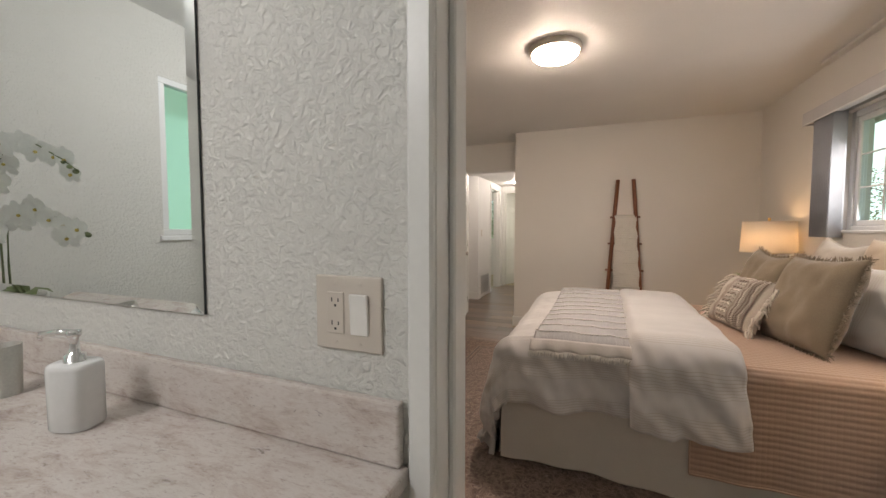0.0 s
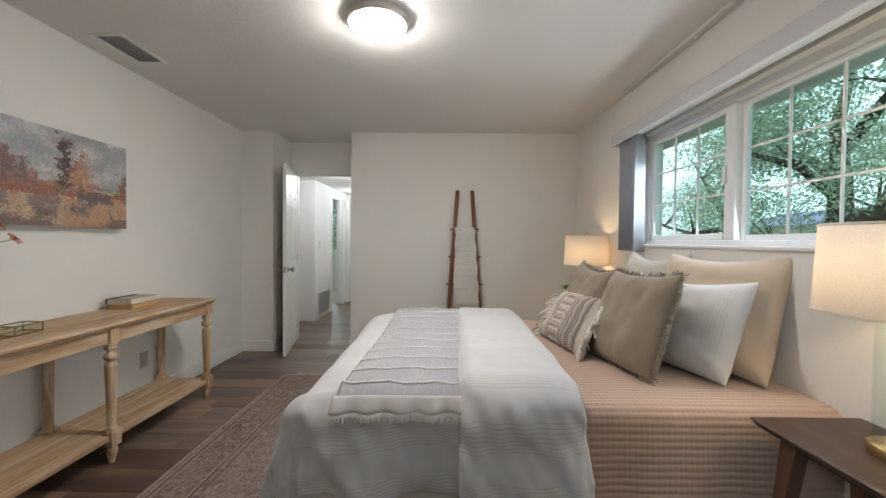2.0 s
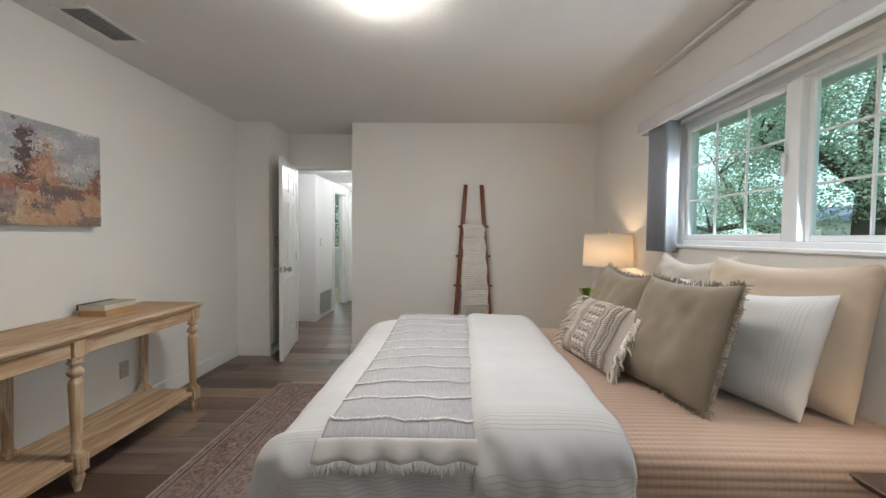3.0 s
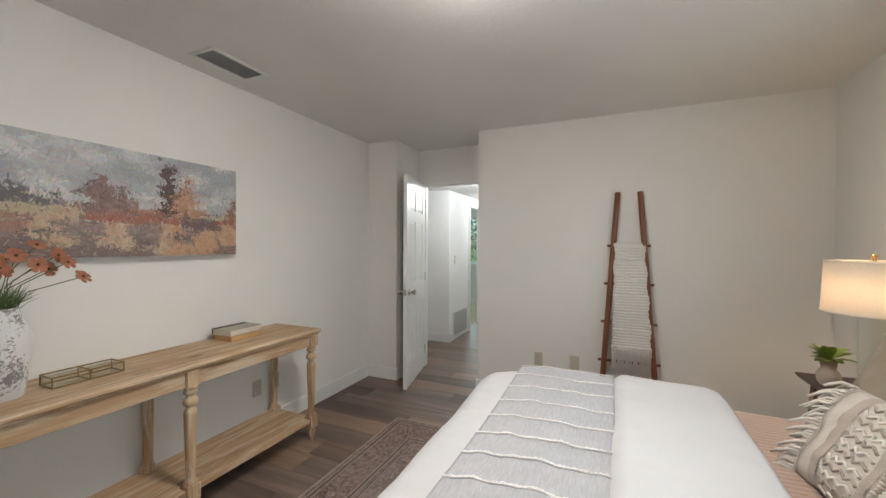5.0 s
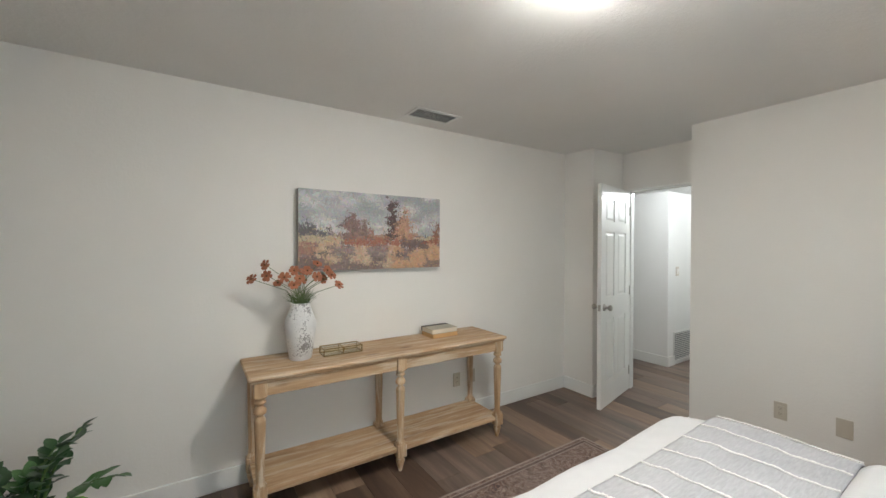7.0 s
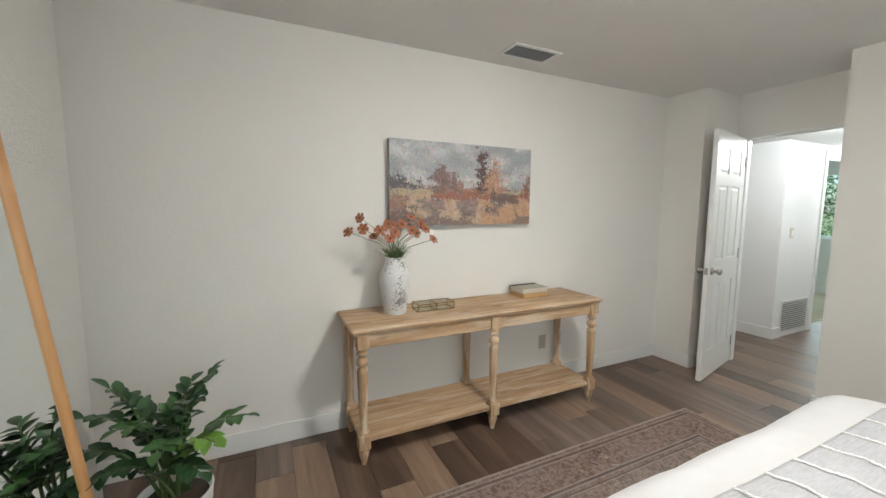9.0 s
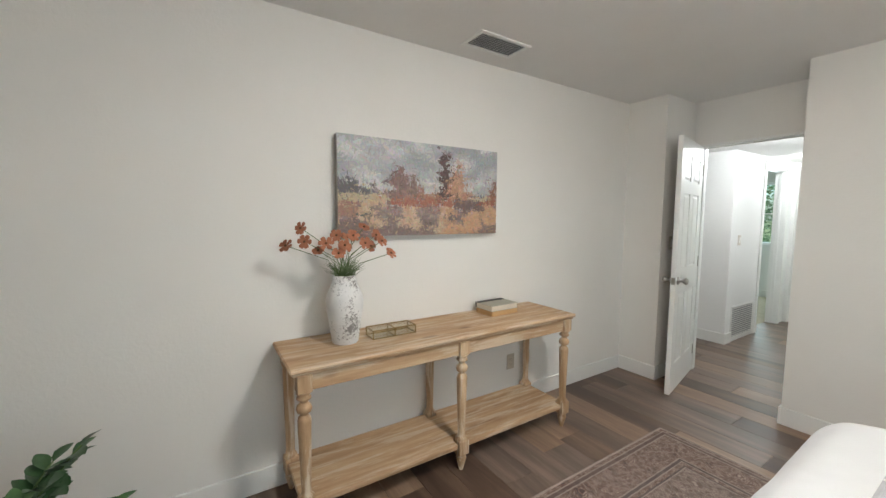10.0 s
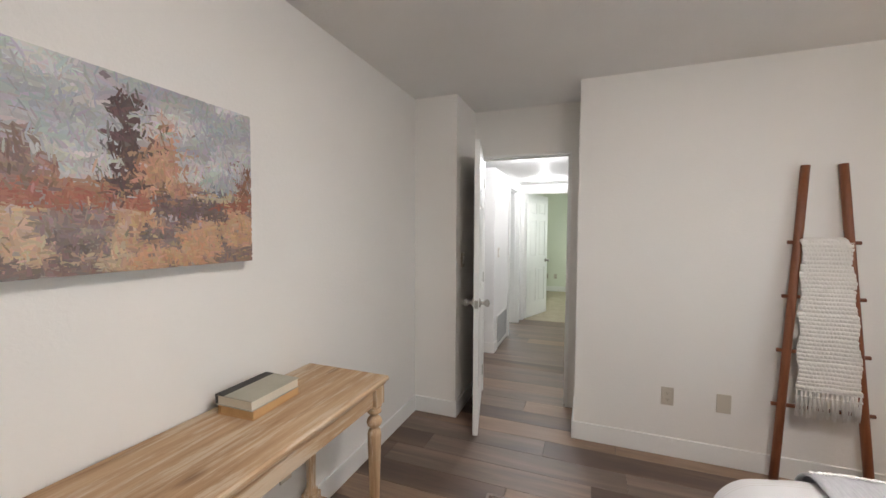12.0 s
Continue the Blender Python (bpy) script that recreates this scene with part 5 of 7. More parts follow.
def make_nightstand(x0, x1, y0, y1, label):
    ns = thing("nightstand", ((x0 + x1) / 2, (y0 + y1) / 2, 0), label, "table", "bedside tables")
    top = 0.65
    bm = box(bmesh.new(), x0, x1, y0, y1, top - 0.026, top, 0.004)
    for v in bm.verts:
        if v.co.z < top - 0.015:
            v.co.x += 0.012 if v.co.x < (x0 + x1) / 2 else -0.012
            v.co.y += 0.012 if v.co.y < (y0 + y1) / 2 else -0.012
    part("tabletop", bm, M_WALNUT, ns, "walnut top with a bevelled underside")
    cx, cy = (x0 + x1) / 2, (y0 + y1) / 2
    for sx in (-1, 1):
        for sy in (-1, 1):
            a = Vector((cx + sx * (x1 - x0) * 0.30, cy + sy * (y1 - y0) * 0.34, top - 0.026))
            b = Vector((cx + sx * (x1 - x0) * 0.40, cy + sy * (y1 - y0) * 0.44, 0.010 if x0 < 2.0 else 0.0))
            bm = bmesh.new()
            rings = []
            for p, w in ((b, 0.015), (a, 0.027)):
                rings.append([bm.verts.new((p.x + i * w, p.y + j * w, p.z)) for i, j in ((-1, -1), (1, -1), (1, 1), (-1, 1))])
            for k in range(4):
                bm.faces.new((rings[0][k], rings[0][(k + 1) % 4], rings[1][(k + 1) % 4], rings[1][k]))
            bm.faces.new(rings[0][::-1])
            bm.faces.new(rings[1])
            bmesh.ops.bevel(bm, geom=bm.edges[:], offset=0.003, segments=1, affect="EDGES")
            part("leg", bm, M_WALNUT_Z, ns, "tapered walnut leg")
    part("apron", boxes((cx - (x1 - x0) * 0.28, cx + (x1 - x0) * 0.28, cy - (y1 - y0) * 0.34, cy + (y1 - y0) * 0.34, top - 0.075, top - 0.027), bevel=0.003), M_WALNUT, ns)
    return ns


make_nightstand(2.105, 2.485, 2.48, 3.075, "dark walnut bedside table beside the near lamp")
make_nightstand(2.105, 2.485, 4.86, 5.44, "dark walnut bedside table in the far corner")


def make_lamp(x, y, z, label):
    lm = thing("table_lamp", (x, y, z), label, "lamp", "bedside lamps")
    part("base", lathe([(0.0, 0.0), (0.062, 0.0), (0.066, 0.004), (0.066, 0.026), (0.062, 0.031), (0.0, 0.031)], 40, pose(x, y, z)), M_GOLD, lm, "round brass base", True)
    ob = part("glass_body", lathe([(0.055, 0.031), (0.057, 0.036), (0.057, 0.375), (0.054, 0.385), (0.051, 0.385), (0.053, 0.372), (0.053, 0.038), (0.050, 0.033)], 40, pose(x, y, z)), M_GLASS, lm, "clear glass cylinder", True)
    ob.visible_shadow = False
    part("cap", lathe([(0.0, 0.384), (0.058, 0.384), (0.058, 0.398), (0.02, 0.403), (0.014, 0.43), (0.014, 0.47), (0.0, 0.47)], 32, pose(x, y, z)), M_GOLD, lm, "brass cap", True)
    part("harp", tube([(x, y + 0.014, z + 0.43)] + [(x, y + 0.05 * math.sin(a), z + 0.44 + 0.125 * (1 - math.cos(a))) for a in span(0.3, math.pi, 14)], 0.0018, 6), M_GOLD, lm)
    s0, s1, r0, r1 = 0.395, 0.655, 0.190, 0.178
    prof = [(r0, s0), (r1, s1), (r1 - 0.0018, s1), (r0 - 0.0018, s0), (r0, s0)]
    shade = part("shade", lathe(prof, 56, pose(x, y, z)), M_SHADE, lm, "cream linen drum shade, lit", True)
    hem = fabric("shade_hem", (0.72, 0.66, 0.56), (0.80, 0.74, 0.64), 300, 0.3)
    for zz, r in ((s0 + 0.004, r0 + 0.001), (s1 - 0.004, r1 + 0.001)):
        part("hem", lathe([(r, zz - 0.004), (r + 0.0012, zz - 0.003), (r + 0.0012, zz + 0.003), (r, zz + 0.004), (r - 0.003, zz + 0.004), (r - 0.003, zz - 0.004), (r, zz - 0.004)], 56, pose(x, y, z)), hem, shade, "", True)
    for k in range(3):
        a = k * 2.094
        part("spoke", tube([(x, y, z + s1 - 0.012), (x + (r1 - 0.004) * math.cos(a), y + (r1 - 0.004) * math.sin(a), z + s1 - 0.004)], 0.0014, 5), M_GOLD, lm)
    part("finial", lathe([(0.0, 0.643), (0.008, 0.643), (0.008, 0.668), (0.011, 0.672), (0.011, 0.682), (0.0, 0.684)], 16, pose(x, y, z)), M_GOLD, lm, "brass finial", True)
    return lm


make_lamp(SHADE_1[0], SHADE_1[1], 0.65, "glass and brass table lamp with a lit drum shade")
make_lamp(SHADE_2[0], SHADE_2[1], 0.65, "glass and brass table lamp with a lit drum shade")


def make_succulent():
    x, y, z = 2.175, 5.24, 0.651
    pot = thing("potted_plant", (x, y, z), "small green plant in a beige clay pot by the lamp", "plant")
    part("pot", lathe([(0.0, 0.0), (0.034, 0.0), (0.046, 0.02), (0.050, 0.05), (0.040, 0.075), (0.030, 0.085), (0.034, 0.115), (0.038, 0.135), (0.033, 0.135), (0.026, 0.10), (0.0, 0.098)], 28, pose(x, y, z)),
         mottled("beige_clay", (0.42, 0.34, 0.26), (0.55, 0.46, 0.37), 14, 0.85), pot, "beige clay pot", True)
    m = mottled("fresh_leaf", (0.13, 0.22, 0.03), (0.27, 0.36, 0.08), 20, 0.45)
    rnd = random.Random(17)
    for i in range(26):
        a, tilt, ln = i * 2.4, rnd.uniform(0.15, 1.15), rnd.uniform(0.07, 0.12)
        bm = bmesh.new()
        rows = []
        for t, w in ((0, 0.003), (0.3, 0.017), (0.65, 0.023), (0.9, 0.012), (1.0, 0.0005)):
            r, h = ln * t * math.sin(tilt + 0.4 * t), ln * t * math.cos(tilt + 0.4 * t)
            rows.append([bm.verts.new((r * math.cos(a) - s * w * math.sin(a), r * math.sin(a) + s * w * math.cos(a), h + abs(s) * w * 0.25)) for s in (-1, 0, 1)])
        for p, q in zip(rows, rows[1:]):
            for k in (0, 1):
                bm.faces.new((p[k], p[k + 1], q[k + 1], q[k]))
        bmesh.ops.transform(bm, matrix=pose(x, y, z + 0.12), verts=bm.verts)
        part("leaf", bm, m, pot, "", True)


make_succulent()

# ---------------------------------------------------------------- window, blinds, outdoors
def make_window():
    win = thing("window_1", (XR + 0.06, 3.55, WIN_Z0), "wide white vinyl sliding window with a colonial grid", "window")
    tagged(win, kind="structure")
    x0, x1 = XR + 0.035, XR + 0.105
    y0, y1, z0, z1 = WIN_Y0, WIN_Y1, WIN_Z0, WIN_Z1
    f = 0.042
    for d in ((x0, x1, y0, y0 + f, z0, z1), (x0, x1, y1 - f, y1, z0, z1), (x0, x1, y0 + f, y1 - f, z0, z0 + f), (x0, x1, y0 + f, y1 - f, z1 - f, z1)):
        part("window_frame", boxes(d, bevel=0.003), M_VINYL, win)
    g0, g1 = z0 + f, z1 - f
    # sashes: sliding one in the far bay, wide fixed one beside it
    meet = 3.77
    bays = (((meet + 0.03, y1 - f), x0 + 0.012, 3, 0.036), ((y0 + f, meet - 0.02), x0 + 0.040, 5, 0.028))
    for (a, b), xs, n, s in bays:
        for d in ((a, a + s, g0, g1), (b - s, b, g0, g1), (a + s, b - s, g0, g0 + s), (a + s, b - s, g1 - s, g1)):
            part("sash_rail", boxes((xs, xs + 0.026, *d), bevel=0.003), M_VINYL, win)
        ia, ib, ja, jb = a + s, b - s, g0 + s, g1 - s
        ob = part("pane", boxes((xs + 0.010, xs + 0.014, ia, ib, ja, jb)), M_PANE, win)
        ob.visible_shadow = False
        for k in range(1, n):
            yy = ia + (ib - ia) * k / n
            part("muntin", boxes((xs + 0.006, xs + 0.018, yy - 0.0055, yy + 0.0055, ja, jb), bevel=0.002), M_VINYL, win)
        for k in (1, 2):
            zz = ja + (jb - ja) * k / 3
            part("muntin", boxes((xs + 0.0065, xs + 0.0175, ia, ib, zz - 0.0055, zz + 0.0055), bevel=0.002), M_VINYL, win)
    part("meeting_stile", boxes((x0 + 0.004, x1 - 0.01, meet - 0.022, meet + 0.032, g0, g1), bevel=0.003), M_VINYL, win)
    part("latch", boxes((x0 - 0.012, x0 + 0.006, meet + 0.036, meet + 0.056, 1.56, 1.66), bevel=0.004), M_VINYL, win, "white sash latch")
    part("window_sill", boxes((XR - 0.030, XR + 0.036, y0 - 0.0, y1 + 0.0, z0 - 0.006, z0 + 0.014), bevel=0.004), M_VINYL, win, "white sill")


make_window()


def make_blinds():
    bl = thing("vertical_blinds", (XR - 0.07, 4.60, 1.18), "grey-white vertical blinds stacked beside the window", "blinds")
    m_val = mottled("valance_vinyl", (0.54, 0.53, 0.54), (0.60, 0.59, 0.60), 5, 0.45, 100, 0.05)
    m_slat = mottled("grey_blind_vinyl", (0.50, 0.52, 0.57), (0.57, 0.59, 0.64), 4, 0.5, 120, 0.1)
    xv = XR - 0.125
    part("valance", boxes((xv, xv + 0.006, 2.2, 4.865, 2.012, 2.100), (xv, XR - 0.014, 4.859, 4.865, 2.012, 2.100), (xv, XR - 0.014, 2.2, 4.859, 2.095, 2.100), bevel=0.0015), m_val, bl, "grey-white valance")
    part("valance_lip", boxes((xv - 0.002, xv + 0.008, 2.2, 4.866, 2.006, 2.016), bevel=0.002), M_VINYL, bl)
    part("head_rail", boxes((XR - 0.088, XR - 0.048, 2.22, 4.84, 2.020, 2.062), bevel=0.004), M_VINYL, bl, "white head rail")
    for k in range(12):
        y = 4.735 - k * 0.021
        bm = grid(lambda u, v: Vector((XR - 0.068 + u * math.cos(0.22), y + u * math.sin(0.22) + 0.007 * math.cos(u * 32), v)), span(-0.045, 0.045, 9), span(1.185, 2.022, 3))
        ob = part("slat", bm, m_slat, bl, "grey-white vinyl slat")
        ob.modifiers.new("thickness", "SOLIDIFY").thickness = 0.0012
    part("bracket", boxes((XR - 0.110, XR - 0.096, 3.80, 3.82, 2.030, 2.045)), M_NICKEL, bl)


make_blinds()


def leafy(name, parent, centres, count, size, material, seed, flat=0.6):
    """Many small folded leaves scattered round the given centres (x, y, z, radius)."""
    rnd = random.Random(seed)
    verts, faces = [], []
    weights = [c[3] ** 2 for c in centres]
    for cx, cy, cz, r in rnd.choices(centres, weights, k=count):
        while True:
            p = Vector((rnd.uniform(-1, 1), rnd.uniform(-1, 1), rnd.uniform(-1, 1)))
            if 0.15 < p.length < 1:
                break
        p = Vector((cx + p.x * r, cy + p.y * r, cz + p.z * r * flat))
        d = Vector((rnd.uniform(-1, 1), rnd.uniform(-1, 1), rnd.uniform(-0.7, 0.5))).normalized()
        side = d.cross(Vector((rnd.uniform(-1, 1), rnd.uniform(-1, 1), rnd.uniform(-1, 1)))).normalized()
        s = size * rnd.uniform(0.6, 1.3)
        b = len(verts)
        verts.extend((p - d * s * 0.5, p + side * s * 0.26, p + d * s * 0.5, p - side * s * 0.26))
        faces.extend(((b, b + 1, b + 2), (b, b + 2, b + 3)))
    me = bpy.data.meshes.new(name)
    me.from_pydata([tuple(v) for v in verts], [], faces)
    me.materials.append(material)
    ob = new(name, me)
    ob.parent = parent
    ob.matrix_parent_inverse = parent.matrix_basis.inverted()
    ob["kind"] = "stuff"
    return ob


def leaf_material(name, a, b, c):
    m, nt, p = nodes_of(name)
    geo = nt.nodes.new("ShaderNodeNewGeometry")
    nt.links.new(ramp(nt, geo.outputs["Random Per Island"], [(0.1, a), (0.55, b), (0.95, c)]), p.inputs["Base Color"])
    p.inputs["Roughness"].default_value = 0.5
    tl = nt.nodes.new("ShaderNodeBsdfTranslucent")
    nt.links.new(p.inputs["Base Color"].links[0].from_socket, tl.inputs[0])
    mx = nt.nodes.new("ShaderNodeMixShader")
    mx.inputs[0].default_value = 0.5
    nt.links.new(p.outputs[0], mx.inputs[1])
    nt.links.new(tl.outputs[0], mx.inputs[2])
    nt.links.new(mx.outputs[0], nt.nodes["Material Output"].inputs[0])
    return m


def make_outdoors():
    m_leaf = leaf_material("oak_leaf", (0.24, 0.36, 0.26), (0.38, 0.52, 0.38), (0.54, 0.66, 0.50))
    m_far = leaf_material("far_leaf", (0.12, 0.18, 0.10), (0.20, 0.28, 0.16), (0.30, 0.38, 0.24))
    m_bark = mottled("oak_bark", (0.045, 0.036, 0.028), (0.11, 0.09, 0.07), 5, 0.95, 40, 0.9, 0.03)
    g = setting("ground", grid(lambda u, v: Vector((u, v, -0.45 + (0.0 if u < 8 else 0.012 * min(u - 8, 60)))), [-300, -60, -20, 2.66, 5, 8, 14, 22, 40, 80, 300], [-300, -60, -20, -5, 5, 12, 20, 40, 80, 300]),
                mottled("dry_lawn", (0.13, 0.17, 0.06), (0.26, 0.28, 0.13), 1.5, 0.95, 40, 0.5), "dry green lawn outside the window")
    tree = thing("oak_tree", (9.2, 9.6, -0.45), "spreading oak tree with a dark twisting trunk outside", "tree")
    base = Vector((9.2, 9.6, -0.45))
    part("trunk", tube([base, base + Vector((0.05, 0.1, 0.8)), base + Vector((-0.1, 0.0, 1.5)), base + Vector((-0.25, -0.15, 2.1)), base + Vector((-0.2, -0.1, 3.0)), base + Vector((0.0, 0.2, 4.2)), base + Vector((0.2, 0.1, 5.4))],
                       [0.34, 0.26, 0.24, 0.22, 0.17, 0.12, 0.06], 12), m_bark, tree, "dark rough bark", True)
    limbs = [[(-0.15, -0.05, 1.6), (-0.7, 0.9, 1.75), (-0.9, 1.9, 2.1), (-1.3, 2.7, 1.95), (-1.6, 3.6, 2.2)], [(-0.2, -0.1, 2.0), (0.3, -1.2, 2.5), (0.2, -2.3, 3.0), (0.4, -3.4, 3.2)],
             [(-0.2, -0.1, 2.6), (-1.2, -0.3, 3.2), (-2.2, 0.0, 3.6)], [(-0.1, 0.0, 3.0), (0.3, 1.3, 3.8), (0.2, 2.6, 4.2)], [(0.0, 0.1, 3.6), (-0.6, -1.4, 4.4), (-0.9, -2.6, 4.9)],
             [(-0.2, -0.1, 2.2), (-0.9, -1.4, 2.3), (-1.5, -2.6, 2.8)], [(-0.9, 1.9, 2.1), (-1.0, 2.2, 2.7), (-1.3, 2.4, 3.4)]]
    cs = []
    rnd = random.Random(31)
    for limb in limbs:
        pts = [base + Vector(p) for p in limb]
        n = len(pts)
        part("limb", tube(pts, [0.13 * (1 - 0.75 * i / (n - 1)) for i in range(n)], 9), m_bark, tree, "", True)
        for p in pts[1:]:
            for _ in range(3):
                q = p + Vector((rnd.uniform(-0.9, 0.9), rnd.uniform(-0.9, 0.9), rnd.uniform(0.1, 1.1)))
                part("branch", tube([p, p.lerp(q, 0.5) + Vector((0, 0, 0.1)), q], [0.035, 0.022, 0.008], 5), m_bark, tree)
                cs.append((*q, rnd.uniform(0.6, 1.0)))
    for _ in range(34):
        a, r = rnd.uniform(0, 6.28), rnd.uniform(0.6, 4.2)
        cs.append((base.x + r * 0.8 * math.cos(a), base.y + r * math.sin(a), rnd.uniform(2.2, 5.6), rnd.uniform(0.6, 1.15)))
    leafy("crown", tree, cs, 76000, 0.066, m_leaf, 4)
    tree2 = thing("garden_tree", (10.5, 2.8, -0.4), "leafy green tree in the garden", "tree")
    b2 = Vector((10.5, 2.8, -0.4))
    part("trunk", tube([b2, b2 + Vector((0.1, 0, 1.4)), b2 + Vector((0, 0.2, 3.0)), b2 + Vector((0.1, 0.1, 5))], [0.2, 0.16, 0.12, 0.04], 10), m_bark, tree2, "", True)
    cs = [(b2.x + rnd.uniform(-1.6, 1.6), b2.y + rnd.uniform(-2.6, 2.6), rnd.uniform(2.1, 6.0), rnd.uniform(0.5, 0.9)) for _ in range(30)]
    leafy("crown", tree2, cs, 22000, 0.062, m_leaf, 9)
    hedge = thing("distant_trees", (40, 45, 0.0), "row of hazy green trees far across the street", "trees")
    tagged(hedge, kind="stuff")
    cs = []
    for i in range(90):
        t = i / 89
        cs.append((30 + 26 * t + rnd.uniform(-3, 3), 80 - 85 * t + rnd.uniform(-4, 4), rnd.uniform(0.4, 3.2), rnd.uniform(1.2, 2.4)))
    leafy("foliage", hedge, cs, 14000, 0.42, m_far, 14, 0.8)
    for i, (x, y, w, d, h, roof) in enumerate(((26, 27, 7, 5, 2.4, (0.16, 0.20, 0.30)), (30, 15, 8, 6, 2.5, (0.20, 0.16, 0.14)))):
        hs = thing("house", (x, y, -0.2), "distant white house with a dark low roof", "house", "houses across the street")
        part("wall", boxes((x - w / 2, x + w / 2, y - d / 2, y + d / 2, -0.3, h), bevel=0.02), mottled("house_paint", (0.62, 0.60, 0.56), (0.72, 0.70, 0.66), 1, 0.8), hs)
        bm = bmesh.new()
        vs = [bm.verts.new(p) for p in ((x - w / 2 - 0.4, y - d / 2 - 0.4, h), (x - w / 2 - 0.4, y + d / 2 + 0.4, h), (x + w / 2 + 0.4, y + d / 2 + 0.4, h), (x + w / 2 + 0.4, y - d / 2 - 0.4, h), (x, y - d / 2 - 0.4, h + 1.1), (x, y + d / 2 + 0.4, h + 1.1))]
        for f in ((0, 1, 5, 4), (2, 3, 4, 5), (0, 4, 3), (1, 2, 5), (0, 3, 2, 1)):
            bm.faces.new([vs[k] for k in f])
        part("roof", bm, mottled("roof_shingle", roof, tuple(c * 1.4 for c in roof), 3, 0.9, 30), hs, "low dark roof")
        for yy in (-1.4, 1.2):
            wn = part("window", boxes((x - w / 2 - 0.03, x - w / 2 + 0.02, y + yy - 0.5, y + yy + 0.5, 0.7, 1.7)), plain("house_window", (0.08, 0.10, 0.12), 0.1), hs)
    # emissive sheet added behind the trees to brighten the gaps between leaves
    setting("backdrop_haze", boxes((75, 75.2, -160, 220, -2, 48)), plain("distance_glow", (0.64, 0.86, 0.86), 0.9, 0, 0.85), "pale glowing sheet added beyond the trees as bright distance")
    # eave of the house itself
    m_eave = mottled("eave_paint", (0.70, 0.69, 0.66), (0.78, 0.77, 0.74), 2, 0.6)
    setting("eave", boxes((XR + 0.15, XR + 0.70, -1.5, 7.5, 2.30, 2.34), (XR + 0.70, XR + 0.74, -1.5, 7.5, 2.18, 2.36)), m_eave, "white painted roof eave outside the window")


make_outdoors()


# ---------------------------------------------------------------- ceiling fixtures
def make_ceiling_lamp():
    cl = thing("ceiling_light", (0.68, 3.84, H), "round flush ceiling light with a brushed nickel rim", "ceiling light")
    m = pose(0.68, 3.84, H)
    part("rim", lathe([(0.150, 0.0), (0.168, 0.0), (0.170, -0.014), (0.164, -0.034), (0.156, -0.040), (0.148, -0.038), (0.146, -0.02), (0.150, 0.0)], 64, m), mottled("satin_nickel", (0.62, 0.58, 0.53), (0.74, 0.70, 0.64), 8, 0.5, 200, 0.04, 0.001, metal=0.6), cl, "brushed nickel rim", True)
    m_glow = plain("lit_opal_glass", (1.0, 0.955, 0.90), 0.3, 0.0, 116.0)
    part("diffuser", lathe([(0.150, -0.034), (0.147, -0.048), (0.130, -0.066), (0.095, -0.080), (0.05, -0.087), (0.0, -0.089)], 64, m), m_glow, cl, "lit white opal glass", True)


make_ceiling_lamp()


def make_vent(name, m, w, h, slats, label, shadow=0.15):
    """A louvred grille in its own plane: x across, y up, z outwards."""
    vent = new(name)
    vent.matrix_basis = m
    tagged(vent, label, "vent")

    def child(n, bm, mat):
        ob = new(n, mesh_of(n, bm, mat))
        ob.parent = vent
    e = 0.024
    for d in ((-w / 2, w / 2, -h / 2, -h / 2 + e), (-w / 2, w / 2, h / 2 - e, h / 2), (-w / 2, -w / 2 + e, -h / 2 + e, h / 2 - e), (w / 2 - e, w / 2, -h / 2 + e, h / 2 - e)):
        child("frame", box(bmesh.new(), *d, 0.0, 0.008, 0.002), M_WHITE)
    child("backing", boxes((-w / 2 + e, w / 2 - e, -h / 2 + e, h / 2 - e, 0.0005, 0.0015)), plain("vent_shadow", (shadow, shadow, shadow * 1.04), 0.9))
    for k in range(slats):
        y = -h / 2 + e + (h - 2 * e) * (k + 0.5) / slats
        s = (h - 2 * e) / slats
        bm = box(bmesh.new(), -w / 2 + e, w / 2 - e, -s * 0.40, s * 0.40, -0.0007, 0.0007, m=pose(0, y, 0.0045, 28))
        child("slat", bm, M_WHITE)
    return vent


v1 = make_vent("ceiling_vent", Matrix.Translation((-0.945, 4.185, H - 0.0005)) @ Matrix.Rotation(radians(90), 4, "Z") @ Matrix.Rotation(radians(180), 4, "X"), 0.375, 0.205, 9, "white louvred ceiling vent with dark slots")


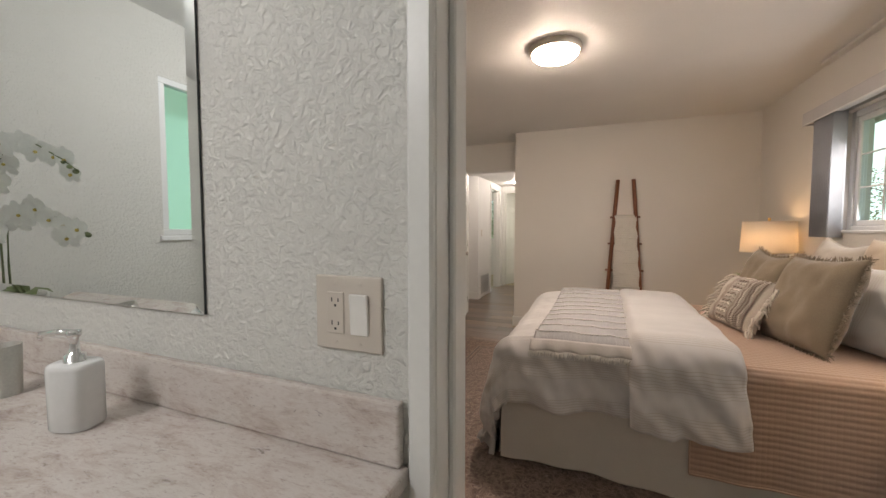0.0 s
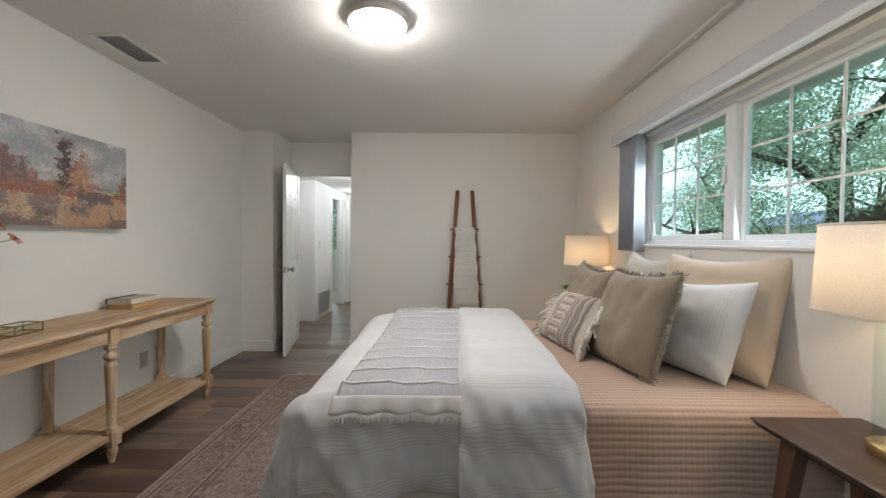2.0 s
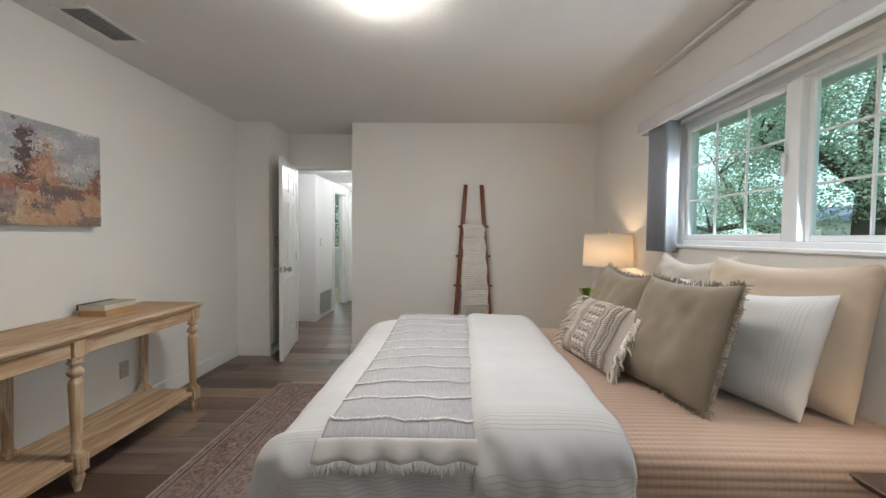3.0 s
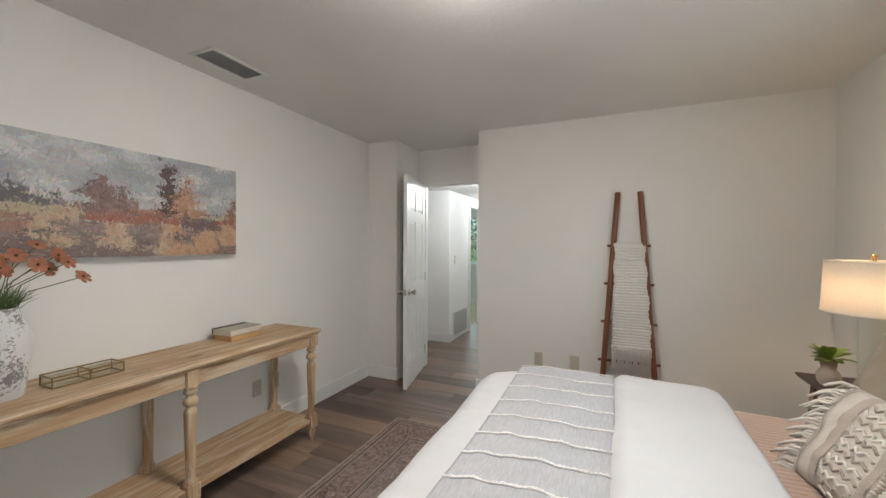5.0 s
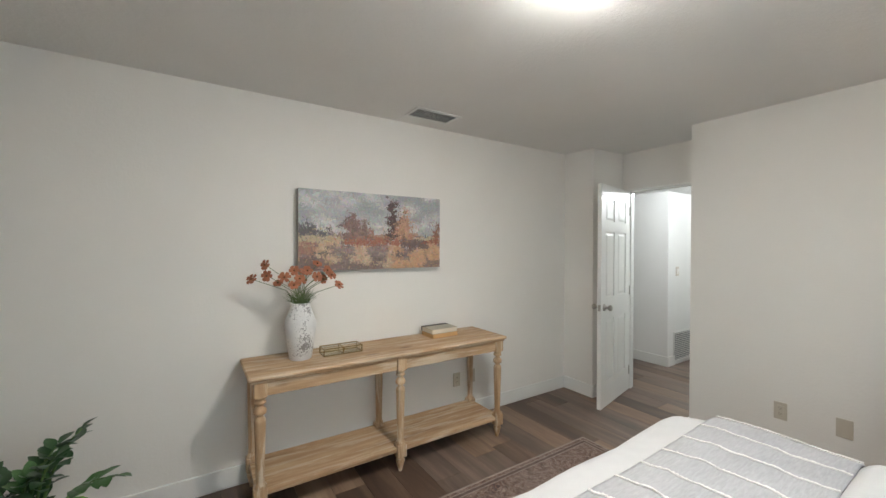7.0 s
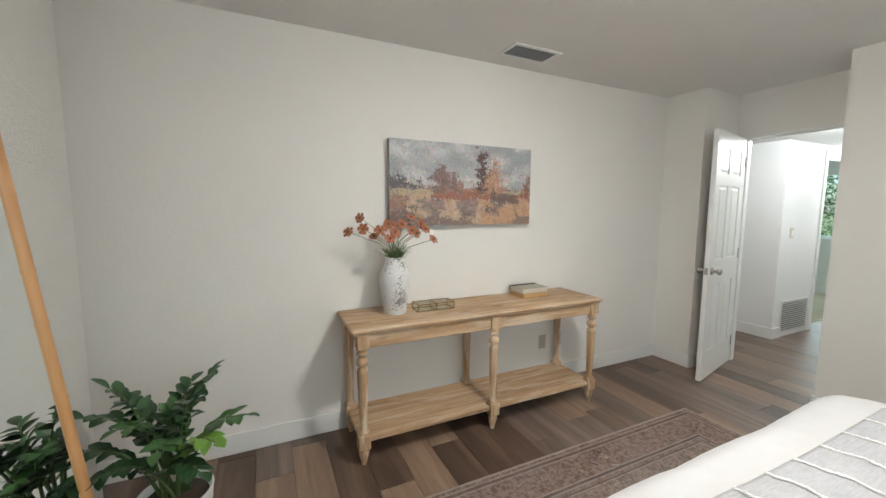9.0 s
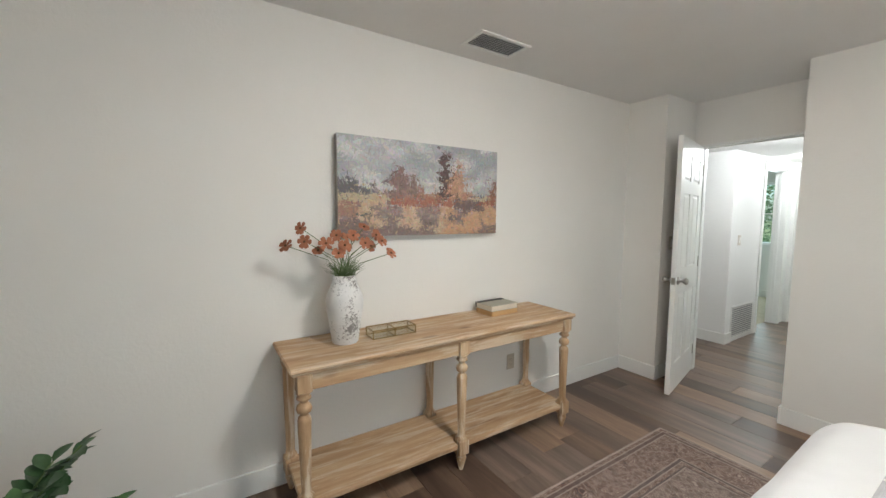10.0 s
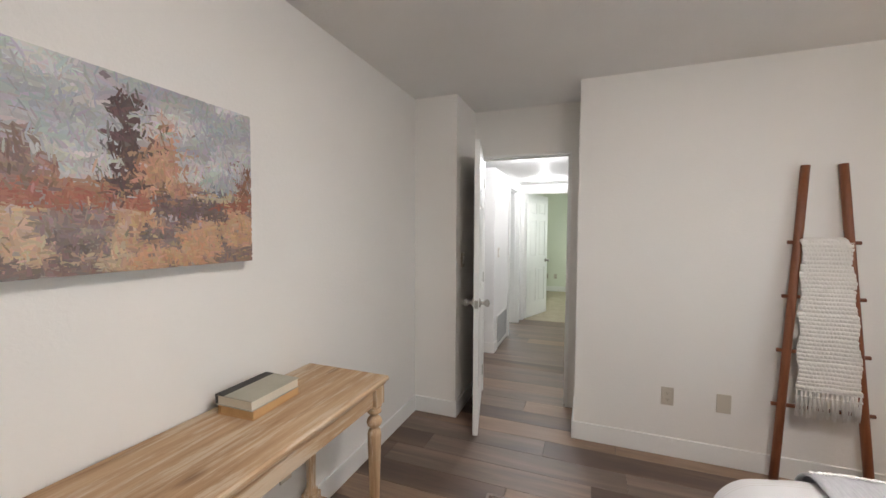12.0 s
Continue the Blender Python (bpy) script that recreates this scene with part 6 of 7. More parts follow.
# ---------------------------------------------------------------- doors
def make_door(name, m, w, h, label, knob_z=0.915):
    """Leaf hinged on x = 0, closing along +x; thickness along y; moulded six panels."""
    door = new(name)
    door.matrix_basis = m
    tagged(door, label, "door", kind="structure")
    t = 0.0175

    def child(n, bm, mat, parent=door, lab=""):
        ob = new(n, mesh_of(n, bm, mat))
        ob.parent = parent
        if lab:
            ob["label"] = lab
        return ob
    st, mid = 0.105, 0.095
    cols = ((st, w / 2 - mid / 2), (w / 2 + mid / 2, w - st))
    rows = ((0.235, 0.80), (1.00, 1.60), (1.70, h - 0.125))
    # stiles and rails around the sunk panels
    bm = bmesh.new()
    for a, b in ((0, cols[0][0]), (cols[0][1], cols[1][0]), (cols[1][1], w)):
        box(bm, a, b, -t, t, 0.0, h)
    child("stile", bm, M_WHITE)
    for z0, z1 in ((0.0, rows[0][0]), (rows[0][1], rows[1][0]), (rows[1][1], rows[2][0]), (rows[2][1], h)):
        child("rail", boxes((cols[0][0], cols[0][1], -t, t, z0, z1), (cols[1][0], cols[1][1], -t, t, z0, z1)), M_WHITE)
    for a, b in cols:
        for z0, z1 in rows:
            bm = box(bmesh.new(), a, b, -t + 0.009, t - 0.009, z0, z1)
            for s in (-1, 1):
                i, o = t - 0.009, t - 0.001
                e = 0.030
                outer = [(a + 0.012, z0 + 0.012), (b - 0.012, z0 + 0.012), (b - 0.012, z1 - 0.012), (a + 0.012, z1 - 0.012)]
                inner = [(a + e, z0 + e), (b - e, z0 + e), (b - e, z1 - e), (a + e, z1 - e)]
                ov = [bm.verts.new((x, s * i, z)) for x, z in outer]
                iv = [bm.verts.new((x, s * o, z)) for x, z in inner]
                for k in range(4):
                    bm.faces.new((ov[k], ov[(k + 1) % 4], iv[(k + 1) % 4], iv[k]))
                bm.faces.new(iv)
            bmesh.ops.recalc_face_normals(bm, faces=bm.faces)
            child("panel", bm, M_WHITE)
    for s in (1, -1):
        k = child("door_handle", lathe([(0.0, 0.0), (0.032, 0.0), (0.033, 0.004), (0.028, 0.010), (0.013, 0.014), (0.011, 0.032), (0.018, 0.040), (0.027, 0.052), (0.027, 0.060), (0.020, 0.070), (0.0, 0.074)], 28,
                                      Matrix.Translation((w - 0.065, s * t, knob_z)) @ Matrix.Rotation(radians(-90 * s), 4, "X")), M_NICKEL, door, "round brushed nickel knob")
        for poly in k.data.polygons:
            poly.use_smooth = True
    child("latch_plate", box(bmesh.new(), w - 0.0005, w + 0.002, -0.0125, 0.0125, knob_z - 0.028, knob_z + 0.028, 0.001), M_NICKEL)
    for z in (0.2, 1.02, h - 0.2):
        child("hinge", tube([(-0.006, t + 0.002, z - 0.045), (-0.006, t + 0.002, z + 0.045)], 0.006, 10), M_NICKEL)
    return door


make_door("door_1", pose(-0.798, 6.452, 0.012, 0, 0, -77.0), 0.722, 2.03, "white six-panel door standing open into the bedroom")
make_door("door_2", pose(-0.885, 9.50, 0.012, 0, 0, 70.0), 0.735, 2.02, "white six-panel door standing open to the far bedroom")


def make_plate(name, m, w, h, label, kind, mat):
    """A wall plate in its own plane: x across, y up, z outwards; kind: each gang is 'outlet', 'switch' or 'blank'."""
    pl = new(name)
    pl.matrix_basis = m
    tagged(pl, label, "outlet" if "outlet" in kind else "switch", "wall plates")

    def child(n, bm, mt):
        ob = new(n, mesh_of(n, bm, mt))
        ob.parent = pl
    child("cover_plate", box(bmesh.new(), -w / 2, w / 2, -h / 2, h / 2, -0.001, 0.006, 0.0025, seg=2), mat)
    n = len(kind)
    for i, k in enumerate(kind):
        cx = (i - (n - 1) / 2) * 0.046
        if k == "outlet":
            child("socket_face", box(bmesh.new(), cx - 0.0165, cx + 0.0165, -0.034, 0.034, 0.005, 0.0078, 0.001), mat)
            bm = bmesh.new()
            for cy in (-0.019, 0.019):
                box(bm, cx - 0.0075, cx - 0.0055, cy - 0.001, cy + 0.006, 0.0070, 0.0081)
                box(bm, cx + 0.0050, cx + 0.0070, cy - 0.001, cy + 0.005, 0.0070, 0.0081)
                box(bm, cx - 0.002, cx + 0.002, cy - 0.009, cy - 0.005, 0.0070, 0.0081)
            child("socket_slots", bm, M_DARK)
        elif k == "switch":
            child("rocker", box(bmesh.new(), cx - 0.0165, cx + 0.0165, -0.033, 0.033, 0.003, 0.0085, 0.001, pose(0, 0, 0.0025, 3.5)), M_ROCKER)
        for cy in (-0.048, 0.048):
            child("screw", lathe([(0.0, 0.0055), (0.003, 0.0055), (0.003, 0.0068), (0.0, 0.0072)], 10, pose(cx, cy, 0)), mat)
    return pl


def face(x, y, z, nx, ny):
    """Plane on a wall with outward normal (nx, ny)."""
    return Matrix(((-ny, 0, nx, x), (nx, 0, ny, y), (0, 1, 0, z), (0, 0, 0, 1)))


make_plate("wall_outlet", face(XL, 4.585, 0.338, 1, 0), 0.070, 0.115, "ivory wall outlet under the console table", ["outlet"], M_PLATE)
make_plate("blank_plate", face(XL, 4.745, 0.343, 1, 0), 0.070, 0.115, "ivory blank plate on the wall under the console", ["blank"], M_PLATE)
make_plate("wall_outlet", face(0.560, YF, 0.385, 0, -1), 0.070, 0.115, "ivory wall outlet beside the blanket ladder", ["outlet"], M_PLATE)
make_plate("blank_plate", face(0.860, YF, 0.385, 0, -1), 0.075, 0.115, "ivory blank plate beside the blanket ladder", ["blank"], M_PLATE)
make_plate("light_switch", face(-0.86, 6.13, 1.20, 1, 0), 0.070, 0.115, "ivory light switch behind the open door", ["switch"], M_PLATE)
make_plate("light_switch", face(0.0, 6.20, 1.20, -1, 0), 0.070, 0.115, "ivory light switch beside the entry door", ["switch"], M_PLATE)
make_plate("light_switch", face(-0.95, 7.80, 1.17, 1, 0), 0.070, 0.115, "white light switch on the hall wall", ["switch"], M_PLATE_W)
make_plate("bath_switch_plate", face(0.581, 1.68, 1.105, 0, -1), 0.126, 0.122, "ivory double plate with an outlet and a rocker switch", ["outlet", "switch"], M_PLATE_W)
make_plate("wall_outlet", face(-0.86, 12.65, 0.36, 0, -1), 0.070, 0.115, "ivory outlet in the far bedroom", ["outlet"], M_PLATE)
make_plate("wall_outlet", face(-0.66, 12.65, 0.36, 0, -1), 0.070, 0.115, "ivory outlet in the far bedroom", ["outlet"], M_PLATE)

# hall: air return, downlights
make_vent("air_return", face(-0.948, 8.02, 0.225, 1, 0), 0.62, 0.385, 14, "white louvred air-return grille low on the hall wall", 0.3)


def make_downlight(x, y):
    dl = thing("downlight", (x, y, HC), "round recessed hall downlight, lit", "ceiling light", "hall downlights")
    part("trim_ring", lathe([(0.062, 0.0), (0.085, 0.0), (0.085, -0.004), (0.066, -0.008), (0.060, -0.004), (0.062, 0.0)], 40, pose(x, y, HC)), M_WHITE, dl, "", True)
    part("lens", lathe([(0.063, -0.004), (0.03, -0.006), (0.0, -0.0065)], 40, pose(x, y, HC)), plain("lit_lens", (1.0, 0.97, 0.93), 0.3, 0, 14.0), dl, "glowing white lens", True)


make_downlight(-0.48, 7.05)
make_downlight(-0.52, 8.75)


def small_window(name, m, w, h, label, rows=2):
    win = new(name)
    win.matrix_basis = m
    tagged(win, label, "window", kind="structure")
    f = 0.035
    for d in ((-w / 2, w / 2, -h / 2, -h / 2 + f), (-w / 2, w / 2, h / 2 - f, h / 2), (-w / 2, -w / 2 + f, -h / 2 + f, h / 2 - f), (w / 2 - f, w / 2, -h / 2 + f, h / 2 - f)):
        ob = new("window_frame", mesh_of("window_frame", box(bmesh.new(), *d, -0.05, 0.0, 0.003), M_VINYL))
        ob.parent = win
    for k in range(1, rows):
        y = -h / 2 + h * k / rows
        ob = new("muntin", mesh_of("muntin", box(bmesh.new(), -w / 2 + f, w / 2 - f, y - 0.008, y + 0.008, -0.03, -0.015), M_VINYL))
        ob.parent = win
    ob = new("window_sill", mesh_of("window_sill", box(bmesh.new(), -w / 2 - 0.02, w / 2 + 0.02, -h / 2 - 0.03, -h / 2 - 0.002, -0.06, 0.02, 0.003), M_VINYL))
    ob.parent = win
    ob = new("pane", mesh_of("pane", boxes((-w / 2 + f, w / 2 - f, -h / 2 + f, h / 2 - f, -0.026, -0.022)), M_PANE))
    ob.parent = win
    ob.visible_shadow = False


small_window("window_2", face(-1.95, 11.22, 1.5, 0, -1), 0.99, 1.09, "bright window in the side room")
small_window("window_3", face(-1.352, 0.49, 1.655, 1, 0), 0.50, 0.90, "narrow bright bathroom window", 1)
# emissive green sheet standing in for daylight through the bathroom window
setting("backdrop_bath_window", boxes((-1.75, -1.74, -0.4, 1.3, 0.8, 2.3)), plain("green_glow_sheet", (0.36, 0.62, 0.50), 0.9, 0, 0.8), "glowing pale green sheet in place of daylight behind the bathroom window")
# greenery that shows in the side room's window
m_green = leaf_material("hedge_leaf", (0.10, 0.17, 0.08), (0.18, 0.28, 0.14), (0.32, 0.42, 0.24))
hd = thing("garden_hedge", (-2.2, 14.6, -0.45), "bright green hedge outside the side room", "hedge")
leafy("foliage", hd, [(-4.6 + 0.12 * i, 14.8 + 0.4 * math.sin(i * 2.3), 0.15 + 2.6 * ((i * 0.618) % 1.0), 0.65) for i in range(40)], 12000, 0.10, m_green, 3, 1.0)


# ---------------------------------------------------------------- leaning mirror and big plant
def make_leaning_mirror():
    mr = thing("floor_mirror", (-0.13, 1.92, 0), "tall mirror in a light bamboo frame leaning on the wall", "mirror")
    m = wood("bamboo", [(0.25, (0.42, 0.20, 0.075)), (0.5, (0.54, 0.29, 0.12)), (0.75, (0.64, 0.38, 0.18))], 2, 0.9, 0.4, 0.08)

    def y_at(z):
        return 2.018 - 0.182 * z / 1.70
    for x, lab in ((-0.40, "bamboo post"), (0.13, "bamboo post")):
        zs, rs = [0.0], [0.022]
        for z in (0.26, 0.55, 0.80, 1.05, 1.22, 1.45):
            zs += [z - 0.012, z, z + 0.012]
            rs += [0.022, 0.0235, 0.022]
        zs.append(1.695)
        rs.append(0.022)
        part("post", tube([(x, y_at(z), z) for z in zs], rs, 14), m, mr, lab, True)
    for z in (0.20, 1.56):
        part("cross_bar", tube([(-0.385, y_at(z), z), (0.115, y_at(z), z)], 0.014, 12), m, mr, "", True)
    bm = bmesh.new()
    vs = [bm.verts.new((x, y_at(z) + o, z)) for o in (0.006, -0.006) for x, z in ((-0.380, 0.22), (0.110, 0.22), (0.110, 1.545), (-0.380, 1.545))]
    for f in ((3, 2, 1, 0), (4, 5, 6, 7), (0, 1, 5, 4), (1, 2, 6, 5), (2, 3, 7, 6), (3, 0, 4, 7)):
        bm.faces.new([vs[k] for k in f])
    part("glass", bm, M_MIRROR, mr, "silvered mirror glass")


make_leaning_mirror()


def make_zz_plant():
    x, y = -0.60, 2.18
    pl = thing("zz_plant", (x, y, 0), "dark green leafy floor plant in a white pot", "plant")
    part("pot", lathe([(0.0, 0.0), (0.10, 0.0), (0.115, 0.01), (0.135, 0.24), (0.138, 0.25), (0.128, 0.25), (0.12, 0.22), (0.0, 0.21)], 36, pose(x, y, 0)), mottled("white_ceramic", (0.70, 0.69, 0.66), (0.78, 0.77, 0.74), 6, 0.3), pl, "white ceramic pot", True)
    part("soil", lathe([(0.0, 0.222), (0.119, 0.222), (0.119, 0.216), (0.0, 0.216)], 24, pose(x, y, 0)), mottled("soil", (0.03, 0.02, 0.014), (0.07, 0.05, 0.035), 20, 0.95), pl)
    mats = [mottled("dark_leaf", (0.018, 0.055, 0.020), (0.045, 0.105, 0.038), 18, 0.32, 90, 0.05), mottled("mid_leaf", (0.035, 0.095, 0.030), (0.075, 0.17, 0.05), 18, 0.32, 90, 0.05), mottled("young_leaf", (0.12, 0.25, 0.035), (0.20, 0.36, 0.07), 18, 0.32, 90, 0.05)]
    m_stem = mottled("green_cane", (0.06, 0.11, 0.03), (0.12, 0.19, 0.06), 20, 0.5)
    rnd = random.Random(44)
    stems = [(0.01, 0.16, 0.56, 0), (0.03, -0.17, 0.55, 0), (0.10, 0.27, 0.38, 1), (0.17, 0.17, 0.33, 2), (0.0, 0.02, 0.42, 1), (0.12, -0.30, 0.36, 0), (-0.14, 0.06, 0.46, 0), (0.20, 0.0, 0.36, 1),
             (-0.10, -0.16, 0.45, 0), (0.14, -0.12, 0.44, 1), (-0.18, -0.02, 0.36, 0), (0.18, -0.22, 0.28, 0), (0.08, 0.10, 0.50, 0), (0.20, 0.12, 0.24, 0), (0.06, -0.24, 0.47, 0)]
    for hx, hy, hh, tone in stems:
        foot = Vector((x + rnd.uniform(-0.05, 0.05), y + rnd.uniform(-0.05, 0.05), 0.215))
        tip = Vector((x + hx, y + hy, 0.19 + hh))
        out = Vector((hx, hy, 0))

        def at(t):
            return foot.lerp(tip, t) + out * (0.35 * (t * t - t)) + Vector((0, 0, 0.10 * math.sin(t * math.pi)))
        part("cane", tube([at(t) for t in span(0, 1, 9)], [0.0075 - 0.005 * t for t in span(0, 1, 9)], 7), m_stem, pl, "", True)
        n = 8
        bm = bmesh.new()
        for k in range(n * 2 + 1):
            t = 0.36 + 0.62 * (k // 2) / n if k < n * 2 else 1.0
            p = at(t)
            d = (at(min(t + 0.03, 1.03)) - at(t - 0.03)).normalized()
            s = 1 if k % 2 else -1
            cross = d.cross(Vector((rnd.uniform(-0.3, 0.3), rnd.uniform(-0.3, 0.3), 1))).normalized()
            if k == n * 2:
                cross = Vector((0, 0, 0))
            ld = (cross * s * 0.95 + d * 0.75 + Vector((0, 0, rnd.uniform(-0.15, 0.25)))).normalized()
            wd = ld.cross(Vector((rnd.uniform(-0.4, 0.4), rnd.uniform(-0.4, 0.4), 1))).normalized()
            up = wd.cross(ld)
            ln, wide = rnd.uniform(0.066, 0.092) * (1.05 - 0.25 * t), rnd.uniform(0.019, 0.025)
            rows = []
            for q, w in ((0, 0.08), (0.2, 0.62), (0.45, 1.0), (0.7, 0.85), (0.9, 0.42), (1.0, 0.03)):
                c = p + ld * ln * q - up * ln * 0.22 * q * q
                rows.append([bm.verts.new(c + wd * wide * w * e + up * abs(e) * wide * w * 0.28) for e in (-1, 0, 1)])
            for a, b in zip(rows, rows[1:]):
                for e in (0, 1):
                    bm.faces.new((a[e], a[e + 1], b[e + 1], b[e]))
        part("leaf_frond", bm, mats[tone], pl, "bright young leaves" if tone == 2 else "glossy dark green leaves", True)


make_zz_plant()


# ---------------------------------------------------------------- bathroom
def granite():
    m, nt, p = nodes_of("pink_beige_granite")
    v = coords(nt, (1, 2.6, 3.2))
    big = noise_of(nt, v, 11, 8, 0.75, 0.4)
    speck = add(nt, "ShaderNodeTexVoronoi", Scale=130.0)
    nt.links.new(v, speck.inputs["Vector"])
    grains = noise_of(nt, v, 70, 5, 0.7)
    base = ramp(nt, big, [(0.28, (0.36, 0.275, 0.24)), (0.42, (0.54, 0.46, 0.42)), (0.56, (0.64, 0.585, 0.55)), (0.74, (0.52, 0.42, 0.38))])
    col = mixed(nt, maths(nt, "MULTIPLY", ramp(nt, grains, [(0.55, (0, 0, 0)), (0.70, (1, 1, 1))]), 0.6), base, (0.33, 0.24, 0.20))
    col = mixed(nt, maths(nt, "MULTIPLY", ramp(nt, noise_of(nt, v, 26, 6, 0.75, 0.8), [(0.62, (0, 0, 0)), (0.69, (1, 1, 1))]), 0.7), col, (0.20, 0.16, 0.15))
    nt.links.new(col, p.inputs["Base Color"])
    p.inputs["Roughness"].default_value = 0.25
    return m


def make_bath():
    M_GR = granite()
    van = thing("vanity", (-0.3, 1.42, 0), "bathroom vanity cabinet with a pink-beige granite top", "vanity")
    part("cabinet", boxes((-0.97, 0.650, 1.17, 1.675, 0.0, 0.843), bevel=0.003), M_WHITE, van, "white painted cabinet")
    part("countertop", box(bmesh.new(), -0.975, 0.690, 1.13, 1.678, 0.844, 0.876, 0.006, seg=2), M_GR, van, "speckled pink-beige granite")
    part("backsplash", box(bmesh.new(), -0.975, 0.680, 1.660, 1.679, 0.8765, 0.977, 0.004, seg=2), M_GR, van, "granite backsplash")
    mr = thing("wall_mirror", (-0.1, 1.69, 1.03), "frameless wall mirror hanging over the vanity", "mirror")
    x0, x1, z0, z1, b, yf = -0.955, 0.248, 1.074, 2.05, 0.022, 1.670
    bm = bmesh.new()
    bm.faces.new([bm.verts.new(p) for p in ((x0 + b, yf, z0 + b), (x1 - b, yf, z0 + b), (x1 - b, yf, z1 - b), (x0 + b, yf, z1 - b))])
    part("glass", bm, M_MIRROR, mr, "silvered mirror glass")
    bm = bmesh.new()
    o = [bm.verts.new(p) for p in ((x0, yf + 0.004, z0), (x1, yf + 0.004, z0), (x1, yf + 0.004, z1), (x0, yf + 0.004, z1))]
    i = [bm.verts.new(p) for p in ((x0 + b, yf, z0 + b), (x1 - b, yf, z0 + b), (x1 - b, yf, z1 - b), (x0 + b, yf, z1 - b))]
    for k in range(4):
        bm.faces.new((o[k], o[(k + 1) % 4], i[(k + 1) % 4], i[k]))
    part("bevel", bm, M_MIRROR, mr, "bevelled mirror edge")
    part("backing", boxes((x0 + 0.001, x1 - 0.001, yf + 0.004, 1.6795, z0 + 0.001, z1 - 0.001)), plain("mirror_backing", (0.07, 0.08, 0.08), 0.6), mr)
    # soap dispenser
    sx, sy, sz = 0.062, 1.557, 0.877
    sd = thing("soap_dispenser", (sx, sy, sz), "white ceramic soap dispenser with a chrome pump on the granite", "dispenser")
    body = lathe([(0.0, 0.0), (0.037, 0.0), (0.040, 0.004), (0.041, 0.11), (0.039, 0.118), (0.034, 0.121), (0.0, 0.121)], 40)
    for v in body.verts:
        a = math.atan2(v.co.y, v.co.x)
        k = 1 + 0.10 * math.cos(4 * a) * -1 * 0.6
        v.co.x *= k
        v.co.y *= k * 0.86
    bmesh.ops.transform(body, matrix=pose(sx, sy, sz, 0, 0, 20), verts=body.verts)
    part("bottle", body, mottled("white_glaze", (0.72, 0.72, 0.71), (0.80, 0.80, 0.79), 6, 0.18, 80, 0.02), sd, "white glazed bottle", True)
    part("collar", lathe([(0.0, 0.121), (0.016, 0.121), (0.016, 0.134), (0.008, 0.137), (0.007, 0.165), (0.011, 0.168), (0.011, 0.178), (0.0, 0.180)], 24, pose(sx, sy, sz)), M_CHROME, sd, "chrome pump", True)
    part("spout", tube([(sx, sy, sz + 0.172), (sx - 0.035, sy - 0.010, sz + 0.174), (sx - 0.062, sy - 0.02, sz + 0.170), (sx - 0.066, sy - 0.021, sz + 0.162)], [0.007, 0.006, 0.005, 0.004], 10), M_CHROME, sd, "chrome spout", True)
    # tumbler at the counter's back
    tx, ty = -0.255, 1.57
    tb = thing("tumbler", (tx, ty, 0.877), "brushed metal tumbler on the granite counter", "tumbler")
    part("body", lathe([(0.0, 0.0), (0.030, 0.0), (0.033, 0.11), (0.030, 0.11), (0.028, 0.006), (0.0, 0.006)], 28, pose(tx, ty, 0.877)), M_NICKEL, tb, "", True)
    # orchid
    ox, oy = -0.78, 1.57
    orc = thing("orchid", (ox, oy, 0.877), "white orchid with two arching sprays in a small pot", "plant")
    part("pot", lathe([(0.0, 0.0), (0.045, 0.0), (0.056, 0.09), (0.052, 0.09), (0.045, 0.07), (0.0, 0.07)], 28, pose(ox, oy, 0.877)), mottled("orchid_pot", (0.60, 0.58, 0.54), (0.70, 0.68, 0.64), 8, 0.4), orc, "", True)
    m_st = mottled("orchid_stem", (0.10, 0.14, 0.05), (0.18, 0.22, 0.10), 20, 0.5)
    m_pt = mottled("white_petal", (0.76, 0.76, 0.72), (0.84, 0.84, 0.80), 30, 0.6, 120, 0.1)
    m_lip = plain("yellow_lip", (0.55, 0.42, 0.10), 0.6)
    rnd = random.Random(9)
    for pts in ([(-0.01, 0, 0.07), (-0.015, 0.0, 0.30), (-0.005, 0.01, 0.44), (0.04, 0.02, 0.505), (0.11, 0.02, 0.50), (0.17, 0.015, 0.455), (0.195, 0.01, 0.43)],
                [(0.01, 0, 0.07), (0.005, 0.0, 0.20), (0.02, 0.01, 0.30), (0.07, 0.01, 0.355), (0.13, 0.01, 0.335), (0.185, 0.005, 0.300), (0.205, 0.0, 0.29)]):
        pts = [Vector((ox + a * 2.2, oy + b, 0.877 + c * 1.22)) for a, b, c in pts]
        part("flower_stem", tube(pts, [0.0032, 0.003, 0.0028, 0.0024, 0.002, 0.0016, 0.0012], 7), m_st, orc, "", True)
        for k in range(9):
            t = k / 8
            i = 2 + t * 3.4
            a = int(i)
            p = pts[a].lerp(pts[min(a + 1, 6)], i - a) + Vector((rnd.uniform(-0.012, 0.012), rnd.uniform(-0.01, 0.03), rnd.uniform(-0.03, 0.018)))
            d = Vector((rnd.uniform(0.1, 0.9), 1.0, rnd.uniform(-0.5, 0.1))).normalized()
            rot = Matrix.Translation(p) @ d.to_track_quat("Z", "Y").to_matrix().to_4x4()
            bm = bmesh.new()
            r = rnd.uniform(0.042, 0.052) * (1.0 - 0.35 * t)
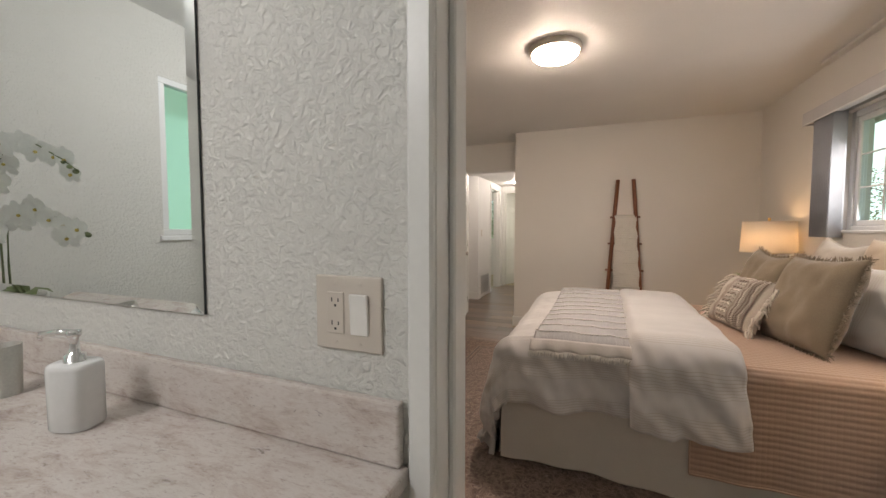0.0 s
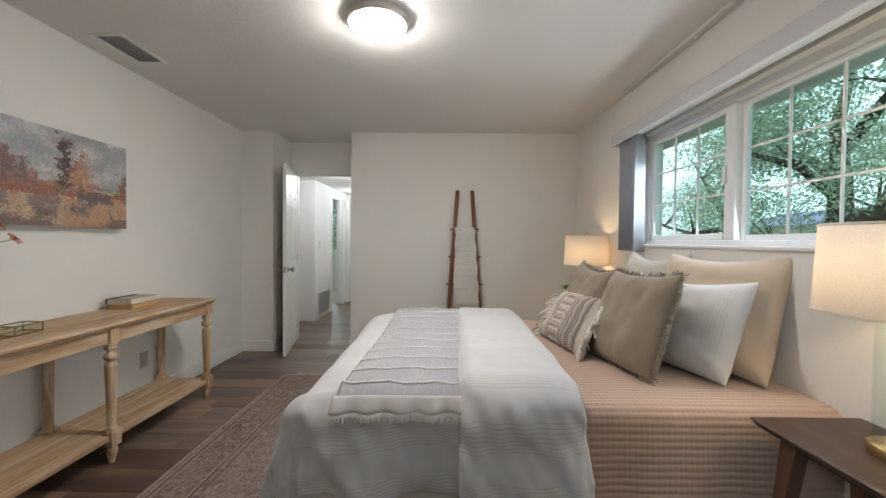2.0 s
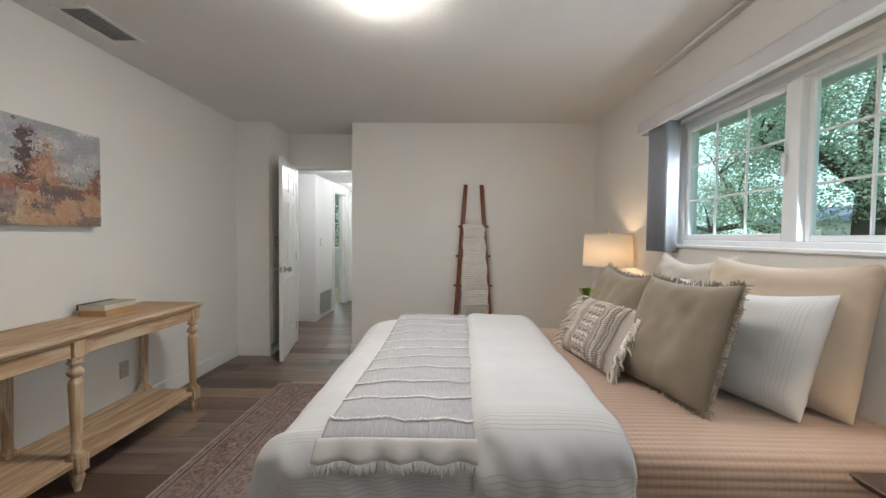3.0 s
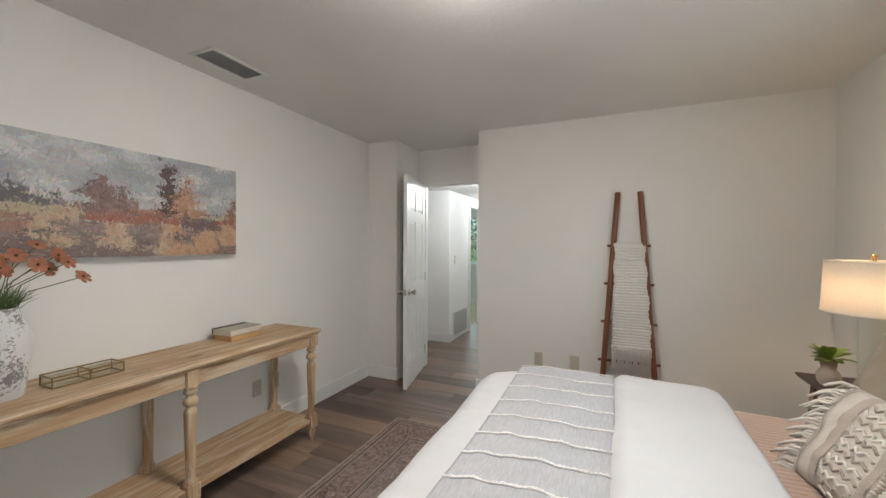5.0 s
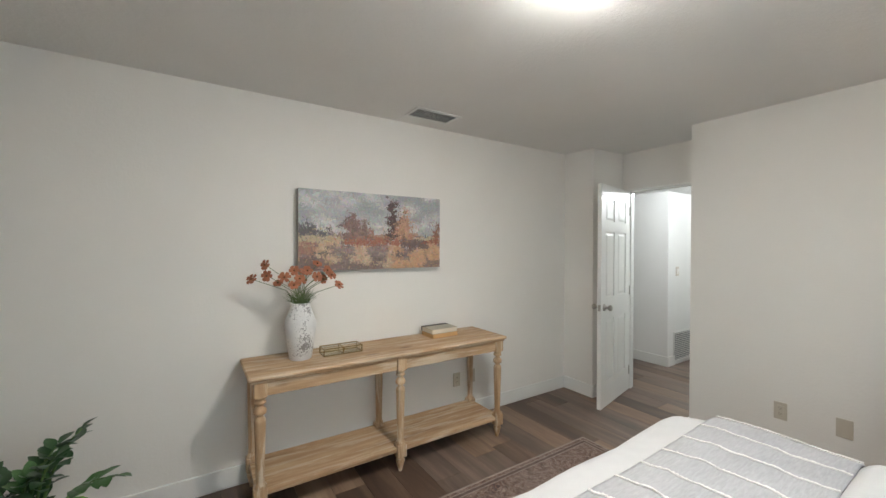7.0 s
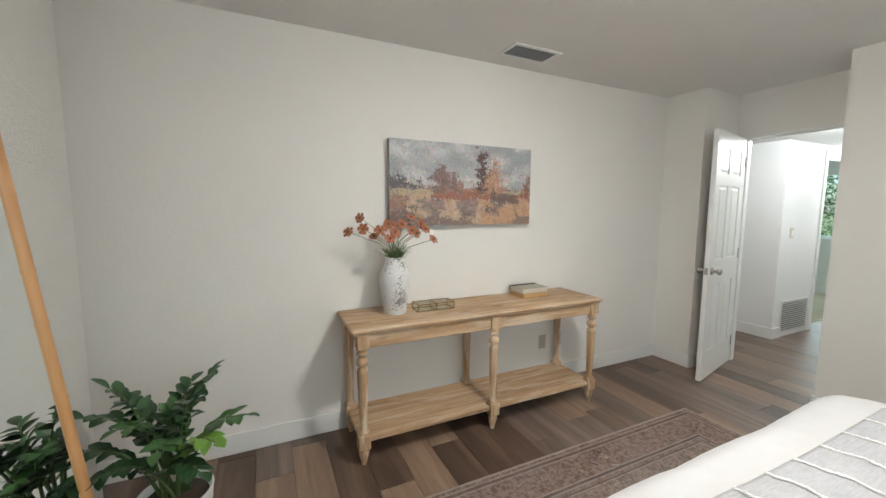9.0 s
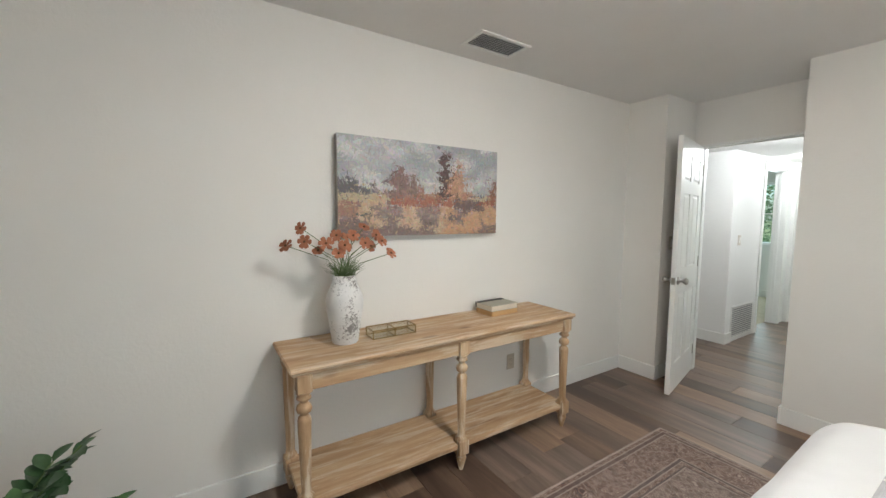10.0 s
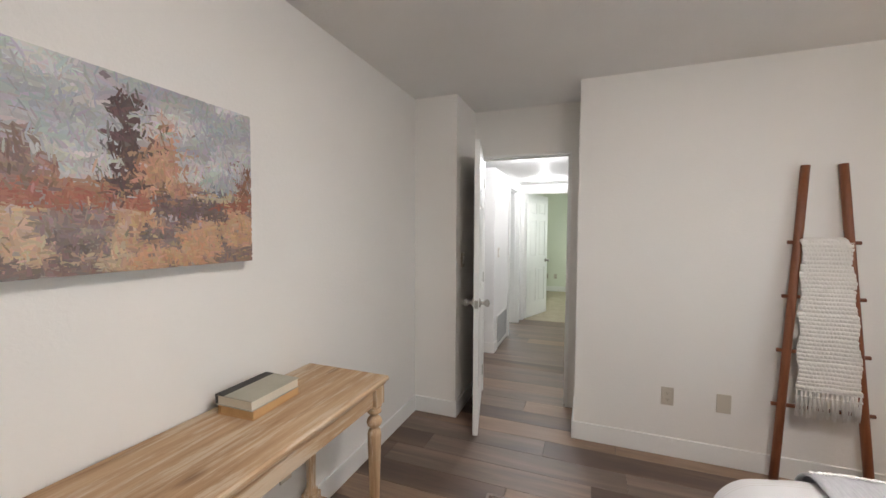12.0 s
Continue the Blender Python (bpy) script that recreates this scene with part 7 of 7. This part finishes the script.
            for j, (ang, w) in enumerate(((90, 0.7), (18, 1.1), (162, 1.1), (234, 0.65), (306, 0.65))):
                an = radians(ang)
                rows = []
                for q, ww in ((0.05, 0.12), (0.35, 0.55), (0.7, 0.62), (0.95, 0.3), (1.0, 0.05)):
                    rows.append([bm.verts.new((r * q * math.cos(an) - e * ww * w * r * 0.8 * math.sin(an), r * q * math.sin(an) + e * ww * w * r * 0.8 * math.cos(an), r * (0.10 * q - 0.12 * q * q + 0.06 * abs(e)))) for e in (-1, 0, 1)])
                for u, v in zip(rows, rows[1:]):
                    for e in (0, 1):
                        bm.faces.new((u[e], u[e + 1], v[e + 1], v[e]))
            bmesh.ops.transform(bm, matrix=rot, verts=bm.verts)
            bloom = part("blossom", bm, m_pt, orc, "white orchid blossom", True)
            bm = bmesh.new()
            bmesh.ops.create_icosphere(bm, subdivisions=1, radius=0.005, matrix=rot @ Matrix.Translation((0, -0.004, 0.004)))
            part("lip", bm, m_lip, bloom)
        for k in range(3):
            p = pts[-1].lerp(pts[-2], k * 0.45)
            bm = bmesh.new()
            bmesh.ops.create_icosphere(bm, subdivisions=2, radius=0.007 - 0.001 * k, matrix=Matrix.Translation(p + Vector((0, 0, -0.006))) @ Matrix.Diagonal((1.3, 1, 1, 1)))
            part("bud", bm, m_st, orc, "green bud", True)
    for k in range(4):
        a = k * 1.7 + 0.4
        bm = grid(lambda u, v: Vector((ox + math.cos(a) * u * 0.14 - math.sin(a) * v * 0.028 * math.sin(math.pi * min(1, u + 0.05)), oy + math.sin(a) * u * 0.05 + math.cos(a) * v * 0.028 * math.sin(math.pi * min(1, u + 0.05)), 0.96 + 0.06 * math.sin(u * 2.4) - 0.02 * u)), span(0, 1, 8), span(-1, 1, 4))
        part("leaf", bm, m_st, orc, "broad green leaf", True)


make_bath()

# ---------------------------------------------------------------- floor planks
def planks():
    floor = bpy.data.objects["floor"]
    rnd = random.Random(5)
    w, length, gap = 0.190, 1.22, 0.0016
    cache = {}

    def plank(x0, x1, y0, y1):
        key = (round(x1 - x0, 3), round(y1 - y0, 3))
        if key not in cache:
            cache[key] = mesh_of("plank", box(bmesh.new(), -key[0] / 2 + gap / 2, key[0] / 2 - gap / 2, -key[1] / 2 + gap / 2, key[1] / 2 - gap / 2, -0.006, 0.0, bevel=0.0012), M_PLANK)
        ob = new("plank", cache[key])
        ob.matrix_basis = Matrix.Translation(((x0 + x1) / 2, (y0 + y1) / 2, 0))
        ob.parent = floor

    y = 1.70
    while y < 9.44:
        y1 = min(y + w, 9.45)
        if y < 6.46:
            x_lo, x_hi = (XL - 0.005, XR) if y < 5.97 else (-0.86, 0.0)
        else:
            x_lo, x_hi = (-2.3, 0.06) if y < 7.58 else (-1.2, 0.06)
        x = x_lo - round(rnd.random() * length, 2)
        while x < x_hi:
            a, b = max(x, x_lo), min(x + length, x_hi)
            if b - a > 0.02:
                plank(a, b, y, y1)
            x += length
        y = y1


planks()
